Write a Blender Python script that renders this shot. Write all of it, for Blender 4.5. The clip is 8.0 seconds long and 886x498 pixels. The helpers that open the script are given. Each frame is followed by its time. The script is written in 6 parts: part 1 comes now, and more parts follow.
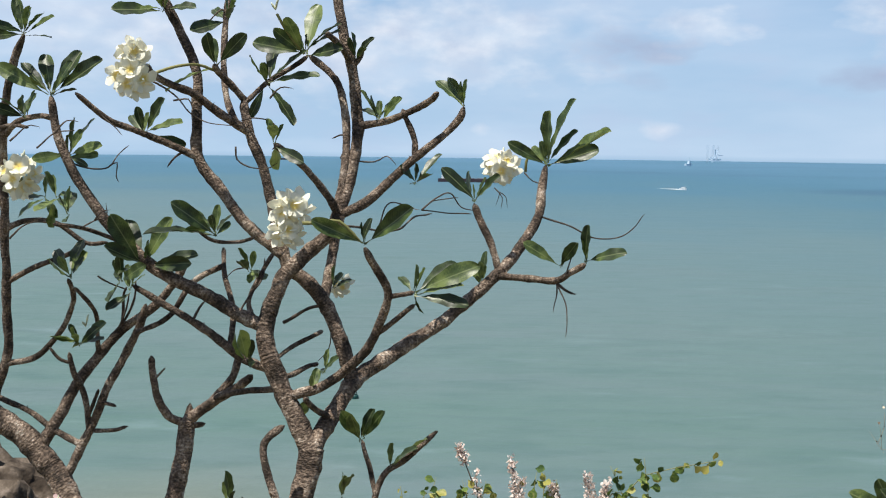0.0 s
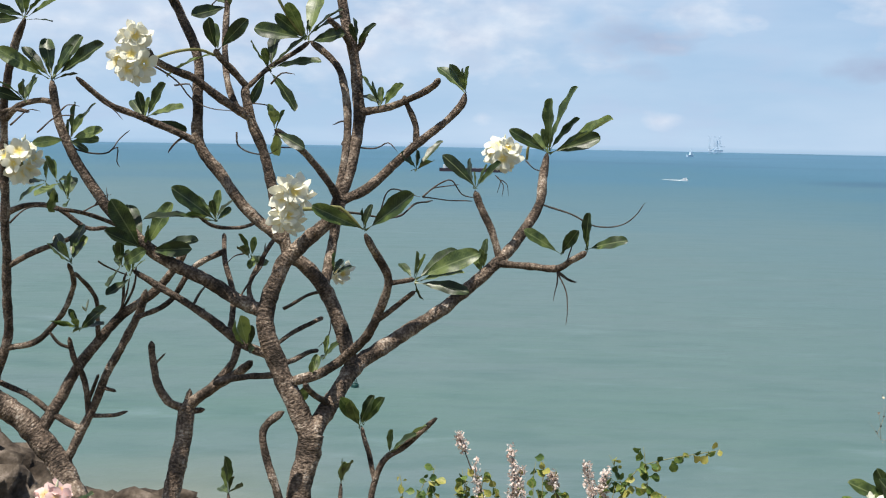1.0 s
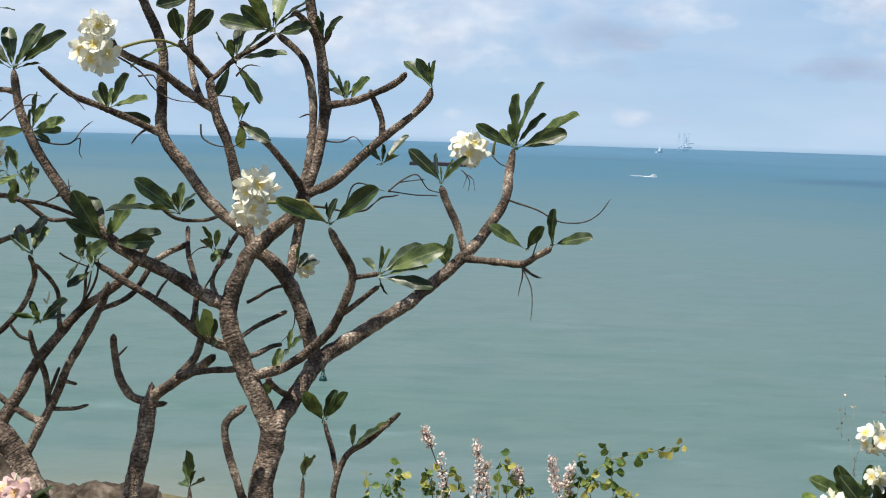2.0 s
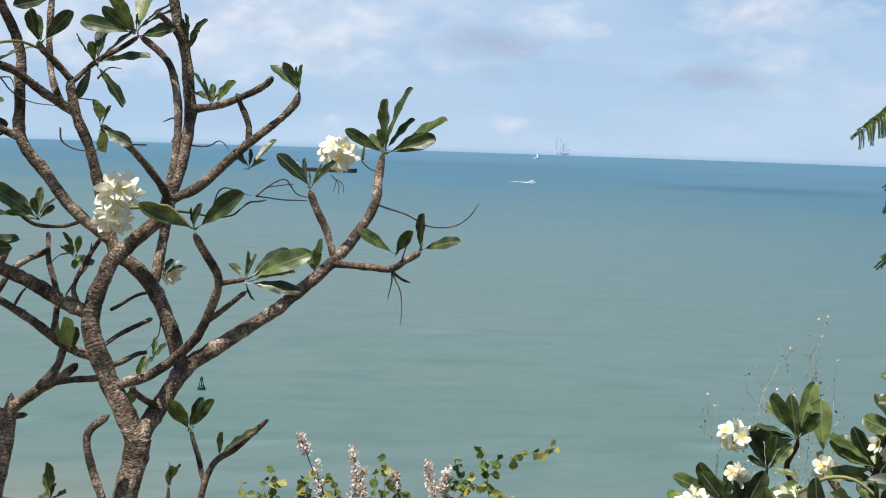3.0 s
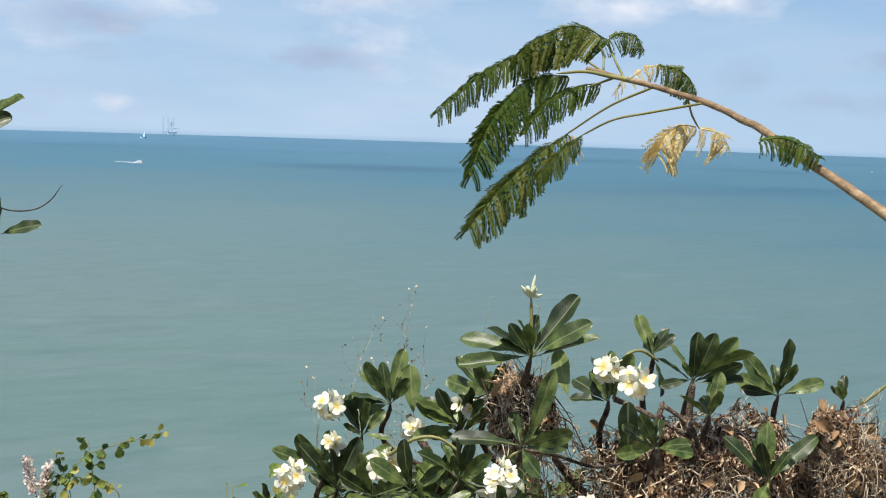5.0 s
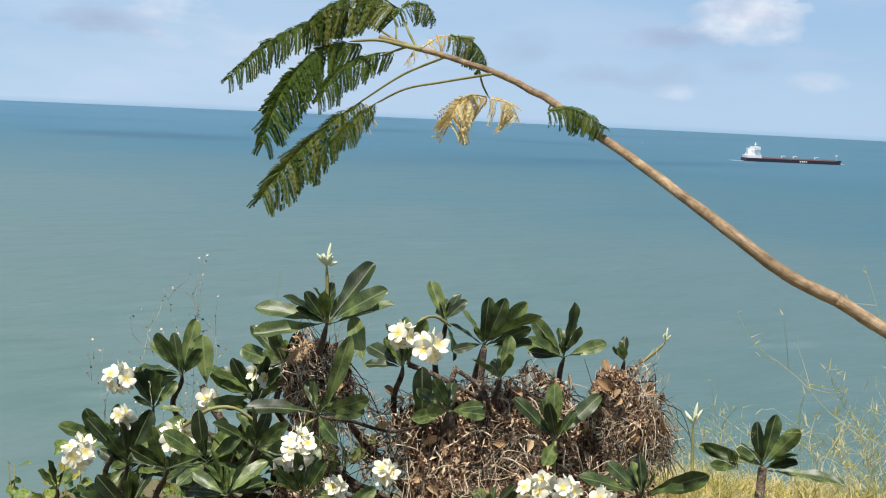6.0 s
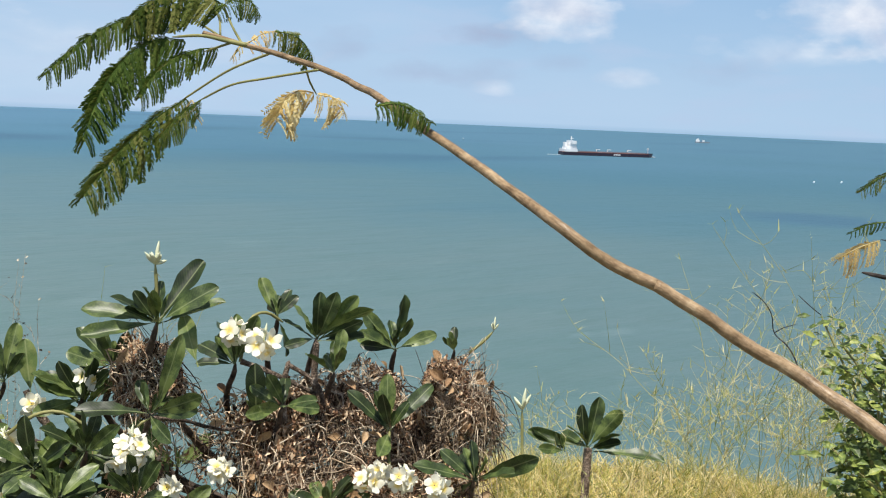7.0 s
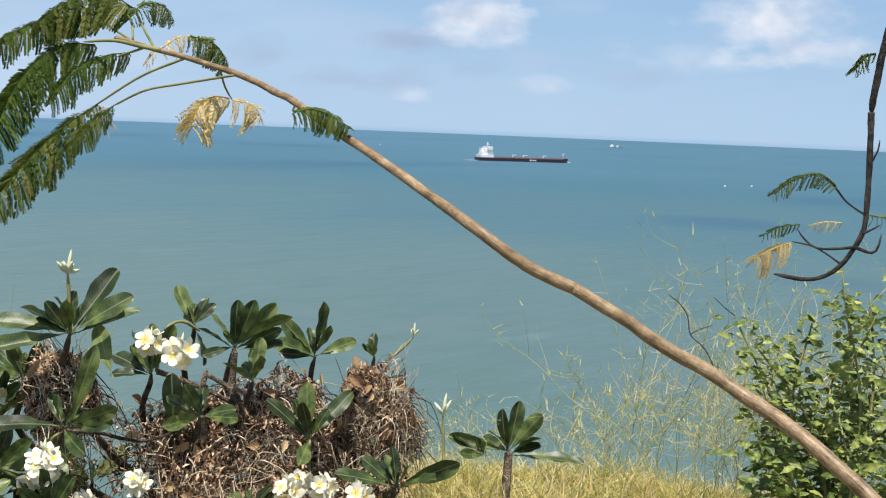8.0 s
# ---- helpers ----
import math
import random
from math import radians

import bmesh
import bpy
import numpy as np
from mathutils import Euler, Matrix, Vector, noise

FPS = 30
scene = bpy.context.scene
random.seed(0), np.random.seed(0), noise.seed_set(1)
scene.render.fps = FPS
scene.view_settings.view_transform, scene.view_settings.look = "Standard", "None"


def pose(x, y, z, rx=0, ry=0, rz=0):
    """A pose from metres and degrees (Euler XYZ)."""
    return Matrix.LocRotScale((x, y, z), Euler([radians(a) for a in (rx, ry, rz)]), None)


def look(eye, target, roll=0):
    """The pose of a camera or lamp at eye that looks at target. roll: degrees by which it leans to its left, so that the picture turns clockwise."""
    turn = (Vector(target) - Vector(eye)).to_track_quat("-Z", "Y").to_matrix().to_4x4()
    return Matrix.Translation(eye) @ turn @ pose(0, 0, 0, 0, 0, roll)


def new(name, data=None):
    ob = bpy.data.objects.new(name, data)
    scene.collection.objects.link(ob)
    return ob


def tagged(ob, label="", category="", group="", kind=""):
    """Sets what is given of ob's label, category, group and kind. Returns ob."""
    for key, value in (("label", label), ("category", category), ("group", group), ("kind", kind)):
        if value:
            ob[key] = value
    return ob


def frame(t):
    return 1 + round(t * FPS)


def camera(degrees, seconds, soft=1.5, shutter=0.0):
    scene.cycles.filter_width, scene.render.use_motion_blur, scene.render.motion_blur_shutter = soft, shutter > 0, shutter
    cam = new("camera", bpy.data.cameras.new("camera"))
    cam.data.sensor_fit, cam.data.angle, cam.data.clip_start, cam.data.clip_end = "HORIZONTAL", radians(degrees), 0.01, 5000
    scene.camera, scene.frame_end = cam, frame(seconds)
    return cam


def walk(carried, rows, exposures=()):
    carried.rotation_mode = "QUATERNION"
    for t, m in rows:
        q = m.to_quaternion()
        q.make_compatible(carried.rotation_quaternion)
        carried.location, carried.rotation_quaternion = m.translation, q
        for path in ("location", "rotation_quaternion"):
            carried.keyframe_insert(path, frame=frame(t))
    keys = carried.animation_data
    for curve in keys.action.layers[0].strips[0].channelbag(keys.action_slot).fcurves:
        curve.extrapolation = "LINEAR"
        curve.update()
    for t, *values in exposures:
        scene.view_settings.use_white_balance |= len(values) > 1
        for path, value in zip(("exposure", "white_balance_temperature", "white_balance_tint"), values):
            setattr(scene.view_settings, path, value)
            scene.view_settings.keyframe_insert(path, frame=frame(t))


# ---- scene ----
cam = camera(40.59, 8.0, soft=1.12)
# seconds, place in metres, yaw, pitch, roll in degrees
ROWS = [
    (0, 0.000, 0.000, 1.600, 0.00, -5.20, 0.65),
    (0.5, 0.003, -0.001, 1.597, 0.02, -5.36, 0.82),
    (1, 0.001, 0.003, 1.593, 0.04, -5.70, 1.00),
    (1.2, -0.000, 0.001, 1.593, 0.03, -5.82, 1.10),
    (2.3, 0.018, 0.012, 1.595, -2.76, -6.03, 1.86),
    (2.5, 0.021, 0.011, 1.592, -3.93, -6.09, 1.97),
    (3, 0.044, 0.004, 1.593, -7.16, -5.50, 1.88),
    (3.5, 0.066, -0.019, 1.593, -9.98, -5.23, 1.71),
    (4, 0.091, -0.031, 1.594, -14.22, -5.95, 2.18),
    (4.5, 0.104, -0.030, 1.595, -18.57, -5.93, 2.11),
    (5, 0.097, -0.027, 1.594, -25.62, -5.92, 1.82),
    (5.2, 0.083, -0.029, 1.588, -28.31, -5.99, 2.30),
    (6.3, 0.063, -0.020, 1.591, -38.16, -7.19, 2.25),
    (6.5, 0.054, -0.024, 1.591, -39.68, -7.12, 1.96),
    (7, 0.031, -0.040, 1.588, -44.42, -6.81, 2.41),
    (7.5, 0.029, -0.036, 1.588, -46.85, -6.62, 2.73),
    (8, 0.034, -0.032, 1.586, -48.36, -6.36, 2.29),
]
walk(cam, [(t, pose(x, y, z, 0, 0, yaw) @ pose(0, 0, 0, 90 + pitch) @ pose(0, 0, 0, 0, 0, roll)) for t, x, y, z, yaw, pitch, roll in ROWS])

SEA = -66.4
SUN_WAY = Vector((-0.24, -0.17, 0.955)).normalized()

# ---- light ----
scene.view_settings.exposure = 0.1
world = bpy.data.worlds.new("sky")
scene.world = world
world.use_nodes = True
wn, wl = world.node_tree.nodes, world.node_tree.links
wn.clear()


def wmath(op, a, b=0.0, c=0.0, clamp=False):
    n = wn.new("ShaderNodeMath")
    n.operation, n.use_clamp = op, clamp
    for i, v in enumerate((a, b, c)):
        if isinstance(v, (int, float)):
            n.inputs[i].default_value = v
        else:
            wl.new(v, n.inputs[i])
    return n.outputs[0]


def wmix(fac, a, b):
    n = wn.new("ShaderNodeMix")
    n.data_type = "RGBA"
    for i, v in ((0, fac), (6, a), (7, b)):
        if isinstance(v, (int, float, tuple)):
            n.inputs[i].default_value = v
        else:
            wl.new(v, n.inputs[i])
    return n.outputs[2]


sky = wn.new("ShaderNodeTexSky")
sky.sky_type, sky.sun_disc = "NISHITA", False
sky.sun_elevation, sky.sun_rotation = math.asin(SUN_WAY.z), math.atan2(SUN_WAY.x, SUN_WAY.y)
sky.altitude, sky.air_density, sky.dust_density, sky.ozone_density = 60, 1.0, 0.6, 2.0
tint = wn.new("ShaderNodeMix")
tint.data_type, tint.blend_type = "RGBA", "MULTIPLY"
tint.inputs[0].default_value = 1.0
wl.new(sky.outputs[0], tint.inputs[6])
tint.inputs[7].default_value = (0.052, 0.054, 0.06, 1)
coord = wn.new("ShaderNodeTexCoord").outputs["Generated"]
split = wn.new("ShaderNodeSeparateXYZ")
wl.new(coord, split.inputs[0])


def cloud_noise(scale, detail, stretch, seed):
    m = wn.new("ShaderNodeMapping")
    m.inputs["Scale"].default_value = (1, 1, stretch)
    m.inputs["Location"].default_value = (seed, seed * 0.7, 0)
    wl.new(coord, m.inputs[0])
    n = wn.new("ShaderNodeTexNoise")
    n.inputs["Scale"].default_value, n.inputs["Detail"].default_value = scale, detail
    wl.new(m.outputs[0], n.inputs[0])
    return n.outputs[0]


# sea haze, whitish blue, thinning out with height
lift = wmath("MULTIPLY", split.outputs[2], 4.2, 0, True)
haze = wmix(lift, (0.43, 0.605, 0.81, 1), (0.28, 0.57, 0.98, 1))
haze_share = wmath("SUBTRACT", 0.94, wmath("MULTIPLY", split.outputs[2], 2.4, 0, True), 0, True)
shade = wmix(haze_share, tint.outputs[2], haze)
# thin high veil in streaks
veil = wmath("MULTIPLY_ADD", cloud_noise(4.0, 5, 4.5, 3.1), 2.4, -0.85, True)
veil = wmath("MULTIPLY", veil, wmath("MULTIPLY_ADD", split.outputs[0], -0.68, 0.64, True))
shade = wmix(veil, shade, (0.70, 0.79, 0.92, 1))
puffs = cloud_noise(24.0, 7, 2.2, 0.4)
wisps = wmath("MULTIPLY_ADD", cloud_noise(14.0, 7, 3.5, 7.7), 4.0, -2.1, True)
shade = wmix(wmath("MULTIPLY", wisps, 0.55), shade, (0.46, 0.57, 0.76, 1))
billow = cloud_noise(34.0, 6, 1.6, 5.2)
SHADED = (0.56, 0.63, 0.77, 1)


def cloud(azimuth, height, wide, tall, colour, strength):
    """One cloud over the sea: degrees from the north axis, above the horizon, and its half sizes."""
    global shade
    a = radians(azimuth)
    n = wn.new("ShaderNodeVectorMath")
    n.operation = "DOT_PRODUCT"
    wl.new(coord, n.inputs[0])
    n.inputs[1].default_value = (math.cos(a), -math.sin(a), 0)
    ahead = wn.new("ShaderNodeVectorMath")
    ahead.operation = "DOT_PRODUCT"
    wl.new(coord, ahead.inputs[0])
    ahead.inputs[1].default_value = (math.sin(a), math.cos(a), 0)
    wide, tall = wide * 1.5, tall * 1.5
    u = wmath("DIVIDE", n.outputs["Value"], math.sin(radians(wide)))
    v = wmath("DIVIDE", wmath("SUBTRACT", split.outputs[2], math.sin(radians(height))), math.sin(radians(tall)))
    d = wmath("SQRT", wmath("ADD", wmath("MULTIPLY", u, u), wmath("MULTIPLY", v, v)))
    body = wmath("ADD", wmath("SUBTRACT", 0.98, d), wmath("MULTIPLY_ADD", puffs, 2.2, -1.1))
    body = wmath("MULTIPLY", wmath("MULTIPLY", body, 0.95, 0, True), wmath("GREATER_THAN", ahead.outputs["Value"], 0.0))
    if colour is WHITE:
        colour = wmix(wmath("MULTIPLY_ADD", billow, 3.2, -1.1, True), SHADED, WHITE)
    shade = wmix(wmath("MULTIPLY", body, strength), shade, colour)


GREY, WHITE = (0.37, 0.45, 0.62, 1), (0.84, 0.87, 0.93, 1)
for az, el, wide, tall, colour, strength in (
    (1.5, 5.0, 6.5, 1.9, WHITE, 0.5), (-5, 4.6, 7, 2.2, WHITE, 0.55), (-13, 4.5, 8, 2.0, WHITE, 0.5), (9.0, 4.4, 2.6, 0.6, GREY, 0.9), (11.3, 5.35, 1.7, 0.75, WHITE, 0.85),
    (9.5, 2.85, 0.9, 0.35, GREY, 0.5), (10.1, 0.6, 0.65, 0.35, WHITE, 0.6), (1.7, 0.6, 0.4, 0.25, WHITE, 0.5), (19.9, 3.1, 2.0, 0.6, GREY, 0.85),
    (22.0, 3.9, 1.9, 0.75, WHITE, 0.8), (21.6, 5.9, 3.0, 0.7, WHITE, 0.8), (33.6, 5.8, 3.0, 0.8, WHITE, 0.85), (38.8, 5.9, 1.8, 0.8, WHITE, 0.85),
    (39.8, 2.65, 1.3, 0.6, GREY, 0.45), (42.4, 1.55, 1.5, 0.4, GREY, 0.4), (46.6, 0.9, 0.7, 0.3, WHITE, 0.5), (45.5, 1.65, 1.8, 0.5, GREY, 0.45),
    (49.8, 2.2, 1.0, 0.4, GREY, 0.4), (52.5, 1.7, 1.3, 0.35, WHITE, 0.5), (46.7, 3.4, 1.8, 0.5, GREY, 0.8), (49.5, 4.35, 2.0, 0.95, WHITE, 0.95), (49.9, 4.9, 1.4, 0.8, WHITE, 0.8),
    (63.4, 4.7, 2.6, 1.3, WHITE, 0.9), (65.0, 3.6, 2.4, 0.7, WHITE, 0.5), (60.0, 3.0, 3.0, 0.6, WHITE, 0.35), (57.0, 2.2, 2.0, 0.5, GREY, 0.35), (29.0, 2.2, 5.0, 0.6, WHITE, 0.35),
):
    cloud(az, el, wide, tall, colour, strength)
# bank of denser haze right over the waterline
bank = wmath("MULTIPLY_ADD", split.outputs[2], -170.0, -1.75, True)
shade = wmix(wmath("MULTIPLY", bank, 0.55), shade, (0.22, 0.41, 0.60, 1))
background = wn.new("ShaderNodeBackground")
background.inputs[1].default_value = 1.0
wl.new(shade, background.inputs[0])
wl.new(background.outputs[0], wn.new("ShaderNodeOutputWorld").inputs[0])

sun_data = bpy.data.lights.new("sun", "SUN")
sun_data.energy, sun_data.angle, sun_data.color = 5.6, radians(0.53), (1.0, 0.95, 0.86)
sun = new("sun", sun_data)
sun.matrix_world = look(SUN_WAY * 50, (0, 0, 0))

# ---- materials ----


def material(name, colours, scale=20.0, rough=0.7, bump=0.3, fine=140.0, stretch=(1, 1, 1), spec=0.3, metal=0.0, random_by="", translucent=0.0, island=False):
    """Colours run along a coarse noise; a fine one adds grain and relief. random_by: how much each object differs."""
    m = bpy.data.materials.new(name)
    m.use_nodes = True
    nd, ln = m.node_tree.nodes, m.node_tree.links
    bsdf = nd["Principled BSDF"]
    co = nd.new("ShaderNodeTexCoord")
    mp = nd.new("ShaderNodeMapping")
    mp.inputs["Scale"].default_value = stretch
    ln.new(co.outputs["Object"], mp.inputs[0])
    coarse, grain = nd.new("ShaderNodeTexNoise"), nd.new("ShaderNodeTexNoise")
    coarse.inputs["Scale"].default_value, coarse.inputs["Detail"].default_value = scale, 5
    grain.inputs["Scale"].default_value, grain.inputs["Detail"].default_value = fine, 3
    ln.new(mp.outputs[0], coarse.inputs[0])
    ln.new(mp.outputs[0], grain.inputs[0])
    mixer = nd.new("ShaderNodeMath")
    mixer.operation = "MULTIPLY_ADD"
    mixer.inputs[1].default_value = 0.35
    ln.new(grain.outputs[0], mixer.inputs[0])
    ln.new(coarse.outputs[0], mixer.inputs[2])
    value = mixer.outputs[0]
    if random_by or island:
        src = nd.new("ShaderNodeNewGeometry").outputs["Random Per Island"] if island else nd.new("ShaderNodeObjectInfo").outputs["Random"]
        add = nd.new("ShaderNodeMath")
        add.operation = "MULTIPLY_ADD"
        add.inputs[1].default_value = random_by or 0.5
        ln.new(src, add.inputs[0])
        sub = nd.new("ShaderNodeMath")
        sub.operation = "SUBTRACT"
        sub.inputs[1].default_value = (random_by or 0.5) / 2
        ln.new(value, sub.inputs[0])
        ln.new(sub.outputs[0], add.inputs[2])
        value = add.outputs[0]
    ramp = nd.new("ShaderNodeValToRGB")
    els = ramp.color_ramp.elements
    while len(els) < len(colours):
        els.new(0.5)
    for i, c in enumerate(colours):
        els[i].position = 0.42 + 0.5 * i / max(1, len(colours) - 1)
        els[i].color = (*c, 1)
    ln.new(value, ramp.inputs[0])
    ln.new(ramp.outputs[0], bsdf.inputs["Base Color"])
    bsdf.inputs["Roughness"].default_value, bsdf.inputs["Metallic"].default_value = rough, metal
    bsdf.inputs["Specular IOR Level"].default_value = spec
    if bump:
        b = nd.new("ShaderNodeBump")
        b.inputs["Strength"].default_value, b.inputs["Distance"].default_value = bump, 0.01
        ln.new(value, b.inputs["Height"])
        ln.new(b.outputs[0], bsdf.inputs["Normal"])
    if translucent:
        tr, mx = nd.new("ShaderNodeBsdfTranslucent"), nd.new("ShaderNodeMixShader")
        mx.inputs[0].default_value = translucent
        ln.new(ramp.outputs[0], tr.inputs[0])
        ln.new(bsdf.outputs[0], mx.inputs[1])
        ln.new(tr.outputs[0], mx.inputs[2])
        ln.new(mx.outputs[0], nd["Material Output"].inputs[0])
    return m


def plain(name, colour, rough=0.5, metal=0.0):
    m = material(name, (tuple(0.85 * c for c in colour), colour), 0.4, rough, 0.0, 3.0, metal=metal)
    return m


def veined_leaf(name, greens, rib, rough=0.32):
    """A leaf with a pale midrib and side veins, by its own u (along) and v (across)."""
    m = material(name, greens, 3.5, rough, 0.0, 30.0, spec=0.5, random_by=0.45, translucent=0.22)
    nd, ln = m.node_tree.nodes, m.node_tree.links
    bsdf = nd["Principled BSDF"]
    uv = nd.new("ShaderNodeUVMap")
    sp = nd.new("ShaderNodeSeparateXYZ")
    ln.new(uv.outputs[0], sp.inputs[0])

    def op(kind, a, b, clamp=False):
        n = nd.new("ShaderNodeMath")
        n.operation, n.use_clamp = kind, clamp
        for i, v in enumerate((a, b)):
            if isinstance(v, (int, float)):
                n.inputs[i].default_value = v
            else:
                ln.new(v, n.inputs[i])
        return n.outputs[0]

    across = op("ABSOLUTE", op("SUBTRACT", sp.outputs[1], 0.5), 0)
    midrib = op("SUBTRACT", 1.0, op("MULTIPLY", across, 22.0), True)
    wave = op("SINE", op("MULTIPLY", op("SUBTRACT", sp.outputs[0], op("MULTIPLY", across, 0.35)), 130.0), 0)
    veins = op("MULTIPLY", op("SUBTRACT", wave, 0.5, True), 0.16)
    fac = op("MAXIMUM", op("MULTIPLY", midrib, 0.6), veins, True)
    ramp = next(n for n in nd if n.type == "VALTORGB")
    mx = nd.new("ShaderNodeMix")
    mx.data_type = "RGBA"
    ln.new(fac, mx.inputs[0])
    ln.new(ramp.outputs[0], mx.inputs[6])
    mx.inputs[7].default_value = (*rib, 1)
    ln.new(mx.outputs[2], bsdf.inputs["Base Color"])
    b = nd.new("ShaderNodeBump")
    b.inputs["Strength"].default_value, b.inputs["Distance"].default_value = 0.12, 0.01
    ln.new(next(n for n in nd if n.type == "TEX_NOISE").outputs[0], b.inputs["Height"])
    ln.new(b.outputs[0], bsdf.inputs["Normal"])
    return m


def bark_material(name, colours, rings, rough, relief):
    """Bark with uneven rings of scars round the limb (u: metres along it, v: round it) and pale lichen blotches."""
    m = bpy.data.materials.new(name)
    m.use_nodes = True
    nd, ln = m.node_tree.nodes, m.node_tree.links
    bsdf = nd["Principled BSDF"]

    def grain(source, scale, size, detail):
        mp, n = nd.new("ShaderNodeMapping"), nd.new("ShaderNodeTexNoise")
        mp.inputs["Scale"].default_value = scale
        ln.new(source, mp.inputs[0])
        ln.new(mp.outputs[0], n.inputs[0])
        n.inputs["Scale"].default_value, n.inputs["Detail"].default_value = size, detail
        return n.outputs[0]

    def op(kind, a, b, c=0.0):
        n = nd.new("ShaderNodeMath")
        n.operation = kind
        for i, v in enumerate((a, b, c)):
            if isinstance(v, (int, float)):
                n.inputs[i].default_value = v
            else:
                ln.new(v, n.inputs[i])
        return n.outputs[0]

    along = nd.new("ShaderNodeUVMap").outputs[0]
    place = nd.new("ShaderNodeTexCoord").outputs["Object"]
    ring = grain(along, (rings, 8.0, 1), 1.0, 4)
    blotch = grain(place, (1, 1, 1), 19.0, 5)
    fine = grain(place, (1, 1, 1), 115.0, 3)
    value = op("ADD", op("MULTIPLY", ring, 0.50), op("ADD", op("MULTIPLY", blotch, 0.68), op("MULTIPLY", fine, 0.30)))
    ramp = nd.new("ShaderNodeValToRGB")
    els = ramp.color_ramp.elements
    while len(els) < len(colours):
        els.new(0.5)
    for i, c in enumerate(colours):
        els[i].position, els[i].color = 0.56 + 0.38 * i / (len(colours) - 1), (*c, 1)
    ln.new(value, ramp.inputs[0])
    ln.new(ramp.outputs[0], bsdf.inputs["Base Color"])
    bsdf.inputs["Roughness"].default_value, bsdf.inputs["Specular IOR Level"].default_value = rough, 0.25
    b = nd.new("ShaderNodeBump")
    b.inputs["Strength"].default_value, b.inputs["Distance"].default_value = relief, 0.012
    ln.new(value, b.inputs["Height"])
    ln.new(b.outputs[0], bsdf.inputs["Normal"])
    return m


def petal_material(name, heart, edge):
    m = material(name, (edge, edge), 30.0, 0.5, 0.1, 120.0, spec=0.25, translucent=0.2)
    nd, ln = m.node_tree.nodes, m.node_tree.links
    uv = nd.new("ShaderNodeUVMap")
    sp = nd.new("ShaderNodeSeparateXYZ")
    ln.new(uv.outputs[0], sp.inputs[0])
    ramp = nd.new("ShaderNodeValToRGB")
    ramp.color_ramp.elements[0].position, ramp.color_ramp.elements[0].color = 0.20, (*heart, 1)
    ramp.color_ramp.elements[1].position, ramp.color_ramp.elements[1].color = 0.50, (*edge, 1)
    ln.new(sp.outputs[0], ramp.inputs[0])
    ln.new(ramp.outputs[0], nd["Principled BSDF"].inputs["Base Color"])
    return m


BARK = bark_material("plumeria_bark", ((0.024, 0.018, 0.013), (0.062, 0.046, 0.035), (0.15, 0.108, 0.080), (0.32, 0.245, 0.185), (0.60, 0.51, 0.42)), 180.0, 0.75, 1.5)
TWIG = material("dark_twig_bark", ((0.03, 0.024, 0.020), (0.085, 0.065, 0.052), (0.18, 0.14, 0.11)), 40.0, 0.85, 0.5, 220.0, spec=0.2)
STEM = bark_material("sapling_bark", ((0.14, 0.092, 0.052), (0.23, 0.155, 0.088), (0.33, 0.23, 0.135), (0.46, 0.34, 0.21)), 30.0, 0.36, 0.35)
DARKBARK = bark_material("dark_bark", ((0.014, 0.012, 0.011), (0.035, 0.03, 0.027), (0.075, 0.062, 0.055), (0.13, 0.11, 0.095)), 60.0, 0.8, 0.8)
STALK = material("green_stalk", ((0.15, 0.15, 0.05), (0.32, 0.30, 0.12)), 14.0, 0.5, 0.1)
LEAF = veined_leaf("plumeria_leaf", ((0.012, 0.022, 0.007), (0.027, 0.047, 0.013), (0.060, 0.095, 0.025), (0.16, 0.21, 0.058)), (0.33, 0.38, 0.18), 0.42)
OLDLEAF = veined_leaf("yellowing_leaf", ((0.12, 0.18, 0.05), (0.24, 0.28, 0.09), (0.34, 0.36, 0.14)), (0.42, 0.45, 0.22), 0.45)
SHRUBLEAF = veined_leaf("shrub_leaf", ((0.040, 0.068, 0.014), (0.115, 0.170, 0.034), (0.22, 0.28, 0.056), (0.40, 0.43, 0.11)), (0.26, 0.32, 0.12), 0.5)
PETAL = petal_material("white_petal", (0.88, 0.68, 0.18), (0.88, 0.86, 0.72))
PINKPETAL = petal_material("pink_petal", (0.85, 0.55, 0.25), (0.82, 0.58, 0.54))
BUD = material("bud", ((0.45, 0.5, 0.25), (0.8, 0.8, 0.66)), 24.0, 0.5, 0.0)
FROND = material("frond_green", ((0.035, 0.070, 0.014), (0.065, 0.115, 0.022), (0.105, 0.165, 0.032), (0.22, 0.25, 0.06)), 30.0, 0.6, 0.0, spec=0.15, random_by=0.35, translucent=0.3)
FRONDMIX = material("frond_half_dry", ((0.045, 0.080, 0.015), (0.085, 0.125, 0.024), (0.125, 0.165, 0.034), (0.24, 0.24, 0.07)), 30.0, 0.6, 0.0, spec=0.15, random_by=0.5, translucent=0.3)
FRONDDRY = material("frond_dry", ((0.42, 0.27, 0.09), (0.72, 0.55, 0.22), (0.86, 0.77, 0.46)), 30.0, 0.6, 0.0, translucent=0.3, random_by=0.4)
VINE = material("dead_vine", ((0.045, 0.028, 0.018), (0.16, 0.108, 0.068), (0.42, 0.31, 0.20), (0.66, 0.54, 0.40)), 22.0, 0.8, 0.2, 150.0, island=True, random_by=0.8)
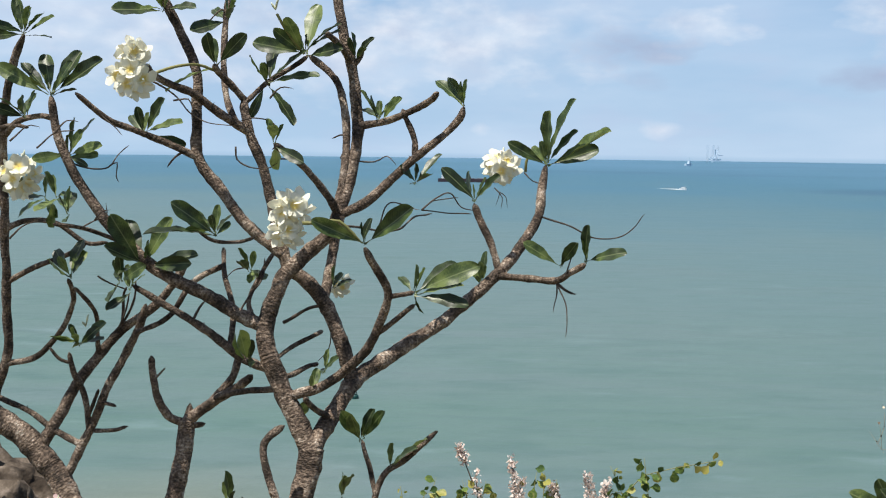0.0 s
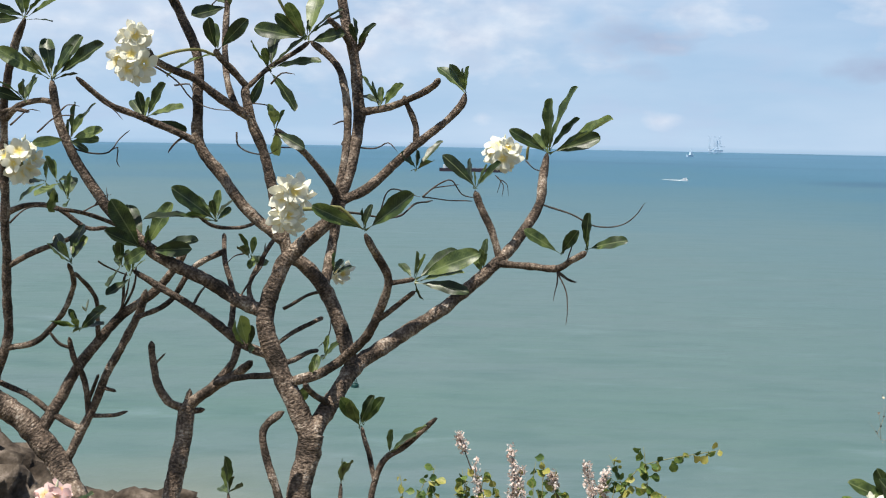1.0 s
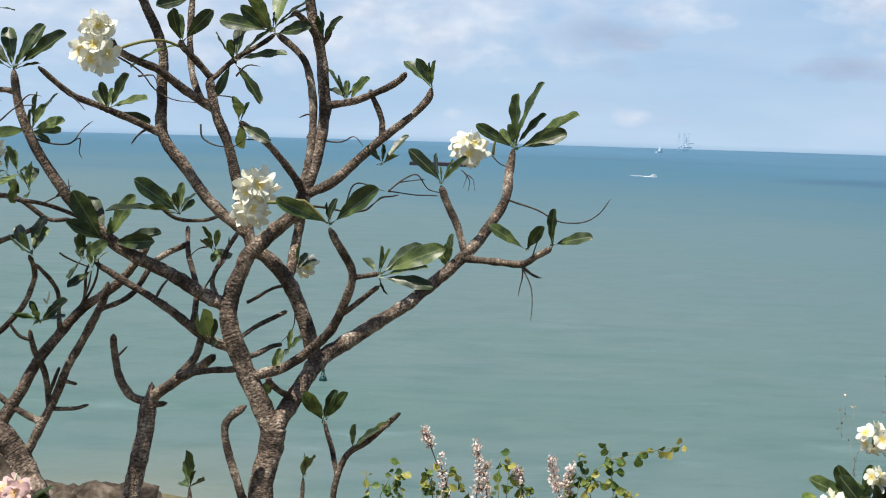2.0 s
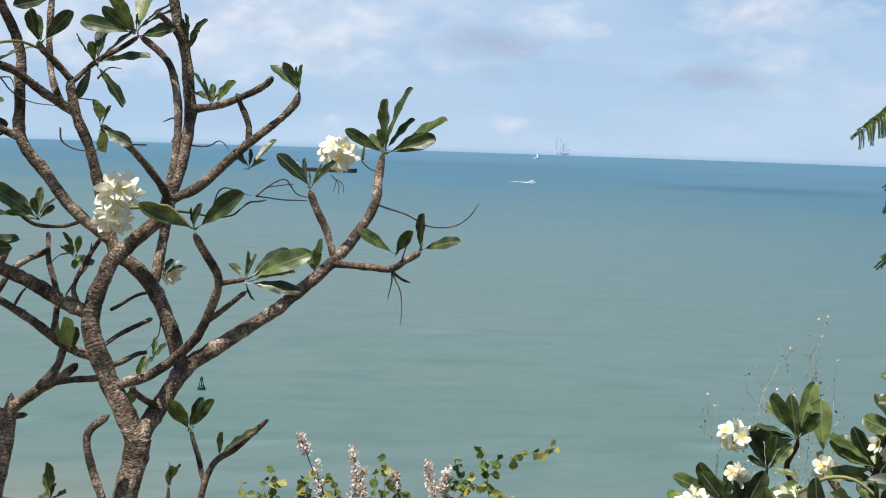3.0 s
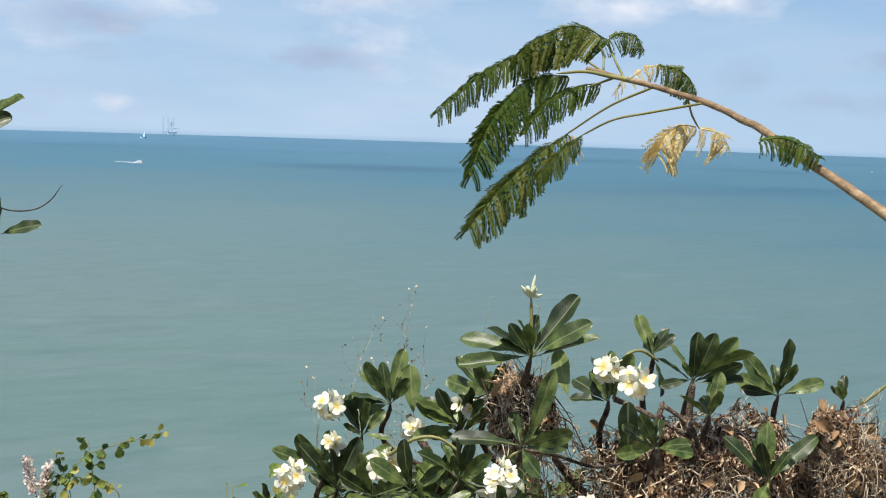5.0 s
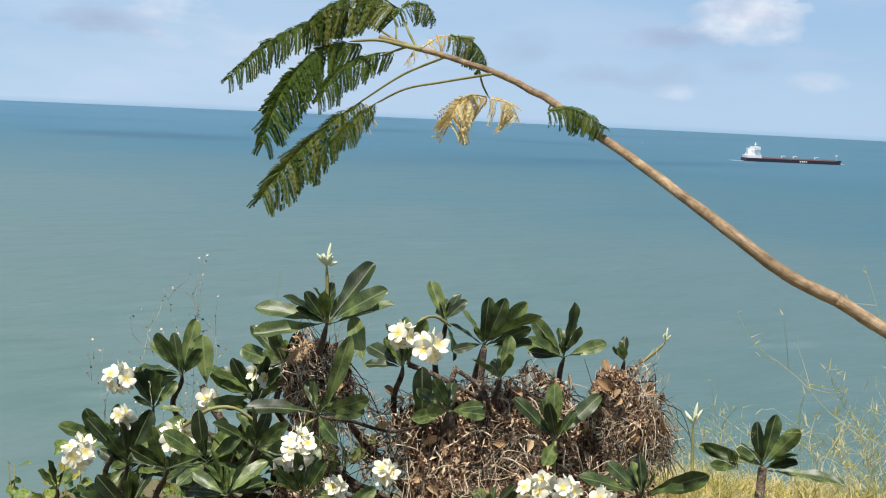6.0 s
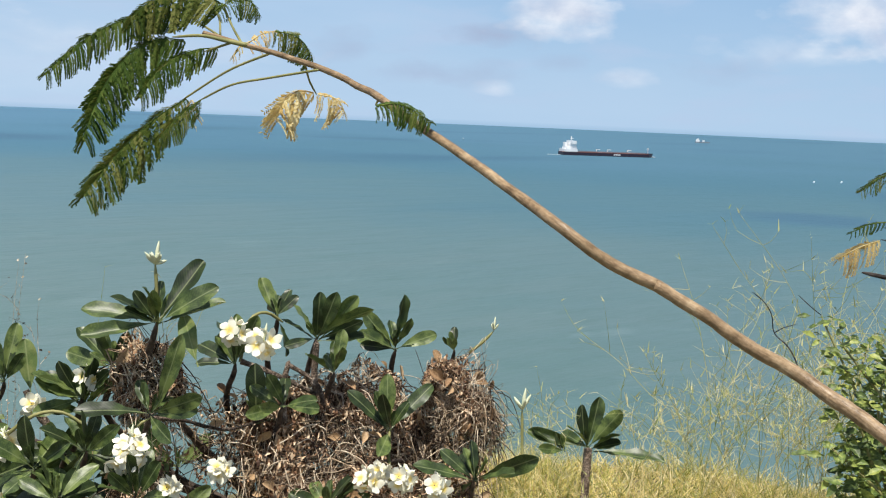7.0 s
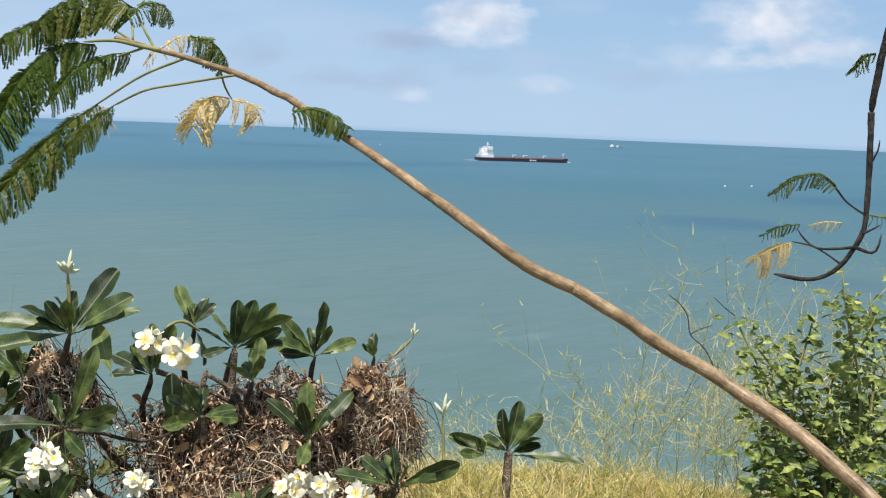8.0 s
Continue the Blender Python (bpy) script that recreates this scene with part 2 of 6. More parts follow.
LITTER = material("leaf_litter", ((0.06, 0.030, 0.018), (0.20, 0.105, 0.058), (0.42, 0.25, 0.14), (0.68, 0.50, 0.33)), 30.0, 0.75, 0.2, random_by=0.8, island=True)
DEADLEAF = material("dead_leaf", ((0.22, 0.12, 0.06), (0.42, 0.27, 0.14), (0.55, 0.40, 0.24)), 30.0, 0.6, 0.3, random_by=0.4)
GRASS = material("dry_grass", ((0.28, 0.31, 0.07), (0.62, 0.54, 0.16), (0.84, 0.68, 0.30), (0.90, 0.78, 0.46)), 6.0, 0.6, 0.0, island=True, random_by=0.6, translucent=0.45)
STRAW = material("seed_stalk", ((0.33, 0.38, 0.11), (0.62, 0.58, 0.27), (0.82, 0.74, 0.46)), 6.0, 0.6, 0.0, island=True, random_by=0.5, translucent=0.5)
ROCK = material("weathered_rock", ((0.018, 0.014, 0.010), (0.055, 0.042, 0.032), (0.12, 0.095, 0.073), (0.27, 0.22, 0.18)), 16.0, 0.95, 1.0, 60.0, spec=0.2)
SOIL = material("slope_soil", ((0.05, 0.055, 0.025), (0.10, 0.095, 0.05), (0.17, 0.145, 0.085), (0.28, 0.23, 0.15)), 6.5, 0.95, 0.8, 45.0, spec=0.1)
WEEDFLOWER = material("weed_floret", ((0.50, 0.36, 0.30), (0.74, 0.62, 0.56), (0.86, 0.80, 0.75)), 12.0, 0.6, 0.0, island=True, random_by=0.4, translucent=0.2)
WEEDLEAF = material("weed_leaf", ((0.04, 0.08, 0.02), (0.10, 0.17, 0.04), (0.20, 0.27, 0.06), (0.42, 0.38, 0.10)), 6.0, 0.5, 0.0, random_by=0.6, translucent=0.25)
HULL, RUST = plain("dark_hull", (0.035, 0.028, 0.045)), plain("red_hull", (0.06, 0.04, 0.05))
SHIPWHITE, STEEL, DECK = plain("ship_white", (0.88, 0.88, 0.88)), plain("grey_steel", (0.22, 0.24, 0.27)), plain("red_deck", (0.22, 0.09, 0.07))
BUOYGREEN, FOAM = plain("buoy_green", (0.012, 0.06, 0.055)), plain("foam", (0.75, 0.8, 0.82), 0.9)
# pale blue steel: distance haze painted into the colour of far vessels
HAZE = plain("hazy_steel", (0.66, 0.78, 0.88))


def water_material():
    m = bpy.data.materials.new("sea_water")
    m.use_nodes = True
    nd, ln = m.node_tree.nodes, m.node_tree.links
    bsdf = nd["Principled BSDF"]
    geo = nd.new("ShaderNodeNewGeometry").outputs["Position"]

    def noise_at(scale, detail, stretch, turn=0.0):
        mp = nd.new("ShaderNodeMapping")
        mp.inputs["Scale"].default_value, mp.inputs["Rotation"].default_value = stretch, (0, 0, turn)
        ln.new(geo, mp.inputs[0])
        n = nd.new("ShaderNodeTexNoise")
        n.inputs["Scale"].default_value, n.inputs["Detail"].default_value, n.inputs["Roughness"].default_value = scale, detail, 0.6
        ln.new(mp.outputs[0], n.inputs[0])
        return n.outputs[0]

    def op(kind, a, b=0.0, c=0.0, clamp=False):
        n = nd.new("ShaderNodeMath")
        n.operation, n.use_clamp = kind, clamp
        for i, v in enumerate((a, b, c)):
            if isinstance(v, (int, float)):
                n.inputs[i].default_value = v
            else:
                ln.new(v, n.inputs[i])
        return n.outputs[0]

    def mix(fac, a, b):
        n = nd.new("ShaderNodeMix")
        n.data_type = "RGBA"
        ln.new(fac, n.inputs[0])
        for i, v in ((6, a), (7, b)):
            if isinstance(v, tuple):
                n.inputs[i].default_value = v
            else:
                ln.new(v, n.inputs[i])
        return n.outputs[2]

    sp = nd.new("ShaderNodeSeparateXYZ")
    ln.new(geo, sp.inputs[0])
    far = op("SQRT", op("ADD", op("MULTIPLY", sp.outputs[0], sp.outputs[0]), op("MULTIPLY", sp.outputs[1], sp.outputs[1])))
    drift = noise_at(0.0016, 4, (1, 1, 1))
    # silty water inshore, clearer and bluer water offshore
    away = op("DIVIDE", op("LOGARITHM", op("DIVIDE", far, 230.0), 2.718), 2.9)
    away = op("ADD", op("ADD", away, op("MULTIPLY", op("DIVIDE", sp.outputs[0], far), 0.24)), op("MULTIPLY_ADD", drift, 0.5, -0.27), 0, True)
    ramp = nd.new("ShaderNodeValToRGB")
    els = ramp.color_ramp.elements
    # last stop is paler: horizon haze painted into the water colour
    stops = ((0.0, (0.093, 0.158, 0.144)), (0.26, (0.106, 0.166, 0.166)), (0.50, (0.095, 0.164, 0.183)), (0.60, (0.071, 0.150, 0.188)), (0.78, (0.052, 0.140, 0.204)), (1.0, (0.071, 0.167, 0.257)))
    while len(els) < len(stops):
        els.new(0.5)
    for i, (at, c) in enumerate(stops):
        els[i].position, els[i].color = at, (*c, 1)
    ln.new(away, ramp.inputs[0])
    # darker water towards +x
    x_share = op("MULTIPLY", op("MULTIPLY_ADD", op("DIVIDE", sp.outputs[0], far), 1.6, -0.4, True), 0.42)
    base = mix(x_share, ramp.outputs[0], (0.052, 0.118, 0.138, 1))
    # silt streaks along the coast
    streak = noise_at(0.016, 8, (0.38, 1.0, 1), radians(12))
    colour = mix(op("MULTIPLY", op("MULTIPLY_ADD", streak, 2.6, -1.0, True), op("SUBTRACT", 1.0, op("MULTIPLY", away, 1.35), 0, True)), base, (0.120, 0.167, 0.175, 1))
    # cloud shadows offshore, painted as dark patches in the water colour
    cloud_shade = noise_at(0.0016, 3, (0.7, 1.3, 1), radians(-30))
    cloud_shade = op("MULTIPLY", op("MULTIPLY_ADD", cloud_shade, 7.0, -3.9, True), op("MULTIPLY_ADD", away, 3.0, -1.5, True))
    colour = mix(op("MULTIPLY", cloud_shade, 0.42), colour, (0.028, 0.079, 0.138, 1))
    # more cloud shadows painted in as dark streaks: bearing, log of range, half widths
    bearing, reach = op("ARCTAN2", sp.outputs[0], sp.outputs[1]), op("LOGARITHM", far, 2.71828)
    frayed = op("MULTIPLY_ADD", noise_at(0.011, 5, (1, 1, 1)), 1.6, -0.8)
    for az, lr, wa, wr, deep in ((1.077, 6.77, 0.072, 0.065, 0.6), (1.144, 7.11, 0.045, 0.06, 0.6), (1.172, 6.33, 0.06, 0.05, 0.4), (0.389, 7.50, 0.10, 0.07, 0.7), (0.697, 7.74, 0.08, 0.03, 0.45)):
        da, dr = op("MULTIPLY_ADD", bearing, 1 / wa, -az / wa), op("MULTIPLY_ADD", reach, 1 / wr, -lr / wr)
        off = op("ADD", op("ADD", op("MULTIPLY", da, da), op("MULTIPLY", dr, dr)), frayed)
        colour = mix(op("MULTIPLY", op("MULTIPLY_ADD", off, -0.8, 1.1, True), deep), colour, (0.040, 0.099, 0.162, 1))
    ripples = noise_at(0.09, 8, (0.42, 1.0, 1), radians(8))
    near = op("SUBTRACT", 1.0, op("MULTIPLY", away, 1.5), 0, True)
    crest = noise_at(0.045, 9, (0.5, 1.0, 1), radians(5))
    colour = mix(op("MULTIPLY", op("MULTIPLY_ADD", crest, 5.0, -3.0, True), op("MULTIPLY_ADD", near, 0.8, 0.1)), colour, (0.174, 0.245, 0.261, 1))
    colour = mix(op("MULTIPLY", op("MULTIPLY_ADD", ripples, 3.0, -1.4, True), op("MULTIPLY_ADD", near, 0.75, 0.08)), colour, (0.057, 0.115, 0.111, 1))
    # sand stirred up off the beach
    shoal = op("MULTIPLY", op("MULTIPLY_ADD", far, -0.022, 5.6, True), op("MULTIPLY_ADD", sp.outputs[0], -0.03, -0.4, True))
    colour = mix(op("MULTIPLY", shoal, 0.7), colour, (0.198, 0.198, 0.158, 1))
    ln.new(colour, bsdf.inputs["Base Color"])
    bsdf.inputs["Roughness"].default_value = 0.5
    bsdf.inputs["Specular IOR Level"].default_value = 0.18
    swell = noise_at(0.05, 3, (0.3, 1.0, 1), radians(8))
    b = nd.new("ShaderNodeBump")
    b.inputs["Strength"].default_value, b.inputs["Distance"].default_value = 0.7, 1.2
    ln.new(op("ADD", ripples, op("MULTIPLY", swell, 1.5)), b.inputs["Height"])
    ln.new(b.outputs[0], bsdf.inputs["Normal"])
    return m


WATER = water_material()

# ---- building helpers ----
dice = random.Random(11)


def thing(name, base, label, category, group="", kind="", turn=0.0):
    ob = new(name)
    ob.empty_display_size = 0.05
    ob.matrix_world = Matrix.Translation(base) @ Matrix.Rotation(turn, 4, "Z")
    return tagged(ob, label, category, group, kind)


def mesh_from(name, verts, faces, mats, uvs=None, smooth=True):
    me = bpy.data.meshes.new(name)
    me.from_pydata([tuple(v) for v in verts], [], faces)
    for m in (mats if isinstance(mats, (list, tuple)) else (mats,)):
        me.materials.append(m)
    if uvs:
        layer = me.uv_layers.new(name="UVMap")
        for loop in me.loops:
            layer.data[loop.index].uv = uvs[loop.vertex_index]
    if smooth:
        me.polygons.foreach_set("use_smooth", [True] * len(me.polygons))
    me.update()
    return me


def part(name, verts, faces, mat, parent, label="", smooth=True, local=False, uvs=None):
    """One mesh object under a thing; corners in the world's metres unless local."""
    off = Vector() if local or parent is None else parent.matrix_basis.translation
    me = mesh_from(name, [Vector(v) - off for v in verts], faces, mat, uvs, smooth)
    ob = new(name, me)
    ob.parent = parent
    return tagged(ob, label)


def put(name, mesh, parent, m, label="", under=None):
    """A shared mesh as one part of a thing, or under one of its parts, at the world's pose m."""
    ob = new(name, mesh)
    ob.parent = under or parent
    ob.matrix_basis = Matrix.Translation(-parent.matrix_basis.translation) @ m
    return tagged(ob, label)


def spline(points, step):
    """Catmull-Rom through the points, about one place every step metres, each with its share of the way."""
    p = [Vector(q) for q in points]
    if len(p) == 2:
        p = [p[0], (p[0] + p[1]) / 2, p[1]]
    ext = [2 * p[0] - p[1], *p, 2 * p[-1] - p[-2]]
    out = []
    for i in range(1, len(ext) - 2):
        a, b, c, d = ext[i - 1 : i + 3]
        n = max(2, int((c - b).length / step))
        for k in range(n):
            t = k / n
            out.append(0.5 * (2 * b + (c - a) * t + (2 * a - 5 * b + 4 * c - d) * t * t + (3 * b - a - 3 * c + d) * t**3))
    return out + [p[-1]]


def tube(points, r0, r1, sides=8, step=0.02, lumps=0.0, wobble=0.0, taper=1.0):
    line = spline(points, step)
    n = len(line)
    verts, faces = [], []
    up = Vector((0.31, 0.17, 0.93))
    for i, q in enumerate(line):
        way = (line[min(i + 1, n - 1)] - line[max(i - 1, 0)]).normalized()
        side = way.cross(up)
        side = side.normalized() if side.length > 1e-4 else way.orthogonal().normalized()
        up = side.cross(way)
        s = i / (n - 1)
        r = r1 + (r0 - r1) * (1 - s) ** taper
        if s > 0.95 and r1 < 0.014:
            r *= 1 - 0.55 * ((s - 0.95) / 0.05) ** 2
        if wobble:
            q = q + noise.noise_vector(q * 9.0) * wobble
        for k in range(sides):
            a = 2 * math.pi * k / sides
            spoke = side * math.cos(a) + up * math.sin(a)
            rr = r
            if lumps:
                rr *= 1 + lumps * (noise.noise((q + spoke * r) * 22.0) + 0.6 * noise.noise((q + spoke * r) * 60.0))
            verts.append(q + spoke * rr)
        if i:
            o = (i - 1) * sides
            faces += [(o + k, o + (k + 1) % sides, o + sides + (k + 1) % sides, o + sides + k) for k in range(sides)]
    faces.append(tuple(range(sides))[::-1])
    tip = len(verts)
    verts.append(line[-1] + (line[-1] - line[-2]).normalized() * r1 * 0.5)
    faces += [((n - 1) * sides + k, (n - 1) * sides + (k + 1) % sides, tip) for k in range(sides)]
    return verts, faces


def bark_tube(name, own, mat, points, r0, r1, sides, step, lumps, wobble, taper=1.0):
    """A limb with ringed bark; u runs in metres along it, v round it."""
    verts, faces = tube(points, r0, r1, sides, step, lumps, wobble, taper)
    uvs, along = [], dice.uniform(0, 5)
    for i in range(len(verts) - 1):
        if i % sides == 0 and i:
            along += (verts[i] - verts[i - sides]).length
        k = i % sides
        uvs.append((along, min(k, sides - k) * 2 / sides))
    uvs.append((along, 0))
    if mat is BARK:
        ends = len(verts) - 1
        for i in range(int(ends / sides / 34)):
            k = dice.randrange(sides, ends - sides)
            ring = k // sides * sides
            mid = sum((Vector(v) for v in verts[ring : ring + sides]), Vector()) / sides
            out = (Vector(verts[k]) - mid).normalized()
            size, o = dice.uniform(0.0025, 0.0055), len(verts)
            foot = Vector(verts[k]) - out * size
            lean = wild(dice, 0.4)
            a, b = out.orthogonal().normalized() * size, out.cross(out.orthogonal().normalized()) * size
            verts += [foot + a, foot + b, foot - a, foot - b, foot + (out + lean) * dice.uniform(0.005, 0.016)]
            uvs += [uvs[k]] * 5
            faces += [(o, o + 1, o + 4), (o + 1, o + 2, o + 4), (o + 2, o + 3, o + 4), (o + 3, o, o + 4)]
    return part(name, verts, faces, mat, own, uvs=uvs)


def trunk(own, r0, r1, *points):
    return bark_tube("trunk", own, BARK, points, r0 * 0.72, r1 * 0.76, 18, 0.008, 0.17, 0.004)


def limb(own, r0, r1, *points):
    bark = DARKBARK if own.name.startswith("legume_tree") else BARK
    return bark_tube("limb", own, bark, points, r0 * 0.79, r1 * 0.94, 12, 0.007, 0.20, 0.003, 1.15)


def twig(own, r0, r1, *points):
    return bark_tube("twig", own, DARKBARK if own.name.startswith(("legume_tree", "green_shrub")) else TWIG, points, r0 * 0.75, r1 * 0.8, 6, 0.010, 0.25, 0.011)


def stalk(own, r0, r1, *points):
    return part("flower_stalk", *tube(points, r0, r1, 6, 0.02), STALK, own)


def stem(own, r0, r1, *points):
    return bark_tube("stem", own, STEM, points, r0, r1, 14, 0.012, 0.10, 0.004)


# ---- shared leaves and flowers ----


def leaf_mesh(name, mat, half, peak, petiole, droop, fold, pointed=0.0, rows=13):
    verts, faces, uvs = [], [], []
    cols = (-1.0, -0.55, 0.0, 0.55, 1.0)
    for i in range(rows + 1):
        u = 1 - (1 - i / rows) ** 1.6
        if u < petiole:
            wide = 0.014
        else:
            b = (u - petiole) / (1 - petiole)
            rise = math.sin(min(1.0, b / peak) * math.pi / 2) ** (1.15 - 0.35 * pointed)
            fall = 1.0 if b < peak else math.sqrt(max(0.0, 1 - ((b - peak) / (1 - peak)) ** 2)) * (1 - pointed) + pointed * (1 - ((b - peak) / (1 - peak)) ** 1.3)
            wide = max(0.006, half * rise * fall)
        for c in cols:
            z = -droop * u * u + fold * abs(c) * wide + 0.02 * math.sin(u * 19 + c * 2) * abs(c)
            verts.append((u, c * wide, z))
            uvs.append((u, 0.5 + 0.5 * c * wide / half))
    k = len(cols)
    for i in range(rows):
        for j in range(k - 1):
            o = i * k + j
            faces.append((o, o + k, o + k + 1, o + 1))
    return mesh_from(name, verts, faces, mat, uvs)


LEAVES = [leaf_mesh("plumeria_leaf", LEAF, 0.158, 0.68, 0.10, d, f) for d, f in ((0.06, 0.35), (0.16, 0.2), (-0.05, 0.55), (0.24, 0.3))]
OLDLEAVES = [leaf_mesh("yellowing_leaf", OLDLEAF, 0.165, 0.66, 0.10, 0.1, 0.25)]
SHRUBLEAVES = [leaf_mesh("shrub_leaf", SHRUBLEAF, 0.22, 0.40, 0.12, d, f, 0.7, 8) for d, f in ((0.1, 0.3), (0.25, 0.15), (0.0, 0.45))]
WEEDLEAVES = [leaf_mesh("round_leaf", WEEDLEAF, 0.38, 0.5, 0.14, 0.12, 0.3, 0.1, 6)]
DEADLEAVES = [leaf_mesh("dead_leaf", DEADLEAF, 0.27, 0.55, 0.05, d, f, 0.15, 7) for d, f in ((0.35, 0.8), (-0.3, 0.6))]


def flower_mesh(name, mat, cup):
    verts, faces, uvs = [], [], []
    for p in range(5):
        a0 = 2 * math.pi * p / 5
        o = len(verts)
        for i in range(7):
            r = 0.05 + 0.95 * i / 6
            wide = 0.42 * math.sin(min(1, (r / 0.72)) * math.pi / 2) * (1 if r < 0.72 else math.sqrt(max(0.03, 1 - ((r - 0.72) / 0.29) ** 2)))
            for c in (-1, 0, 1):
                a = a0 + 0.25 * r
                x, y = r, c * wide
                z = cup * r * r + 0.10 * c * r - 0.14 * abs(c) * wide - (0.18 * max(0, r - 0.7))
                verts.append((x * math.cos(a) - y * math.sin(a), x * math.sin(a) + y * math.cos(a), z))
                uvs.append((r, 0.5 + 0.5 * c))
        for i in range(6):
            for j in range(2):
                q = o + i * 3 + j
                faces.append((q, q + 3, q + 4, q + 1))
    return mesh_from(name, verts, faces, mat, uvs)


FLOWERS = [flower_mesh("flower", PETAL, c) for c in (0.15, 0.35, 0.6)]
PINKFLOWERS = [flower_mesh("flower", PINKPETAL, c) for c in (0.2, 0.45)]


def bud_mesh():
    rows = ((0, 0.05), (0.25, 0.10), (0.55, 0.14), (0.8, 0.10), (1.0, 0.02))
    verts = [(r * math.cos(k * math.pi / 3), r * math.sin(k * math.pi / 3), z) for z, r in rows for k in range(6)]
    faces = [(i * 6 + k, i * 6 + (k + 1) % 6, i * 6 + 6 + (k + 1) % 6, i * 6 + 6 + k) for i in range(4) for k in range(6)]
    faces.append(tuple(range(24, 30)))
    return mesh_from("flower_bud", verts, faces, BUD)


BUDMESH = bud_mesh()


def facing(way, face):
    """A turn with x along way and z as near to face as it goes."""
    x = Vector(way).normalized()
    z = face - x * face.dot(x)
    if z.length < 0.05:
        z = x.orthogonal()
    z.normalize()
    return Matrix((x, z.cross(x), z)).transposed().to_4x4()


def wild(rng, size):
    return Vector((rng.uniform(-size, size), rng.uniform(-size, size), rng.uniform(-size, size)))



def rosette(own, base, tips):
    """A whorl of leaves at a branch's end; they turn their faces to the light."""
    for tip in tips:
        way = Vector(tip)
        size = way.length
        light = (Vector((-0.15, -0.60, 0.62)) + wild(dice, 0.6)).normalized()
        mesh = dice.choice(LEAVES) if len(tips) > 1 else OLDLEAVES[0]
        broad = dice.uniform(1.0, 1.3) if own.name.startswith("plumeria_bush") else dice.uniform(0.9, 1.2)
        start = Vector(base) + wild(dice, 0.006)
        put("leaf", mesh, own, Matrix.Translation(start) @ facing(way, light) @ Matrix.Diagonal((size * 1.12, min(size, 0.15) * broad, size, 1)), "" if len(tips) > 1 else "yellowing leaf")
    if len(tips) > 3:
        mean = sum((Vector(t) for t in tips), Vector()) / len(tips)
        for k in range(4 if own.name.startswith("plumeria_bush") else 0):
            way = (wild(dice, 1.0) + Vector((0, 0.3, 0.4)) + mean * 3).normalized() * dice.uniform(0.1, 0.15)
            put("leaf", dice.choice(LEAVES), own, Matrix.Translation(base) @ facing(way, Vector((-0.3, -0.6, 0.6)) + wild(dice, 0.6)) @ Matrix.Scale(way.length, 4))
    if len(tips) > 1:
        for k in range(2):
            way = wild(dice, 0.5) + Vector((0, 0, 1))
            put("leaf", LEAVES[2], own, Matrix.Translation(base) @ facing(way, SUN_WAY + wild(dice, 0.6)) @ Matrix.Scale(dice.uniform(0.05, 0.08), 4))


def blooms(own, at, count, radius, meshes=None, size=0.033):
    """A head of open flowers round a stalk's end."""
    hub = Vector(at)
    head = part("flower_head", *tube((hub + Vector((0, 0.01, -0.03)), hub + Vector((0, 0, 0.01))), 0.004, 0.008, 6, 0.02), STALK, own)
    count += 2
    for k in range(count):
        a = k * 2.4 + dice.uniform(0, 0.6)
        z = 1 - 2 * (k + 0.5) / count
        ball = Vector((math.cos(a) * math.sqrt(1 - z * z), math.sin(a) * math.sqrt(1 - z * z), z))
        if ball.y > 0.25:
            ball.y *= -0.6
        face = (ball + Vector((0, -0.45, 0.15)) + wild(dice, 0.25)).normalized()
        m = Matrix.Translation(Vector(at) + ball * radius * 0.66) @ face.to_track_quat("Z", "Y").to_matrix().to_4x4() @ Matrix.Rotation(dice.uniform(0, 6), 4, "Z")
        put("flower", dice.choice(meshes or FLOWERS), own, m @ Matrix.Scale(size * dice.uniform(0.8, 1.1), 4), "", head)
    buds(own, at, 3, radius * 0.7)


def pink_blooms(own, at, count, radius):
    blooms(own, at, count, radius, PINKFLOWERS)


def buds(own, at, count, radius):
    for k in range(count):
        a = 2 * math.pi * k / count + dice.uniform(0, 0.5)
        way = Vector((math.cos(a) * 0.8, math.sin(a) * 0.8, dice.uniform(0.25, 1.5) if k else 4.0)).normalized()
        put("flower_bud", BUDMESH, own, Matrix.Translation(at) @ way.to_track_quat("Z", "Y").to_matrix().to_4x4() @ Matrix.Diagonal((radius * 1.0, radius * 1.0, radius * (dice.uniform(0.8, 1.3) if k else 1.6), 1)))


# ---- feathery fronds ----


def pinna_mesh(name, mat, pairs, sag, shed=0.0, seed=0):
    """A slim comb: a flat midrib that carries a leaflet at each joint on both sides, all in one piece."""
    rng = random.Random(seed)
    verts, faces = [], []
    for i in range(pairs + 1):
        u = i / pairs
        wide, z = 0.010 * (1 - 0.6 * u), -sag * u * u
        verts += [Vector((u, -wide, z)), Vector((u, wide, z))]
        if i:
            faces.append((2 * i - 2, 2 * i, 2 * i + 1, 2 * i - 1))
    for i in range(1, pairs + 1):
        for s in (0, 1):
            if rng.random() < shed:
                continue
            hand = 2 * s - 1
            u = i / pairs
            length = 0.19 * (1 - 0.4 * u) * rng.uniform(0.85, 1.15)
            d = Vector((0.55, 0.75 * hand, rng.uniform(-0.5, -0.05))).normalized() * length
            wide = Vector((0.040, -0.014 * hand, 0.0))
            q, o = verts[2 * i + s], len(verts)
            verts += [q + d * 0.45 + wide, q + d * 0.85 + wide * 0.8, q + d, q + d * 0.5 - wide]
            faces.append((2 * i + s, o, o + 1, o + 2, o + 3))
    return mesh_from(name, verts, faces, mat, None, False)


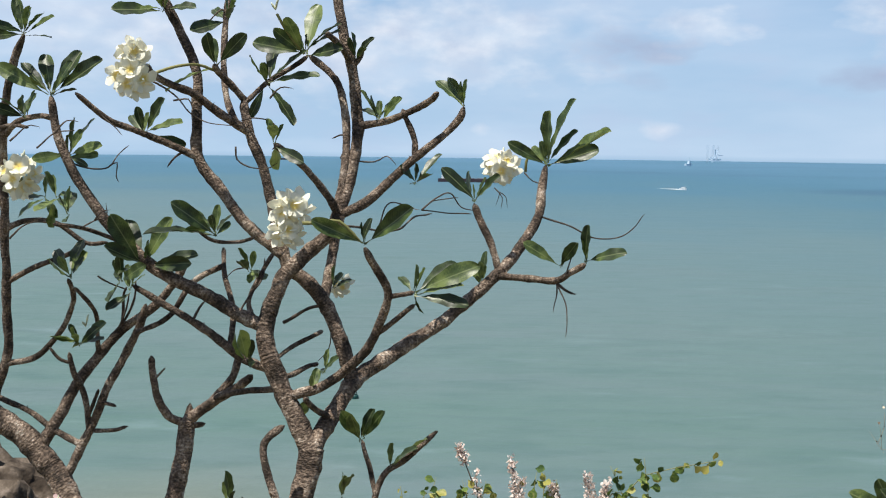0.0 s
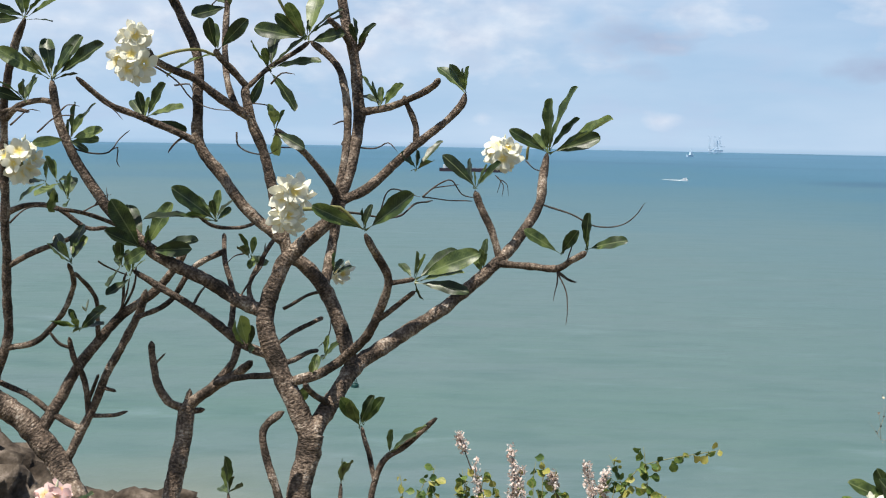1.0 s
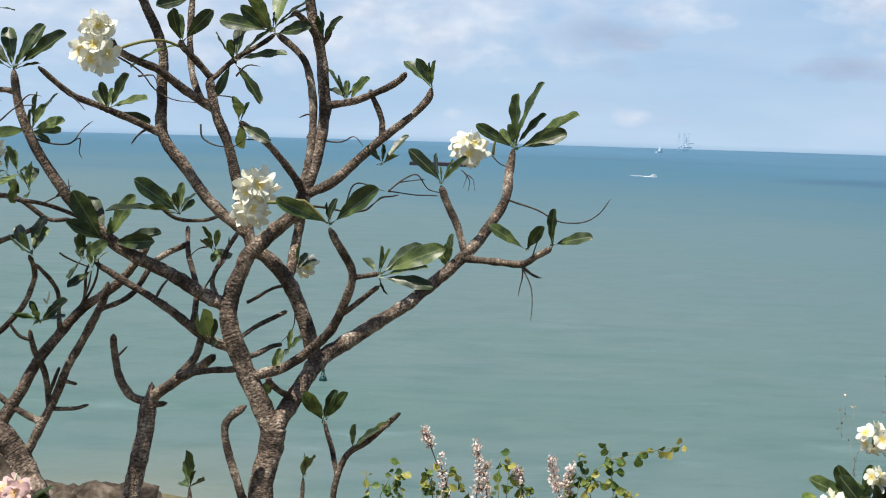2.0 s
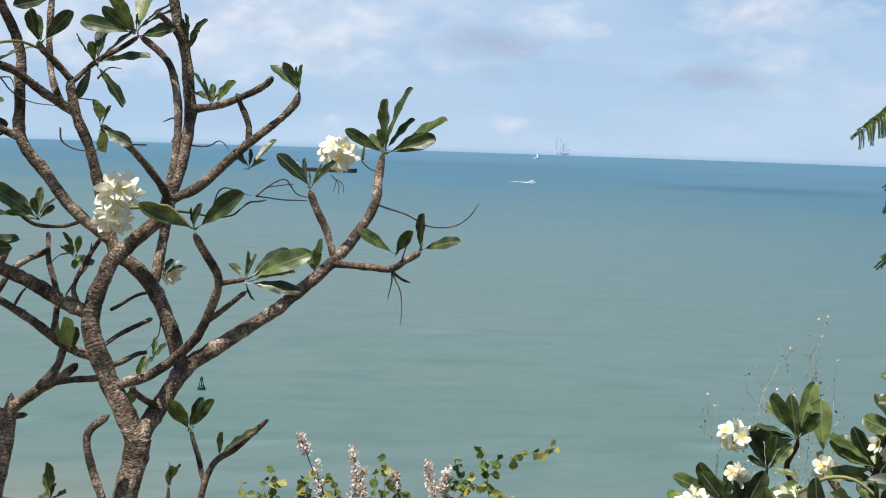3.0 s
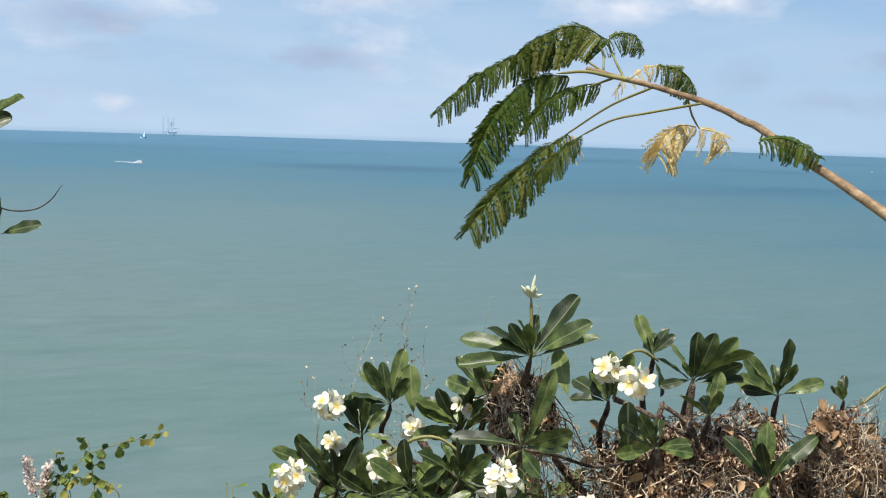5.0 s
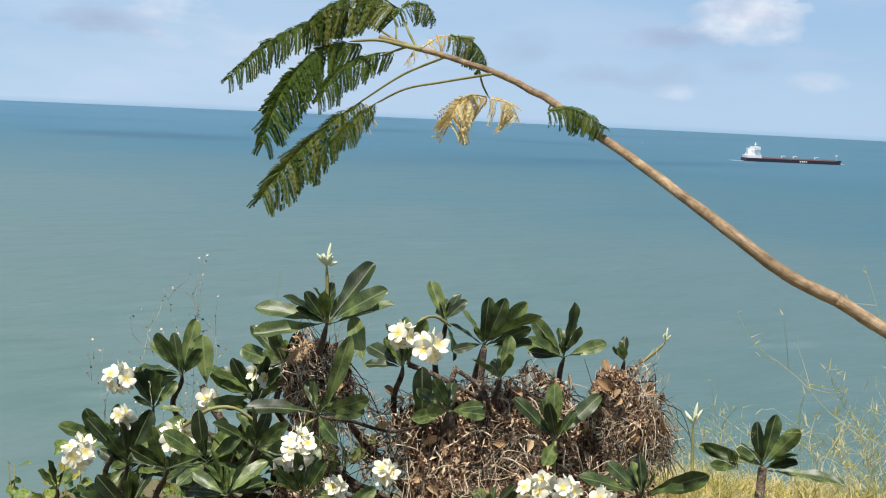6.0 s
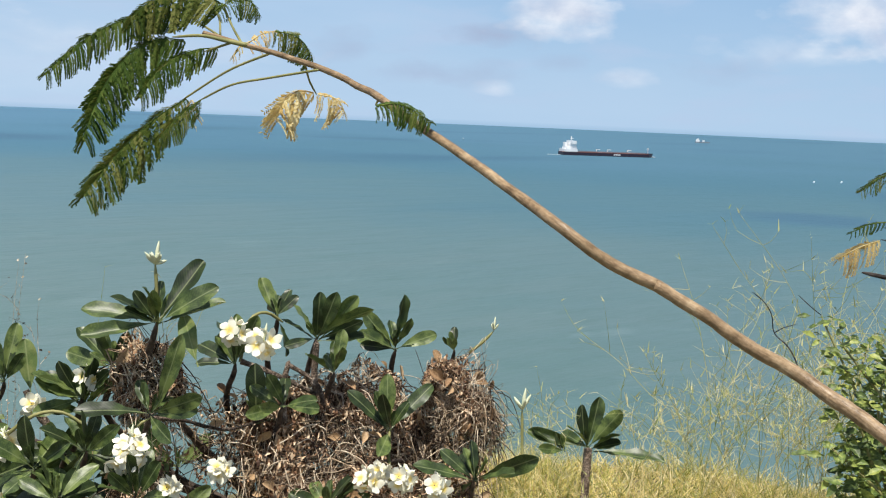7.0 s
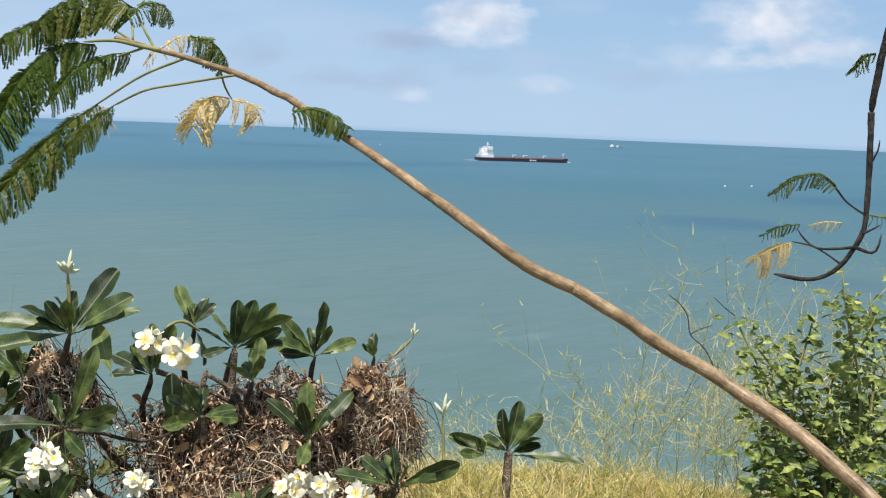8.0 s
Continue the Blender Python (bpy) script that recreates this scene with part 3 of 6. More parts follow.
PINNAE = {
    "green": [pinna_mesh("pinna", FROND, 22, s, 0.04, i) for i, s in enumerate((0.1, 0.25, 0.4))],
    "dry": [pinna_mesh("pinna", FRONDDRY, 18, s, 0.08, i) for i, s in enumerate((0.2, 0.5))],
}
PINNAE["mixed"] = [pinna_mesh("pinna", FRONDMIX, 20, s, 0.1, i + 5) for i, s in enumerate((0.15, 0.3, 0.5))]


def frond(own, kind, pairs, width, *points):
    """A feathery leaf: its midrib, with slim combs of leaflets on both sides that hang in the sun."""
    line = spline(points, 0.01)
    midrib = part("frond", *tube(points, 0.0020, 0.0010, 5, 0.02), FROND if kind != "dry" else FRONDDRY, own, "dry yellow frond" if kind == "dry" else "")
    n = len(line)
    pairs = int(pairs * (1.15 if kind == "dry" else 2.2))
    for i in range(pairs):
        s = (i + 0.5) / pairs
        k = min(n - 2, int(s * (n - 1)))
        way = (line[k + 1] - line[k]).normalized()
        side = way.cross(Vector((0, 0, 1))).normalized()
        below = (Vector((0, 0, -1)) + way * way.z).normalized()
        size = width * 1.0 * (0.66 + 0.45 * math.sin(math.pi * min(1, s * 1.05)))
        for hand in (-1, 1):
            if side.y * hand < 0:
                d = below * 0.75 + way * 0.3 + side * hand * dice.uniform(0.25, 0.45) + Vector((0, 0, -0.3)) + wild(dice, 0.08)
            else:
                d = below * -0.12 + way * 0.5 + side * hand * dice.uniform(0.6, 0.9) + wild(dice, 0.12)
            face = (Vector((0.15, -0.6, 0.75)) + wild(dice, 0.25)).normalized()
            put("pinna", dice.choice(PINNAE[kind]), own, Matrix.Translation(line[k]) @ facing(d, face) @ Matrix.Scale(size * dice.uniform(0.85, 1.15), 4), "", midrib)


# ---- overgrowth ----


def bush_stem(own, at):
    root = own.matrix_basis.translation
    end = Vector(at)
    mid = root.lerp(end, 0.45) + Vector((dice.uniform(0.05, 0.2), 0.3, -0.1))
    part("stem", *tube((root + wild(dice, 0.06), mid, end + Vector((0.08, 0.15, -0.2)), end), 0.016, 0.008, 8, 0.03, 0.1, 0.008), TWIG, own)


def vine_tangle(centre, wide, tall, strands):
    """Dead creeper strands wound over one another in a mound, with some dead leaves caught in it."""
    c = Vector(centre)
    own = thing("dead_vine_tangle", c - Vector((0, 0, tall)), "mound of tangled brown dead vines draped over the bush", "dead vines", "vine tangles")
    verts, faces = [], []
    rng = random.Random(int(wide * 1000) + strands)
    axes = Vector((wide, wide * 0.7, tall))
    for i in range(int(strands * 2.1)):
        a, z = rng.uniform(0, 2 * math.pi), rng.uniform(-0.7, 1)
        ring, depth = math.sqrt(1 - z * z), rng.uniform(0.5, 1.0)
        u = Vector((math.cos(a) * ring, math.sin(a) * ring, z)) * depth
        way, stray = wild(rng, 1.0).normalized(), rng.choice((1.04, 1.06, 1.08, 1.3))
        pts = []
        for k in range(rng.randint(3, 8)):
            swell = 1 + 0.42 * noise.noise(u * 1.7 + c * 5)
            pts.append(c + Vector((u.x * axes.x, u.y * axes.y, u.z * axes.z)) * swell)
            way = (way + wild(rng, 0.55) + Vector((0, 0, -0.10))).normalized()
            u = u + Vector((way.x / axes.x, way.y / axes.y, way.z / axes.z)) * rng.uniform(0.02, 0.035)
            if u.length > stray:
                u = u * (rng.uniform(0.95, stray) / u.length)
        r = rng.choice((0.0007, 0.0008, 0.001, 0.0012, 0.0016, 0.0026))
        v, f = tube(pts, r, r * 0.6, 4, 0.02)
        o = len(verts)
        verts += v
        faces += [tuple(q + o for q in g) for g in f]
    for i in range(strands // 3):
        a, z = rng.uniform(math.pi * 0.85, math.pi * 2.15), rng.uniform(-0.5, 0.6)
        ring = math.sqrt(1 - z * z)
        q = c + Vector((math.cos(a) * ring * axes.x, math.sin(a) * ring * axes.y, z * axes.z)) * rng.uniform(0.9, 1.06)
        pts, way = [q], Vector((rng.uniform(-0.6, 0.6), rng.uniform(-0.6, 0.2), rng.uniform(-0.4, 0.5)))
        for k in range(rng.randint(3, 5)):
            way = (way + wild(rng, 0.35) + Vector((0, 0, -0.55))).normalized()
            pts.append(pts[-1] + way * rng.uniform(0.02, 0.05))
        v, f = tube(pts, rng.uniform(0.0009, 0.0022), 0.0007, 4, 0.02)
        o = len(verts)
        verts += v
        faces += [tuple(q + o for q in g) for g in f]
    ob = part("vine_mass", verts, faces, VINE, own)
    ob["kind"] = "stuff"
    verts, faces = [], []
    for i in range(strands * 11):
        a, z = rng.uniform(0, 2 * math.pi), rng.uniform(-0.8, 1)
        ring, depth = math.sqrt(1 - z * z), rng.uniform(0.75, 1.0)
        u = Vector((math.cos(a) * ring, math.sin(a) * ring, z)) * depth
        q = c + Vector((u.x * axes.x, u.y * axes.y, u.z * axes.z)) * (1 + 0.42 * noise.noise(u * 1.7 + c * 5))
        if noise.noise(q * 7.0) < -0.05:
            continue
        d = (wild(rng, 1.0) + Vector((0, 0, -0.9))).normalized() * rng.uniform(0.010, 0.034)
        e = d.cross(wild(rng, 1.0)).normalized() * rng.uniform(0.002, 0.0065)
        curl = d.cross(e).normalized() * rng.uniform(-0.006, 0.006)
        o = len(verts)
        verts += [q - d * 0.5, q - e + curl, q + e + curl, q + d * 0.5]
        faces += [(o, o + 1, o + 2), (o + 1, o + 3, o + 2)]
    part("leaf_litter", verts, faces, LITTER, own, "crumbled brown leaf litter", False)["kind"] = "stuff"
    for i in range(max(4, strands // 26)):
        a, z = rng.uniform(math.pi * 0.9, math.pi * 2.1), rng.uniform(-0.6, 0.95)
        ring = math.sqrt(1 - z * z)
        at = c + Vector((math.cos(a) * ring * axes.x, math.sin(a) * ring * axes.y, z * axes.z))
        put("dead_leaf", rng.choice(DEADLEAVES), own, Matrix.Translation(at) @ facing(wild(rng, 1), Vector((0, -0.7, 0.5)) + wild(rng, 0.5)) @ Matrix.Scale(rng.uniform(0.03, 0.06), 4))


def shrub_shoot(own, at):
    root = own.matrix_basis.translation
    end = Vector(at)
    mid = root.lerp(end, 0.55) + Vector((dice.uniform(-0.1, 0.1), dice.uniform(-0.1, 0.1), 0.04))
    line = spline((root + wild(dice, 0.1), mid, end), 0.02)
    part("stem", *tube((root, mid, end), 0.007, 0.003, 5, 0.05), STALK, own)
    for k in range(82):
        s = dice.uniform(0.4, 1.0)
        q = line[min(len(line) - 1, int(s * len(line)))]
        a = dice.uniform(0, 2 * math.pi)
        way = Vector((math.cos(a), math.sin(a), dice.uniform(-0.5, 0.6)))
        put("leaf", dice.choice(SHRUBLEAVES), own, Matrix.Translation(q + wild(dice, 0.045)) @ facing(way, Vector((-0.35, -0.45, 0.65)) + wild(dice, 0.6)) @ Matrix.Scale(dice.uniform(0.026, 0.064), 4))


def rooted(points):
    """The points, with a foot on the ground below the first."""
    x, y = points[0][0], points[0][1]
    return [Vector((x, y, ground_height(x, y) - 0.02)), *points]


def flowering_weed(*given):
    *points, heads = given
    points = rooted(points)
    own = thing("flowering_weed", Vector(points[0]), "thin weed with spikes of pale pink florets", "weed", "weeds on the slope")
    part("stem", *tube(points, 0.006, 0.003, 5, 0.05), TWIG, own)
    line = spline(points, 0.01)
    verts, faces = [], []
    first = 0.6 if heads > 3 else 0.88
    for k in range(heads * 62):
        s = dice.uniform(first, 1.0)
        q = line[min(len(line) - 1, int(s * len(line)))] + wild(dice, 0.031 * (1.2 - 0.5 * s))
        d, e = wild(dice, 0.014), wild(dice, 0.014)
        o = len(verts)
        verts += [q, q + d, q + d + e, q + e]
        faces.append((o, o + 1, o + 2, o + 3))
    part("flower_spike", verts, faces, WEEDFLOWER, own, "pale pink florets", False)["kind"] = "stuff"


def leafy_vine(*points):
    points = rooted(points)
    own = thing("creeping_vine", Vector(points[0]), "creeper with small round green and yellow leaves", "vine", "creepers on the slope")
    part("stem", *tube(points, 0.004, 0.002, 5, 0.05), STALK, own)
    line = spline(points, 0.02)
    for k in range(6, len(line), 2):
        for j in range(dice.choice((1, 1, 2))):
            way = Vector((dice.uniform(-1, 1), dice.uniform(-1, 0.6), dice.uniform(-1.2, 0.6)))
            put("leaf", WEEDLEAVES[0], own, Matrix.Translation(line[k] + wild(dice, 0.02)) @ facing(way, Vector((0, -1, 0.3)) + wild(dice, 0.8)) @ Matrix.Scale(dice.uniform(0.030, 0.075), 4))


def dry_stalk(*points):
    """A thin dead flower stalk with scattered seed husks."""
    points = rooted(points)
    own = thing("dry_stalk", points[0], "thin dead stalk with small dry seed husks", "dry stalk", "dead stalks")
    part("stem", *tube(points, 0.0015, 0.0006, 4, 0.04), VINE, own)
    line = spline(points, 0.01)
    verts, faces = [], []
    for k in range(len(line) // 2, len(line), 3):
        q = line[k] + wild(dice, 0.009)
        d, e = wild(dice, 0.004), wild(dice, 0.004)
        o = len(verts)
        verts += [q - d, q + e, q + d, q - e]
        faces.append((o, o + 1, o + 2, o + 3))
    sprays, webs = [], []
    for k in range(7):
        q = line[int(dice.uniform(0.45, 0.98) * (len(line) - 1))]
        way = Vector((dice.uniform(-1, 1), dice.uniform(-0.6, 0.6), dice.uniform(0.2, 1.2))).normalized() * dice.uniform(0.05, 0.14)
        mid, end = q + way * 0.5 + wild(dice, 0.012), q + way + wild(dice, 0.02)
        v, f = tube((q, mid, end), 0.0009, 0.0005, 3, 0.03)
        webs += [tuple(n + len(sprays) for n in g) for g in f]
        sprays += v
        for at in (mid, end, end + wild(dice, 0.012)):
            d, e = wild(dice, 0.005), wild(dice, 0.004)
            webs.append(tuple(len(sprays) + n for n in range(4)))
            sprays += [at - d, at + e, at + d, at - e]
    part("seed_spray", sprays, webs, VINE, own, "thin dry side sprays", False)["kind"] = "stuff"
    part("seed_husk", verts, faces, VINE, own, "brown husks", False)["kind"] = "stuff"


# ---- vessels ----


def block(verts, faces, x0, x1, y0, y1, z0, z1, nose=0.0, rake=0.0):
    """A box; nose narrows its front to a bow, rake leans that out."""
    o = len(verts)
    ym = (y0 + y1) / 2
    for x, z in ((x0, z0), (x1, z0), (x1 + rake, z1), (x0, z1)):
        k = 1 - nose if x >= x1 else 1.0
        verts += [(x, ym + (y0 - ym) * k, z), (x, ym + (y1 - ym) * k, z)]
    faces += [tuple(o + i for i in f) for f in ((0, 2, 4, 6), (1, 7, 5, 3), (0, 1, 3, 2), (2, 3, 5, 4), (4, 5, 7, 6), (6, 7, 1, 0))]


def ship_part(own, name, mat, *blocks, label=""):
    verts, faces = [], []
    for b in blocks:
        block(verts, faces, *b)
    return part(name, verts, faces, mat, own, label, False, True)


def afloat(name, stern, bow, label, category):
    a, b = Vector((*stern, SEA)), Vector((*bow, SEA))
    return thing(name, a, label, category, turn=math.atan2(b.y - a.y, b.x - a.x)), (b - a).length


def tanker(stern, bow):
    own, n = afloat("tanker_ship", stern, bow, "long dark-hulled tanker with a white deckhouse at the stern", "ship")
    w = n * 0.075
    ship_part(own, "hull", HULL, (0, n * 0.93, -w, w, -2, n * 0.031), (n * 0.92, n * 0.985, -w, w, -2, n * 0.040, 0.85, n * 0.015))
    ship_part(own, "deck", DECK, (n * 0.005, n * 0.93, -w * 0.97, w * 0.97, n * 0.031, n * 0.035))
    ship_part(own, "deckhouse", SHIPWHITE, (n * 0.012, n * 0.155, -w, w, n * 0.035, n * 0.062), (n * 0.035, n * 0.15, -w * 0.8, w * 0.8, n * 0.062, n * 0.085), (n * 0.07, n * 0.145, -w * 0.8, w * 0.8, n * 0.085, n * 0.115), (n * 0.085, n * 0.14, -w * 1.05, w * 1.05, n * 0.115, n * 0.145))
    ship_part(own, "window_band", HULL, (n * 0.1405, n * 0.1415, -w, w, n * 0.124, n * 0.133))
    ship_part(own, "funnel", SHIPWHITE, (n * 0.03, n * 0.058, -w * 0.35, w * 0.35, n * 0.085, n * 0.128))
    ship_part(own, "mast", SHIPWHITE, (n * 0.105, n * 0.113, -0.9, 0.9, n * 0.145, n * 0.188), (n * 0.098, n * 0.122, -3, 3, n * 0.165, n * 0.169))
    ship_part(own, "bow_mast", SHIPWHITE, (n * 0.944, n * 0.951, -0.7, 0.7, n * 0.04, n * 0.095), (n * 0.938, n * 0.957, -2, 2, n * 0.08, n * 0.085))
    ship_part(own, "deck_pipe", STEEL, (n * 0.17, n * 0.92, -w * 0.2, w * 0.2, n * 0.036, n * 0.044))
    for at in (0.38, 0.5, 0.72):
        ship_part(own, "hose_crane", SHIPWHITE, (n * at, n * at + 1.3, -0.8, 0.8, n * 0.035, n * 0.066), (n * at, n * at + 7, -0.5, 0.5, n * 0.060, n * 0.066))
    ship_part(own, "hull_mark", SHIPWHITE, *[(n * (0.545 + 0.02 * k), n * (0.558 + 0.02 * k), -w - 0.15, w + 0.15, n * 0.010, n * 0.024) for k in range(4)])
    ship_part(own, "bow_wave", FOAM, (n * 0.985, n * 1.025, -w * 0.9, w * 0.9, -0.5, 1.2, 0.6), (-n * 0.14, 0, -w * 0.22, w * 0.22, -0.5, 0.25))


def freighter(stern, bow):
    own, n = afloat("cargo_ship", stern, bow, "distant dark red cargo ship with a white deckhouse", "ship")
    w = n * 0.075
    ship_part(own, "hull", RUST, (0, n * 0.92, -w, w, -2, n * 0.05), (n * 0.91, n * 0.985, -w, w, -2, n * 0.06, 0.85, n * 0.015))
    ship_part(own, "deckhouse", SHIPWHITE, (n * 0.05, n * 0.16, -w * 0.8, w * 0.8, n * 0.05, n * 0.10), (n * 0.08, n * 0.14, -w, w, n * 0.10, n * 0.125))
    ship_part(own, "hatch_cover", STEEL, *[(n * a, n * (a + 0.13), -w * 0.7, w * 0.7, n * 0.05, n * 0.062) for a in (0.24, 0.41, 0.58, 0.75)])
    ship_part(own, "mast", STEEL, (n * 0.11, n * 0.12, -0.4, 0.4, n * 0.125, n * 0.17))


def coaster(stern, bow):
    own, n = afloat("coaster_ship", stern, bow, "small far-off coaster, white above a grey hull", "ship")
    w = n * 0.09
    ship_part(own, "hull", STEEL, (0, n * 0.98, -w, w, -1, n * 0.07, 0.0, n * 0.02))
    ship_part(own, "deckhouse", SHIPWHITE, (n * 0.05, n * 0.3, -w, w, n * 0.07, n * 0.2), (n * 0.12, n * 0.24, -w, w, n * 0.2, n * 0.28))
    ship_part(own, "forward_house", SHIPWHITE, (n * 0.5, n * 0.64, -w, w, n * 0.07, n * 0.19))


def supply_ship(at, n, turn):
    own = thing("supply_ship", (*at, SEA), "small hazy supply vessel near the oil rig", "ship", turn=turn)
    ship_part(own, "hull", HAZE, (0, n, -4, 4, -1, 5, 0.5, 3))
    ship_part(own, "deckhouse", HAZE, (n * 0.55, n * 0.8, -4, 4, 5, 14))
    ship_part(own, "mast", HAZE, (n * 0.64, n * 0.69, -1, 1, 14, 22))


def jackup_rig(at):
    own = thing("jackup_rig", (*at, SEA), "hazy three-legged jack-up oil rig on the horizon", "oil rig", turn=0.5)
    ship_part(own, "platform", HAZE, (-19, 19, -16, 16, 9, 14), (-20, -10, -6, 6, 14, 19))
    for x, y in ((-16, -13), (-16, 13), (17, 0)):
        bars = [(x + a, x + a + 0.5, y + b, y + b + 0.5, -2, 62) for a in (-3, 2) for b in (-3, 2)]
        bars += [(x - 2.5, x + 2.5, y - 2.5, y + 2.5, z, z + 0.5) for z in range(18, 62, 9)]
        ship_part(own, "leg", HAZE, *bars)
    ship_part(own, "derrick", HAZE, (2, 4, -2, -1, 17, 44), (8, 10, 1, 2, 17, 44), (4, 8, -1, 1, 40, 46))
    ship_part(own, "crane", HAZE, (18, 40, -1, 1, 24, 26))


def motorboat(bow, astern):
    own, n = afloat("motorboat", astern, bow, "white speedboat drawing a long straight wake", "boat")
    ship_part(own, "hull", SHIPWHITE, (n - 14, n - 2, -2.4, 2.4, -0.4, 2.2, 0.75, 1.5))
    ship_part(own, "cabin", SHIPWHITE, (n - 10, n - 5, -1.7, 1.7, 2.2, 4.2))
    rows = 24
    verts, faces = [], []
    for i in range(rows + 1):
        s = i / rows
        wide = 2.6 * (1 - s) ** 0.5 * (1 + 0.3 * math.sin(i * 2.3)) + 0.5
        verts += [((n - 13) * (1 - s), -wide, 0.25), ((n - 13) * (1 - s), wide, 0.25), ((n - 13) * (1 - s), 0, 0.7 * (1 - s) + 0.3)]
        if i:
            o = 3 * i
            faces += [(o - 3, o - 1, o + 2, o), (o - 1, o - 2, o + 1, o + 2)]
    part("wake", verts, faces, FOAM, own, "white foam wake", True, True)


def skiff(at):
    own = thing("fishing_boat", (*at, SEA), "tiny white fishing boat far out on the water", "boat", "small boats", turn=0.4)
    ship_part(own, "hull", HAZE, (-3.0, 3.0, -1.0, 1.0, -0.3, 0.9, 0.7, 0.8))
    ship_part(own, "cabin", SHIPWHITE, (-1.2, 0.6, -0.7, 0.7, 0.9, 1.9))


def buoy(at):
    own = thing("channel_buoy", (*at, SEA), "dark green navigation buoy with a lattice top", "buoy")
    r = 1.1
    part("float", *tube(((0, 0, -0.5), (0, 0, 0.2), (0, 0, 0.8)), r, r * 0.9, 12, 0.3), BUOYGREEN, own, local=True)
    for k in range(4):
        a = k * math.pi / 2
        part("strut", *tube(((r * 0.6 * math.cos(a), r * 0.6 * math.sin(a), 0.7), (0.2 * math.cos(a), 0.2 * math.sin(a), 2.7)), 0.12, 0.1, 5, 1.0), BUOYGREEN, own, local=True)
    part("topmark", *tube(((0, 0, 2.5), (0, 0, 2.9), (0, 0, 3.3)), 0.5, 0.35, 8, 0.3), BUOYGREEN, own, local=True)


# ---- the ground and the sea ----


def ground_height(x, y):
    r, az = math.hypot(x, y), math.degrees(math.atan2(x, y))
    right = max(0.0, min(1.0, (az - 28) / 22)) * max(0.0, min(1.0, (130 - az) / 30))
    flat = 3.5 + 1.2 * right
    if r < 9:
        z = 0.18 * right * min(1.0, r / 3) - (0.3 + 0.2 * right) * max(0.0, r - flat)
    else:
        z0 = (0.18 * right) - (0.3 + 0.2 * right) * (9 - flat)
        z = max(z0 - 0.82 * (r - 9), SEA - 1.0 - 0.01 * r)
    left = max(0.0, min(1.0, (-az - 5) / 6))
    if r > 80:
        shore = 205 + 8 * left + 5 * math.sin(az * 0.35)
        z = max(z, SEA + (shore - r) * 0.02) if r < shore + 30 else z
    return z + 0.05 * noise.noise(Vector((x, y, 0)) * 1.3) * min(1.0, r)


def ground():
    rings = [0.0, 0.6, 1.2, 1.8, 2.4, 3.0, 3.6, 4.2, 4.8, 5.4, 6, 7, 8, 9, 11, 14, 18, 24, 32, 45, 60, 80, 100, 130, 160, 190, 205, 212, 218, 224, 230, 238, 250, 300, 1000, 4990]
    turns = 120
    verts, faces = [(0, 0, 0)], []
    for r in rings[1:]:
        for k in range(turns):
            a = 2 * math.pi * k / turns
            x, y = r * math.sin(a), r * math.cos(a)
            coast = SEA - 12 if r > 250 else ground_height(x, y)
            k2 = max(0.0, min(1.0, (-y / r - 0.1) / 0.3))
            inland = k2 * k2 * (3 - 2 * k2)
            verts.append((x, y, coast * (1 - inland) + inland * 0.02 * min(r, 300)))
    for i in range(len(rings) - 1):
        for k in range(turns):
            a, b = 1 + (i - 1) * turns + k, 1 + (i - 1) * turns + (k + 1) % turns
            c, d = 1 + i * turns + (k + 1) % turns, 1 + i * turns + k
            faces.append((0, c, d) if i == 0 else (a, b, c, d))
    ob = part("ground", verts, faces, SOIL, None)
    tagged(ob, "steep coastal slope of dry soil and scrub", "ground", kind="structure")


def water():
    rings = [150, 220, 320, 500, 900, 1800, 3200, 4620]
    turns = 144
    verts = [(r * math.sin(2 * math.pi * k / turns), r * math.cos(2 * math.pi * k / turns), SEA) for r in rings for k in range(turns)]
    faces = [(i * turns + k, i * turns + (k + 1) % turns, (i + 1) * turns + (k + 1) % turns, (i + 1) * turns + k) for i in range(len(rings) - 1) for k in range(turns)]
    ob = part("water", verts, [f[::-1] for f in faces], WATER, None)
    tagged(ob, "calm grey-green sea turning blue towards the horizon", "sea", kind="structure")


ground()
water()


def rock(name, at, size, seed, label):
    bm = bmesh.new()
    bmesh.ops.create_icosphere(bm, subdivisions=5, radius=1)
    for v in bm.verts:
        p = v.co.copy()
        k = 1 + 0.22 * noise.noise(p * 1.6 + Vector((seed, 0, 0))) + 0.12 * noise.noise(p * 4.5 + Vector((0, seed, 0))) + 0.13 * noise.noise(p * 11) + 0.09 * noise.noise(p * 26)
        v.co = Vector((p.x * size[0] * k, p.y * size[1] * k, p.z * size[2] * k)) + Vector(at)
    me = bpy.data.meshes.new(name)
    bm.to_mesh(me)
    bm.free()
    me.materials.append(ROCK)
    me.polygons.foreach_set("use_smooth", [True] * len(me.polygons))
    tagged(new(name, me), label, "rock", "rocks by the trees")


rock("rock", (-1.70, 3.75, 0.19), (0.5, 0.38, 0.50), 1.0, "brown weathered rock below a plumeria trunk")
rock("rock", (-1.1, 3.75, 0.06), (0.5, 0.3, 0.34), 5.0, "low brown rock ledge behind the trunks")

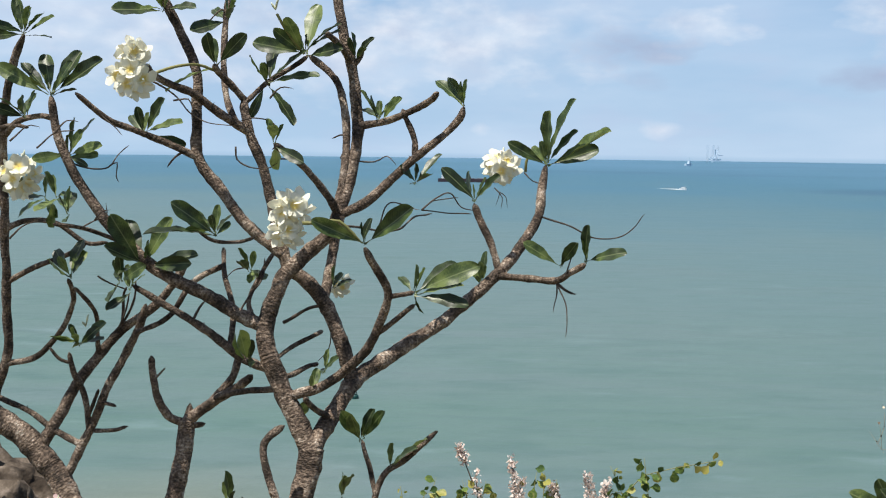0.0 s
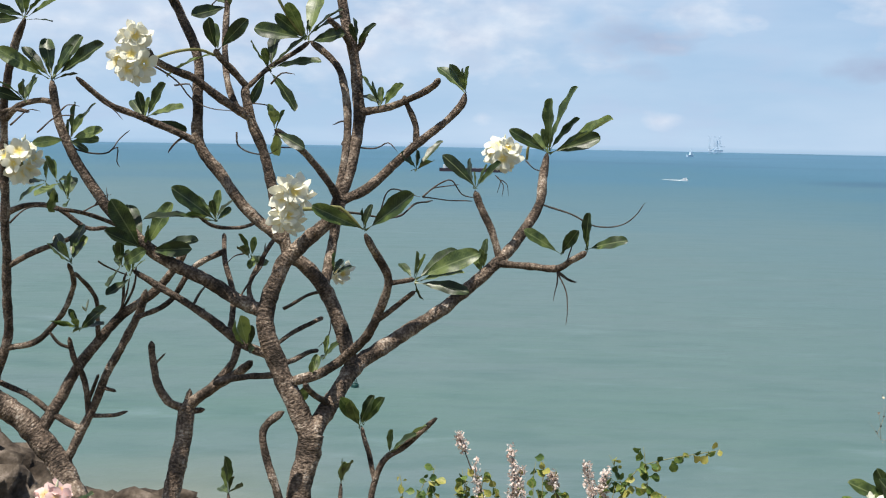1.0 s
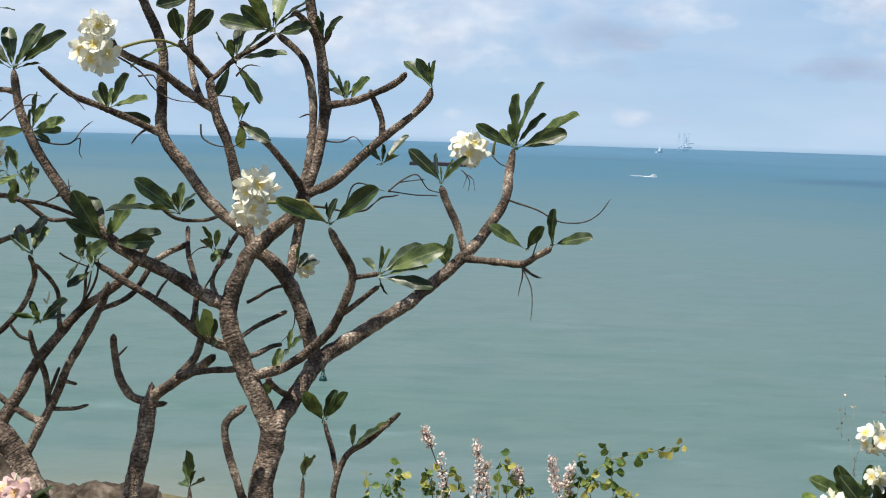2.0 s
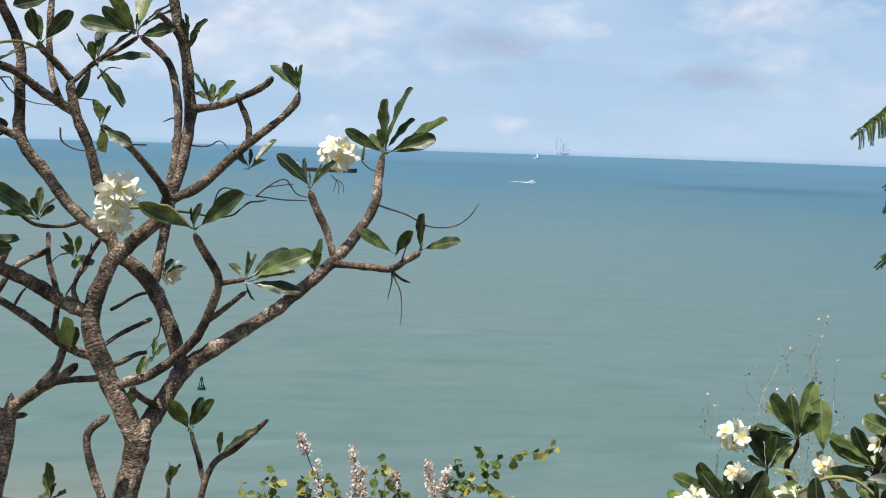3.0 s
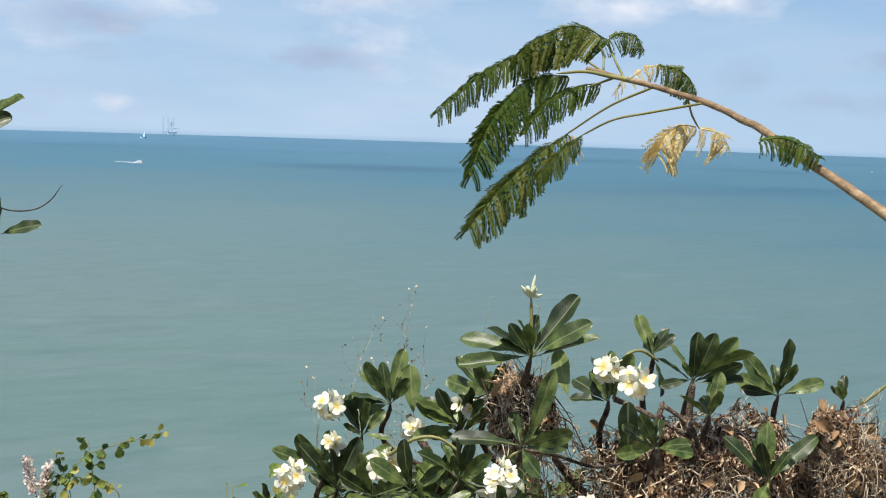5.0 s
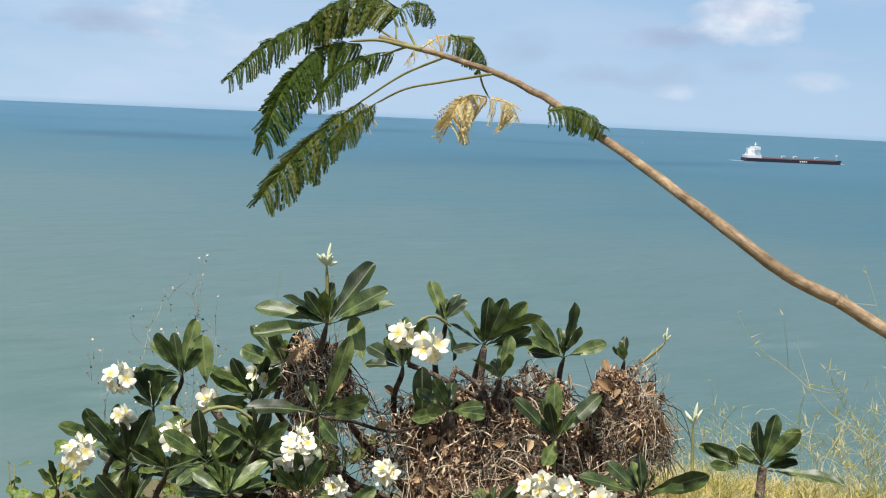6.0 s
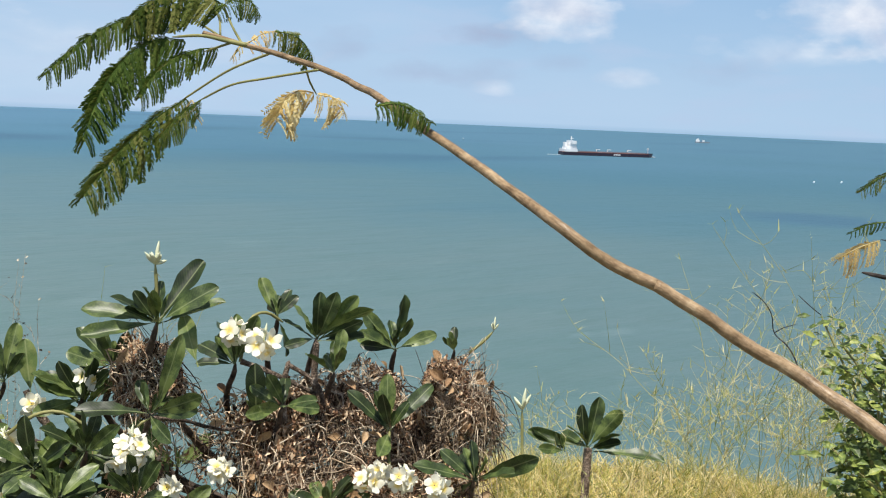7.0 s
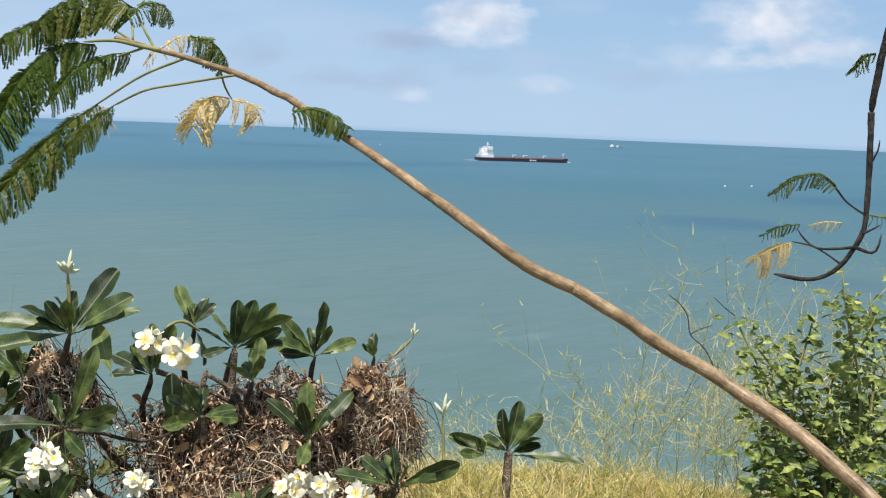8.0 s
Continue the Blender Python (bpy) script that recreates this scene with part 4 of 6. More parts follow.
# the large plumeria: trunk, limbs, twigs
plumeria = thing('plumeria_tree', (-0.334, 2.961, 0), 'leaning grey-barked plumeria tree with sparse leaves and white flowers', 'tree')
trunk(plumeria, 0.0461, 0.0401, (-0.346, 2.937, -0.05), (-0.346, 2.937, 0.514), (-0.356, 2.985, 0.659), (-0.34, 3.011, 0.741), (-0.332, 3.029, 0.803))
limb(plumeria, 0.0360, 0.0205, (-0.333, 3.027, 0.795), (-0.378, 3.049, 0.879), (-0.425, 3.07, 0.978), (-0.46, 3.087, 1.064), (-0.462, 3.102, 1.121), (-0.443, 3.118, 1.179), (-0.413, 3.136, 1.244), (-0.357, 3.155, 1.3), (-0.302, 3.17, 1.35), (-0.278, 3.181, 1.395))
limb(plumeria, 0.0226, 0.0136, (-0.278, 3.181, 1.395), (-0.254, 3.217, 1.489), (-0.235, 3.249, 1.594), (-0.238, 3.276, 1.671), (-0.255, 3.299, 1.794), (-0.282, 3.317, 1.902), (-0.298, 3.335, 1.995), (-0.307, 3.353, 2.074))
limb(plumeria, 0.0181, 0.0098, (-0.278, 3.181, 1.395), (-0.203, 3.189, 1.434), (-0.129, 3.196, 1.503), (-0.069, 3.199, 1.559), (0.005, 3.2, 1.62), (0.041, 3.199, 1.657), (0.05, 3.198, 1.687))
limb(plumeria, 0.0136, 0.0094, (-0.278, 3.181, 1.395), (-0.307, 3.144, 1.453), (-0.352, 3.104, 1.516), (-0.397, 3.062, 1.561), (-0.427, 3.02, 1.585))
limb(plumeria, 0.0113, 0.0084, (-0.077, 3.199, 1.552), (-0.082, 3.216, 1.604), (-0.107, 3.231, 1.659), (-0.114, 3.247, 1.679))
limb(plumeria, 0.0132, 0.0089, (-0.237, 3.262, 1.633), (-0.147, 3.237, 1.651), (-0.078, 3.209, 1.682), (-0.037, 3.178, 1.704), (-0.018, 3.148, 1.722))
limb(plumeria, 0.0249, 0.0117, (-0.461, 3.098, 1.107), (-0.536, 3.106, 1.142), (-0.647, 3.108, 1.203), (-0.735, 3.109, 1.248), (-0.809, 3.112, 1.309), (-0.875, 3.114, 1.375), (-0.947, 3.114, 1.481), (-0.997, 3.116, 1.586), (-1.017, 3.123, 1.673), (-1.024, 3.136, 1.7))
limb(plumeria, 0.0205, 0.0130, (-0.406, 3.139, 1.251), (-0.44, 3.158, 1.369), (-0.472, 3.174, 1.503), (-0.509, 3.183, 1.599), (-0.53, 3.192, 1.666), (-0.533, 3.204, 1.703))
limb(plumeria, 0.0123, 0.0091, (-0.533, 3.204, 1.703), (-0.564, 3.181, 1.742), (-0.59, 3.158, 1.77), (-0.598, 3.138, 1.788))
limb(plumeria, 0.0092, 0.0070, (-0.532, 3.201, 1.694), (-0.493, 3.22, 1.73), (-0.458, 3.237, 1.758), (-0.407, 3.256, 1.792), (-0.371, 3.272, 1.821))
limb(plumeria, 0.0205, 0.0136, (-0.419, 3.146, 1.295), (-0.508, 3.162, 1.361), (-0.592, 3.178, 1.464), (-0.652, 3.193, 1.545), (-0.661, 3.214, 1.665), (-0.662, 3.235, 1.755), (-0.687, 3.25, 1.831), (-0.723, 3.26, 1.906), (-0.758, 3.269, 1.974), (-0.777, 3.284, 2.014))
limb(plumeria, 0.0151, 0.0095, (-0.514, 3.185, 1.616), (-0.578, 3.148, 1.657), (-0.643, 3.108, 1.709), (-0.7, 3.069, 1.732), (-0.737, 3.033, 1.756), (-0.741, 3.005, 1.778))
limb(plumeria, 0.0126, 0.0075, (-0.652, 3.193, 1.545), (-0.716, 3.167, 1.577), (-0.787, 3.138, 1.61), (-0.855, 3.108, 1.638), (-0.899, 3.083, 1.673), (-0.934, 3.059, 1.708))
limb(plumeria, 0.0112, 0.0091, (-0.546, 3.167, 1.636), (-0.58, 3.218, 1.696), (-0.598, 3.269, 1.788), (-0.605, 3.319, 1.883), (-0.604, 3.368, 1.98), (-0.61, 3.419, 2.033))
limb(plumeria, 0.0150, 0.0103, (-0.281, 3.177, 1.402), (-0.27, 3.213, 1.504), (-0.264, 3.246, 1.609), (-0.282, 3.274, 1.724), (-0.317, 3.299, 1.781), (-0.372, 3.322, 1.825))
limb(plumeria, 0.0101, 0.0083, (-0.259, 3.301, 1.807), (-0.284, 3.237, 1.85), (-0.311, 3.173, 1.874))
limb(plumeria, 0.0095, 0.0070, (-0.255, 3.299, 1.794), (-0.23, 3.291, 1.824), (-0.224, 3.283, 1.848))
limb(plumeria, 0.0312, 0.0136, (-0.332, 3.029, 0.803), (-0.284, 3.1, 0.88), (-0.241, 3.164, 0.943), (-0.195, 3.22, 0.979), (-0.094, 3.28, 1.035), (0.027, 3.339, 1.111), (0.152, 3.395, 1.217), (0.218, 3.444, 1.288), (0.273, 3.492, 1.373), (0.288, 3.54, 1.451), (0.304, 3.586, 1.525))
limb(plumeria, 0.0144, 0.0093, (0.152, 3.395, 1.217), (0.25, 3.358, 1.211), (0.318, 3.322, 1.213), (0.354, 3.292, 1.24), (0.388, 3.26, 1.266))
limb(plumeria, 0.0136, 0.0106, (0.161, 3.401, 1.226), (0.136, 3.419, 1.308), (0.106, 3.433, 1.372), (0.089, 3.444, 1.417))
twig(plumeria, 0.0041, 0.0017, (0.275, 3.498, 1.383), (0.355, 3.486, 1.36), (0.428, 3.472, 1.322), (0.508, 3.459, 1.329), (0.555, 3.45, 1.356), (0.583, 3.445, 1.393))
limb(plumeria, 0.0261, 0.0199, (-0.235, 3.171, 0.947), (-0.265, 3.186, 1.034), (-0.296, 3.197, 1.116), (-0.331, 3.203, 1.176), (-0.386, 3.205, 1.232), (-0.408, 3.205, 1.247))
limb(plumeria, 0.0187, 0.0142, (-0.322, 3.202, 1.161), (-0.313, 3.245, 1.225), (-0.302, 3.288, 1.299), (-0.294, 3.329, 1.366))
limb(plumeria, 0.0184, 0.0103, (-0.402, 3.059, 0.929), (-0.307, 3.034, 0.967), (-0.218, 3.012, 1.036), (-0.171, 2.984, 1.107), (-0.135, 2.957, 1.208), (-0.16, 2.921, 1.278), (-0.188, 2.882, 1.337))
limb(plumeria, 0.0097, 0.0070, (-0.135, 2.957, 1.208), (-0.095, 2.942, 1.218), (-0.071, 2.925, 1.226))
limb(plumeria, 0.0097, 0.0064, (-0.171, 2.984, 1.107), (-0.124, 2.977, 1.141), (-0.068, 2.971, 1.188))
limb(plumeria, 0.0161, 0.0091, (-0.434, 3.074, 1), (-0.517, 3.075, 1.028), (-0.583, 3.079, 1.079), (-0.664, 3.08, 1.134), (-0.75, 3.075, 1.185), (-0.801, 3.074, 1.217))
limb(plumeria, 0.0104, 0.0093, (-0.413, 3.065, 0.953), (-0.524, 3.116, 0.933), (-0.609, 3.168, 0.903))
limb(plumeria, 0.0098, 0.0062, (-0.425, 3.07, 0.978), (-0.391, 3.123, 0.98), (-0.359, 3.176, 0.991), (-0.339, 3.225, 0.987))
limb(plumeria, 0.0075, 0.0062, (-0.442, 3.078, 1.021), (-0.4, 3.136, 1.049), (-0.353, 3.191, 1.067), (-0.328, 3.241, 1.075))
limb(plumeria, 0.0091, 0.0062, (-0.461, 3.096, 1.1), (-0.512, 3.141, 1.16), (-0.484, 3.201, 1.244), (-0.453, 3.255, 1.3))
limb(plumeria, 0.0104, 0.0072, (-0.55, 3.077, 1.053), (-0.559, 3.167, 1.14), (-0.594, 3.249, 1.222), (-0.614, 3.33, 1.292))
limb(plumeria, 0.0101, 0.0085, (-0.29, 3.091, 0.871), (-0.318, 3.001, 0.913), (-0.336, 2.912, 0.961))
limb(plumeria, 0.0146, 0.0086, (-0.33, 2.935, 0.15), (-0.25, 2.92, 0.35), (-0.182, 2.922, 0.56), (-0.169, 2.945, 0.681), (-0.142, 2.959, 0.758), (-0.092, 2.961, 0.794), (-0.05, 2.961, 0.831), (-0.01, 2.961, 0.868))
limb(plumeria, 0.0088, 0.0058, (-0.162, 2.949, 0.701), (-0.178, 2.972, 0.768), (-0.194, 2.986, 0.808), (-0.202, 2.997, 0.835))
limb(plumeria, 0.0129, 0.0101, (-0.35, 2.95, 0.60), (-0.388, 2.89, 0.66), (-0.405, 2.887, 0.71), (-0.431, 2.907, 0.784), (-0.441, 2.918, 0.83), (-0.429, 2.927, 0.857), (-0.393, 2.938, 0.883))
limb(plumeria, 0.0109, 0.0070, (-0.602, 3.279, 1.248), (-0.682, 3.241, 1.206), (-0.735, 3.199, 1.119), (-0.816, 3.155, 1.079))
limb(plumeria, 0.0069, 0.0053, (-0.809, 3.112, 1.309), (-0.848, 3.093, 1.332), (-0.92, 3.066, 1.363), (-0.99, 3.035, 1.375))
limb(plumeria, 0.0058, 0.0052, (-0.643, 3.025, 1.384), (-0.591, 3.049, 1.339), (-0.53, 3.077, 1.333), (-0.491, 3.101, 1.343))
twig(plumeria, 0.0037, 0.0015, (-0.533, 3.054, 1.574), (-0.529, 3.054, 1.541), (-0.498, 3.059, 1.52), (-0.456, 3.065, 1.52), (-0.427, 3.07, 1.538))
twig(plumeria, 0.0037, 0.0015, (-0.42, 3.122, 1.619), (-0.452, 3.141, 1.648), (-0.499, 3.158, 1.658), (-0.539, 3.175, 1.647))
twig(plumeria, 0.0039, 0.0016, (-0.245, 3.233, 1.542), (-0.183, 3.222, 1.539), (-0.152, 3.21, 1.553), (-0.129, 3.196, 1.528))
twig(plumeria, 0.0039, 0.0016, (-0.264, 3.246, 1.609), (-0.286, 3.266, 1.612), (-0.309, 3.285, 1.604))
twig(plumeria, 0.0038, 0.0015, (-0.266, 3.234, 1.57), (-0.282, 3.227, 1.549), (-0.263, 3.222, 1.531))
twig(plumeria, 0.0040, 0.0016, (-0.064, 3.394, 1.402), (-0.016, 3.408, 1.437), (0.016, 3.42, 1.445), (0.049, 3.429, 1.407), (0.09, 3.44, 1.401))
twig(plumeria, 0.0024, 0.0016, (-0.034, 3.402, 1.424), (0.008, 3.414, 1.429), (0.04, 3.425, 1.433))
twig(plumeria, 0.0032, 0.0024, (-0.064, 3.394, 1.402), (0.008, 3.416, 1.388), (0.082, 3.438, 1.391))
twig(plumeria, 0.0049, 0.0028, (-0.311, 2.926, 1.387), (-0.237, 3.048, 1.379), (-0.127, 3.169, 1.364), (-0.077, 3.288, 1.392), (-0.032, 3.404, 1.388))
twig(plumeria, 0.0025, 0.0008, (0.152, 3.594, 1.455), (0.169, 3.592, 1.438), (0.161, 3.591, 1.404))
twig(plumeria, 0.0025, 0.0008, (0.165, 3.593, 1.443), (0.188, 3.591, 1.43), (0.193, 3.589, 1.4))
twig(plumeria, 0.0025, 0.0008, (0.158, 3.593, 1.449), (0.178, 3.591, 1.427), (0.175, 3.59, 1.396))
twig(plumeria, 0.0034, 0.0025, (0.244, 3.591, 1.507), (0.269, 3.574, 1.482), (0.289, 3.558, 1.475))
twig(plumeria, 0.0040, 0.0016, (0.322, 3.319, 1.216), (0.318, 3.312, 1.177), (0.31, 3.307, 1.146), (0.307, 3.302, 1.123))
twig(plumeria, 0.0032, 0.0016, (0.321, 3.316, 1.202), (0.344, 3.305, 1.147), (0.346, 3.296, 1.101), (0.341, 3.288, 1.058))
twig(plumeria, 0.0071, 0.0040, (0.321, 3.317, 1.206), (0.349, 3.309, 1.186), (0.372, 3.303, 1.179))
twig(plumeria, 0.0039, 0.0016, (-0.972, 3.115, 1.534), (-0.924, 3.138, 1.519), (-0.886, 3.159, 1.521), (-0.86, 3.176, 1.55), (-0.835, 3.193, 1.576))
twig(plumeria, 0.0031, 0.0016, (-0.883, 3.161, 1.524), (-0.864, 3.172, 1.531), (-0.869, 3.176, 1.498), (-0.863, 3.183, 1.483))
twig(plumeria, 0.0047, 0.0023, (-0.809, 3.112, 1.309), (-0.853, 3.109, 1.324), (-0.875, 3.115, 1.382))
twig(plumeria, 0.0038, 0.0015, (-0.893, 3.086, 1.669), (-0.851, 3.091, 1.631), (-0.829, 3.091, 1.602))
twig(plumeria, 0.0054, 0.0031, (-0.684, 3.18, 1.561), (-0.707, 3.199, 1.544), (-0.735, 3.216, 1.513))
twig(plumeria, 0.0045, 0.0023, (-0.536, 3.106, 1.142), (-0.487, 3.172, 1.217), (-0.48, 3.227, 1.279))
twig(plumeria, 0.0070, 0.0047, (-0.428, 3.234, 1.101), (-0.372, 3.219, 1.135), (-0.324, 3.199, 1.146))
twig(plumeria, 0.0023, 0.0015, (-0.301, 3.198, 1.124), (-0.309, 3.208, 1.045), (-0.341, 3.22, 0.996))
twig(plumeria, 0.0030, 0.0015, (-0.512, 3.141, 1.265), (-0.55, 3.191, 1.244), (-0.59, 3.238, 1.208))
twig(plumeria, 0.0060, 0.0038, (-0.644, 3.08, 1.12), (-0.63, 3.095, 1.157), (-0.622, 3.105, 1.171))
twig(plumeria, 0.0029, 0.0015, (-0.061, 2.961, 0.822), (-0.029, 2.959, 0.832))
twig(plumeria, 0.0032, 0.0016, (0.345, 3.299, 1.233), (0.355, 3.31, 1.281), (0.358, 3.318, 1.304))
twig(plumeria, 0.0032, 0.0024, (-0.605, 3.343, 1.932), (-0.611, 3.333, 1.953), (-0.663, 3.321, 1.905))
limb(plumeria, 0.0088, 0.0058, (-0.37, 2.93, 0.20), (-0.47, 2.86, 0.38), (-0.511, 2.862, 0.52), (-0.519, 2.893, 0.615), (-0.526, 2.913, 0.68))
limb(plumeria, 0.0085, 0.0057, (-0.34, 2.92, 0.20), (-0.27, 2.82, 0.40), (-0.243, 2.803, 0.56), (-0.242, 2.836, 0.651), (-0.24, 2.86, 0.726))
twig(plumeria, 0.0036, 0.0014, (-0.931, 3.06, 1.363), (-0.894, 3.071, 1.389), (-0.864, 3.079, 1.399), (-0.868, 3.078, 1.431))
twig(plumeria, 0.0036, 0.0014, (-0.894, 3.071, 1.389), (-0.88, 3.075, 1.411), (-0.856, 3.082, 1.414))
twig(plumeria, 0.0036, 0.0014, (-0.743, 3.059, 1.732), (-0.686, 3.073, 1.698), (-0.652, 3.08, 1.666), (-0.6, 3.091, 1.641), (-0.544, 3.101, 1.627))
twig(plumeria, 0.0036, 0.0014, (-0.693, 3.071, 1.688), (-0.658, 3.079, 1.697), (-0.647, 3.081, 1.677))
twig(plumeria, 0.0036, 0.0014, (-1.11, 3.052, 1.337), (-1.075, 3.065, 1.374), (-1.023, 3.083, 1.385))
twig(plumeria, 0.0036, 0.0014, (-1.032, 3.027, 1.571), (-0.987, 3.042, 1.603), (-0.941, 3.057, 1.612))
twig(plumeria, 0.0036, 0.0014, (-0.987, 3.042, 1.603), (-0.957, 3.052, 1.636), (-0.93, 3.06, 1.635))
twig(plumeria, 0.0036, 0.0014, (-1.1, 3.056, 1.584), (-1.063, 3.069, 1.621), (-1.035, 3.079, 1.617))
twig(plumeria, 0.0036, 0.0014, (-0.174, 3.194, 1.364), (-0.142, 3.196, 1.43), (-0.063, 3.198, 1.416))
twig(plumeria, 0.0036, 0.0014, (-0.455, 3.166, 1.704), (-0.426, 3.17, 1.727), (-0.396, 3.174, 1.725))
# its leaf rosettes
rosette(plumeria, (-0.378, 3.27, 1.828), [(0.013, 0.059, 0.137), (-0.034, -0.062, 0.09), (-0.063, -0.057, 0.052), (0.072, -0.039, 0.085), (0.081, -0.029, 0.061), (-0.012, -0.028, 0.052), (-0.126, 0.003, 0.026), (0.097, -0.06, 0.014)])
rosette(plumeria, (-0.476, 3.229, 1.742), [(-0.001, 0.069, 0.124), (-0.041, -0.045, 0.062), (0.091, -0.03, 0.079), (0.122, -0.007, 0.036), (0.082, -0.049, -0.088), (-0.029, -0.028, -0.077)])
rosette(plumeria, (-0.592, 3.146, 1.784), [(-0.021, -0.061, 0.079), (0.068, -0.053, 0.064), (-0.133, 0.025, -0.029)])
rosette(plumeria, (-1.024, 3.135, 1.706), [(-0.123, 0.001, 0.07), (-0.071, 0.02, 0.077), (-0.033, 0.054, 0.098), (0.045, -0.042, 0.076), (0.056, 0.057, 0.103), (0.128, -0.019, 0.078), (-0.028, -0.041, 0.038), (0.042, 0.035, 0.028)])
rosette(plumeria, (-0.784, 3.14, 1.606), [(-0.051, 0.05, 0.061), (0.059, -0.034, 0.085), (0.103, -0.027, 0.019), (0.089, 0.07, -0.019), (-0.013, 0.028, 0.035)])
rosette(plumeria, (-0.427, 3.02, 1.585), [(0.011, -0.077, 0.048), (0.063, -0.056, -0.026), (-0.003, 0.076, -0.067)])
rosette(plumeria, (-0.174, 3.243, 1.649), [(-0.039, -0.038, 0.075), (0.033, -0.063, 0.06), (-0.016, -0.04, 0.05), (0.044, 0.042, 0.054), (-0.048, 0.051, 0.037)])
rosette(plumeria, (0.05, 3.198, 1.687), [(-0.031, -0.052, 0.06), (-0.062, 0.033, 0.081)])
rosette(plumeria, (-0.077, 3.247, 1.482), [(0.069, 0.056, 0.069), (-0.023, -0.069, 0.039), (0.043, -0.069, 0.019), (-0.02, 0.034, 0.006)])
rosette(plumeria, (0.089, 3.444, 1.423), [(-0.083, -0.023, 0.091), (-0.022, 0.036, 0.076), (0.069, -0.057, 0.068)])
rosette(plumeria, (0.308, 3.586, 1.53), [(0.061, -0.057, 0.174), (-0.012, -0.057, 0.136), (0.161, -0.068, 0.089), (0.137, 0.006, 0.043), (-0.107, -0.026, 0.062), (0.073, -0.043, 0.096), (-0.045, 0.039, 0.051)])
rosette(plumeria, (0.393, 3.259, 1.266), [(-0.001, -0.03, 0.093), (0.08, -0.074, 0.039)])
rosette(plumeria, (0.326, 3.304, 1.25), [(-0.09, -0.028, 0.06), (0.003, -0.026, 0.046), (0.031, -0.073, 0.063)])
rosette(plumeria, (-0.19, 2.882, 1.344), [(-0.116, -0.032, 0.053), (0.108, -0.065, 0.085), (0.012, -0.021, 0.054), (-0.057, 0.044, 0.029)])
rosette(plumeria, (-0.071, 2.925, 1.223), [(0.092, 0.057, 0.067), (0.125, -0.046, 0.07), (0.108, 0.06, 0.022), (0.116, -0.037, -0.004), (-0.028, 0.04, 0.039), (0.011, 0.024, -0.055)])
rosette(plumeria, (-0.779, 3.107, 1.265), [(-0.057, -0.054, 0.123), (-0.049, 0.057, 0.102), (0.067, -0.014, 0.119), (-0.072, -0.086, 0.045), (0.123, -0.031, 0.039), (-0.038, -0.073, -0.002), (0.117, -0.038, 0.011)])
rosette(plumeria, (-0.58, 3.04, 1.355), [(-0.084, -0.073, 0.079), (-0.131, -0.098, 0.044), (-0.058, 0.038, 0.051), (-0.031, 0.048, 0.045), (0.02, 0.067, 0.057), (0.029, 0.04, 0.034), (-0.064, -0.036, 0.016)])
rosette(plumeria, (-0.976, 3.116, 1.55), [(0.027, -0.035, 0.08), (0.033, 0.052, 0.096), (0.08, -0.044, 0.03), (0.048, -0.01, -0.024), (-0.061, -0.054, -0.008), (0.054, 0.058, 0.004)])
rosette(plumeria, (-0.978, 3.13, 1.231), [(-0.064, 0.061, 0.063), (-0.006, 0.075, 0.096), (-0.029, -0.087, 0.052), (0.016, 0.066, 0.057)])
rosette(plumeria, (-0.505, 3.141, 1.25), [(0.003, -0.067, -0.015), (-0.009, -0.077, 0.029), (0.015, 0.073, -0.03)])
rosette(plumeria, (-0.243, 3.294, 1.816), [(0.037, -0.049, 0.052), (0.027, -0.054, 0.025)])
rosette(plumeria, (-1.097, 3.154, 1.863), [(-0.049, -0.072, 0.018), (-0.06, -0.065, -0.004), (-0.026, 0.035, 0.087), (0.011, 0.026, 0.063), (0.062, -0.05, 0.046), (0.075, -0.012, 0.036), (0.063, -0.012, 0.004)])
rosette(plumeria, (-0.757, 3.261, 1.936), [(-0.101, -0.072, -0.001), (-0.025, -0.078, 0.007), (0.073, -0.061, 0.017), (0.007, -0.06, 0.061), (0.042, -0.054, 0.048)])
rosette(plumeria, (-1.099, 3.161, 1.644), [(-0.037, -0.078, 0.066), (-0.05, -0.064, 0.026), (0.002, 0.071, 0.064), (0.012, -0.054, 0.049)])
rosette(plumeria, (-0.202, 2.997, 0.835), [(-0.044, -0.063, 0.081), (-0.018, -0.054, 0.081), (0.024, -0.049, 0.083), (0.032, -0.066, 0.073)])
rosette(plumeria, (-0.128, 2.96, 0.772), [(0.078, -0.034, 0.083), (0.043, -0.056, 0.072)])
rosette(plumeria, (-0.502, 3.072, 1.014), [(-0.01, -0.069, 0.087), (-0.037, -0.074, 0.074), (0.032, -0.067, 0.017)])
rosette(plumeria, (-0.337, 3.042, 0.94), [(-0.03, 0.064, -0.057), (-0.016, 0.071, -0.013)])
rosette(plumeria, (-0.299, 3.031, 1.002), [(0.028, -0.065, 0.052), (0.0, 0.075, -0.004)])
rosette(plumeria, (-0.596, 3.338, 1.923), [(-0.079, -0.064, -0.033), (-0.05, 0.059, 0.042), (0.025, -0.079, 0.03)])
rosette(plumeria, (-1.014, 3.136, 1.438), [(-0.031, 0.07, -0.069), (-0.032, -0.077, -0.023), (0.015, 0.072, 0.01)])
rosette(plumeria, (-0.958, 3.05, 1.4), [(-0.035, 0.068, 0.044), (-0.011, 0.078, 0.051), (0.021, -0.076, -0.012)])
